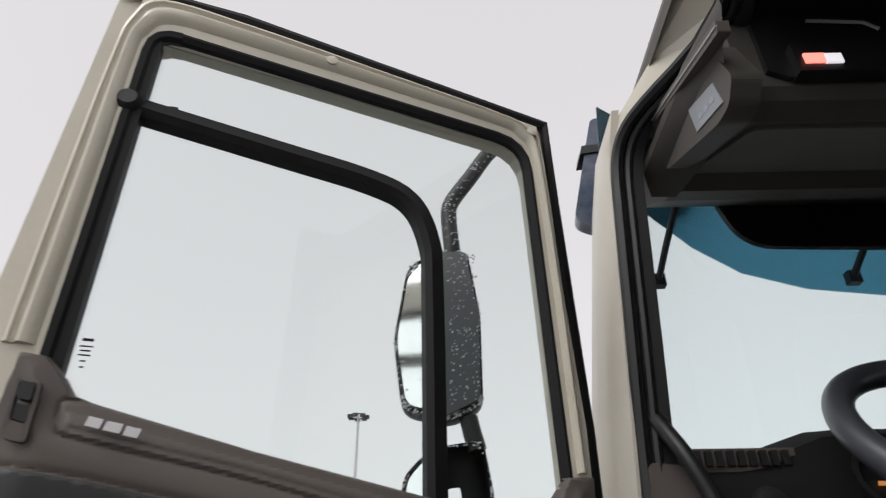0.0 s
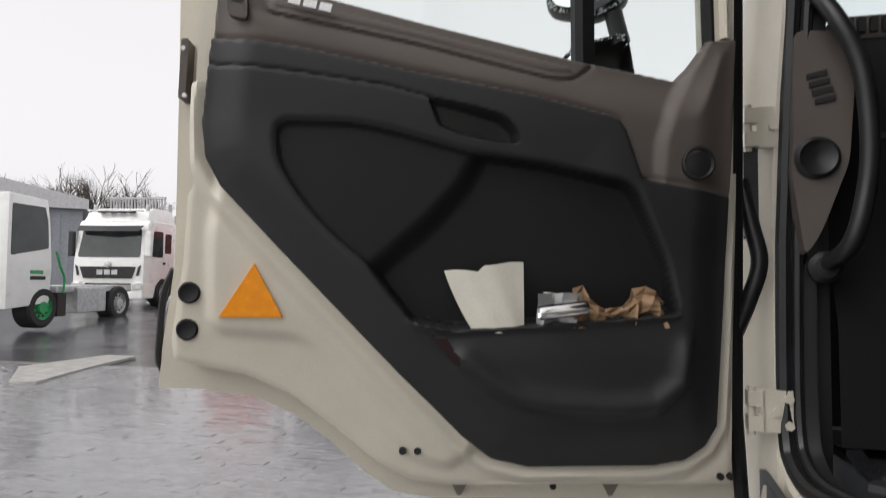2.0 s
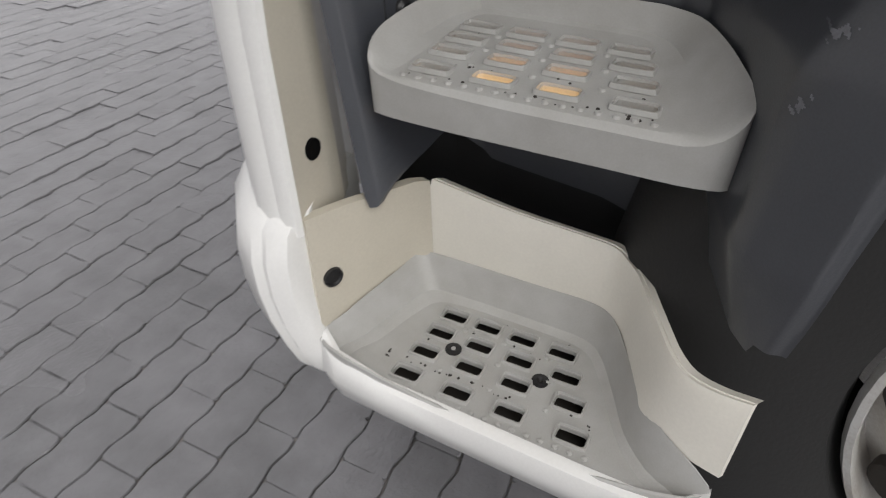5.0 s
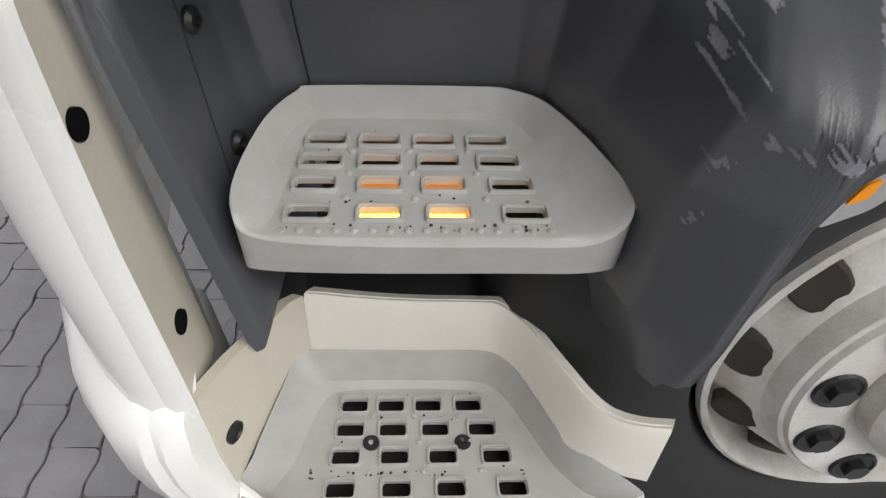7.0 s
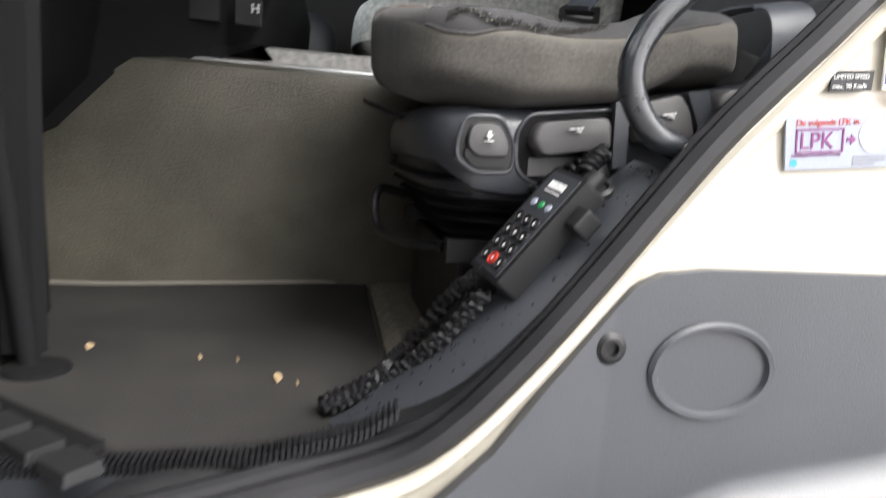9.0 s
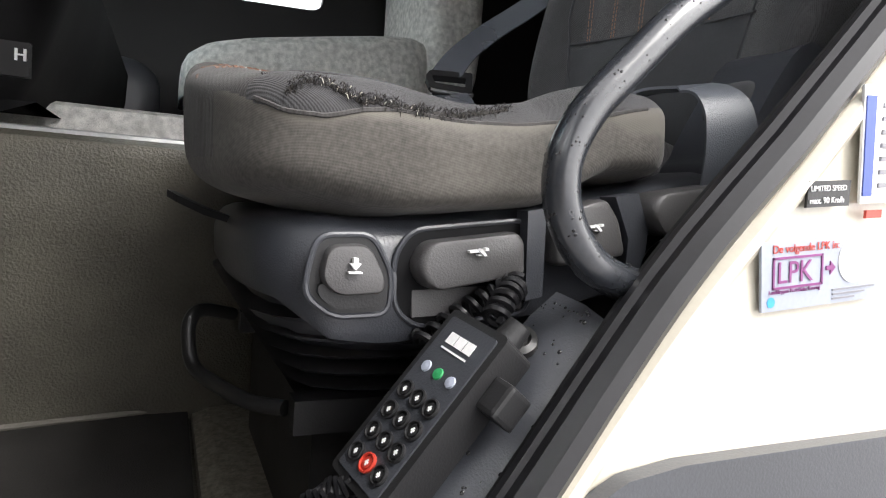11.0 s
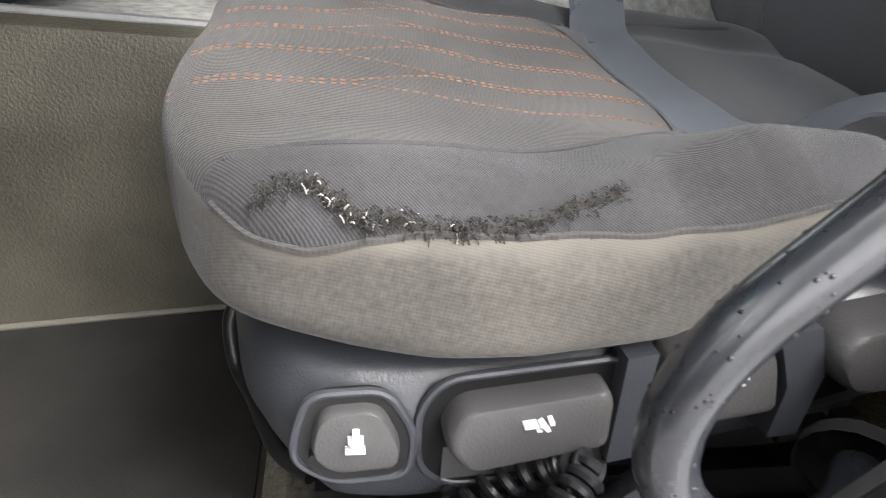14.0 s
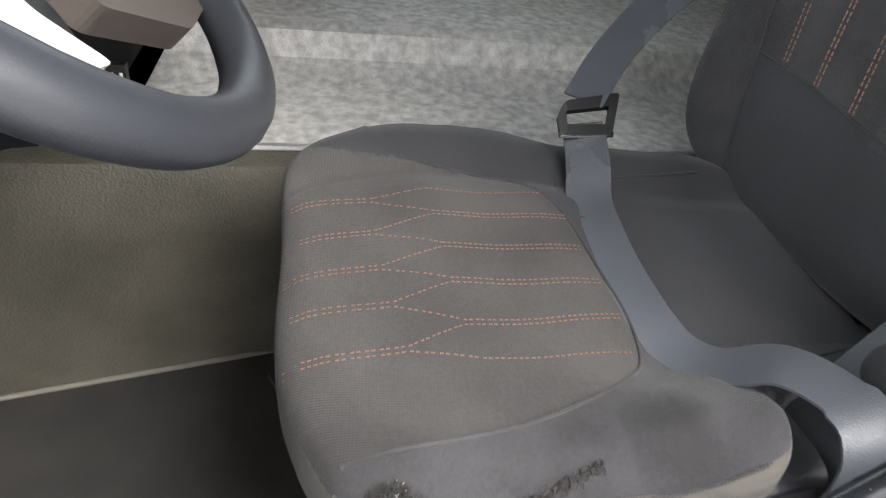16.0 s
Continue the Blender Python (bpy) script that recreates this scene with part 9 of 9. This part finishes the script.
def outline(k):
    """A worn interlocking block: both long sides follow one wave, so that rows mesh."""
    r = random.Random(k)
    xs = [-0.0945, -0.072, -0.05, -0.025, 0.0, 0.025, 0.05, 0.072, 0.0945]
    q = [(x, -0.0490 + 0.0042 * math.sin(x * 62.8)) for x in xs] + [(0.0998, -0.043), (0.0993, 0.0), (0.0998, 0.043)]
    q += [(x, 0.0490 + 0.0042 * math.sin(x * 62.8)) for x in xs[::-1]] + [(-0.0998, 0.043), (-0.0993, 0.0), (-0.0998, -0.043)]
    return [(x * 1.033 + r.uniform(-0.0008, 0.0008), y * 1.033 + r.uniform(-0.0008, 0.0008)) for x, y in q]


def block(k):
    o = outline(k)
    n = len(o)
    v = [(x, y, -0.025) for x, y in o] + [(x * 0.996, y * 0.992, -0.0035) for x, y in o] + [(x * 0.995, y * 0.945, 0.0) for x, y in o]
    f = [(j, (j + 1) % n, n + (j + 1) % n, n + j) for j in range(n)] + [(n + j, n + (j + 1) % n, 2 * n + (j + 1) % n, 2 * n + j) for j in range(n)] + [tuple(range(2 * n, 3 * n))]
    return v, f


BLK = [block(k) for k in range(6)]
BME = []
for k, (v, f) in enumerate(BLK):
    me = bpy.data.meshes.new("paver")
    me.from_pydata(v, [], f)
    me.materials.append(PAVER)
    BME.append(me)
far_v, far_f = [], []
for j in range(-14, 92):
    for i in range(-66, 22):
        x, y = (i + 0.5 * (j % 2)) * LX, j * LY - 0.031
        if y > 8.2 + 0.15 * (x + 14):
            continue
        tx, ty, dz = random.gauss(0, 0.007), random.gauss(0, 0.011), random.gauss(0, 0.0013)
        k = random.randrange(6)
        if -1.6 <= x < 1.4 and 1.15 <= y < 3.12:
            ob = new("paver", BME[k])
            ob.matrix_world = Matrix.Translation((x, y, GROUND + dz)) @ Euler((ty, -tx, random.gauss(0, 0.01))).to_matrix().to_4x4()
            ob.parent = pavement
            continue
        if x > 0.6 and y < 1.2:
            continue
        o = len(far_v)
        far_v += [(x + p[0], y + p[1], GROUND + dz + p[2] + p[0] * tx + p[1] * ty) for p in BLK[k][0]]
        far_f += [tuple(o + q for q in f) for f in BLK[k][1]]
me = bpy.data.meshes.new("pavers")
me.from_pydata(far_v, [], far_f)
me.materials.append(PAVER)
ob = new("paver_field", me)
ob.parent = pavement
tagged(ob, "wet grey concrete blocks in running bond", kind="stuff")
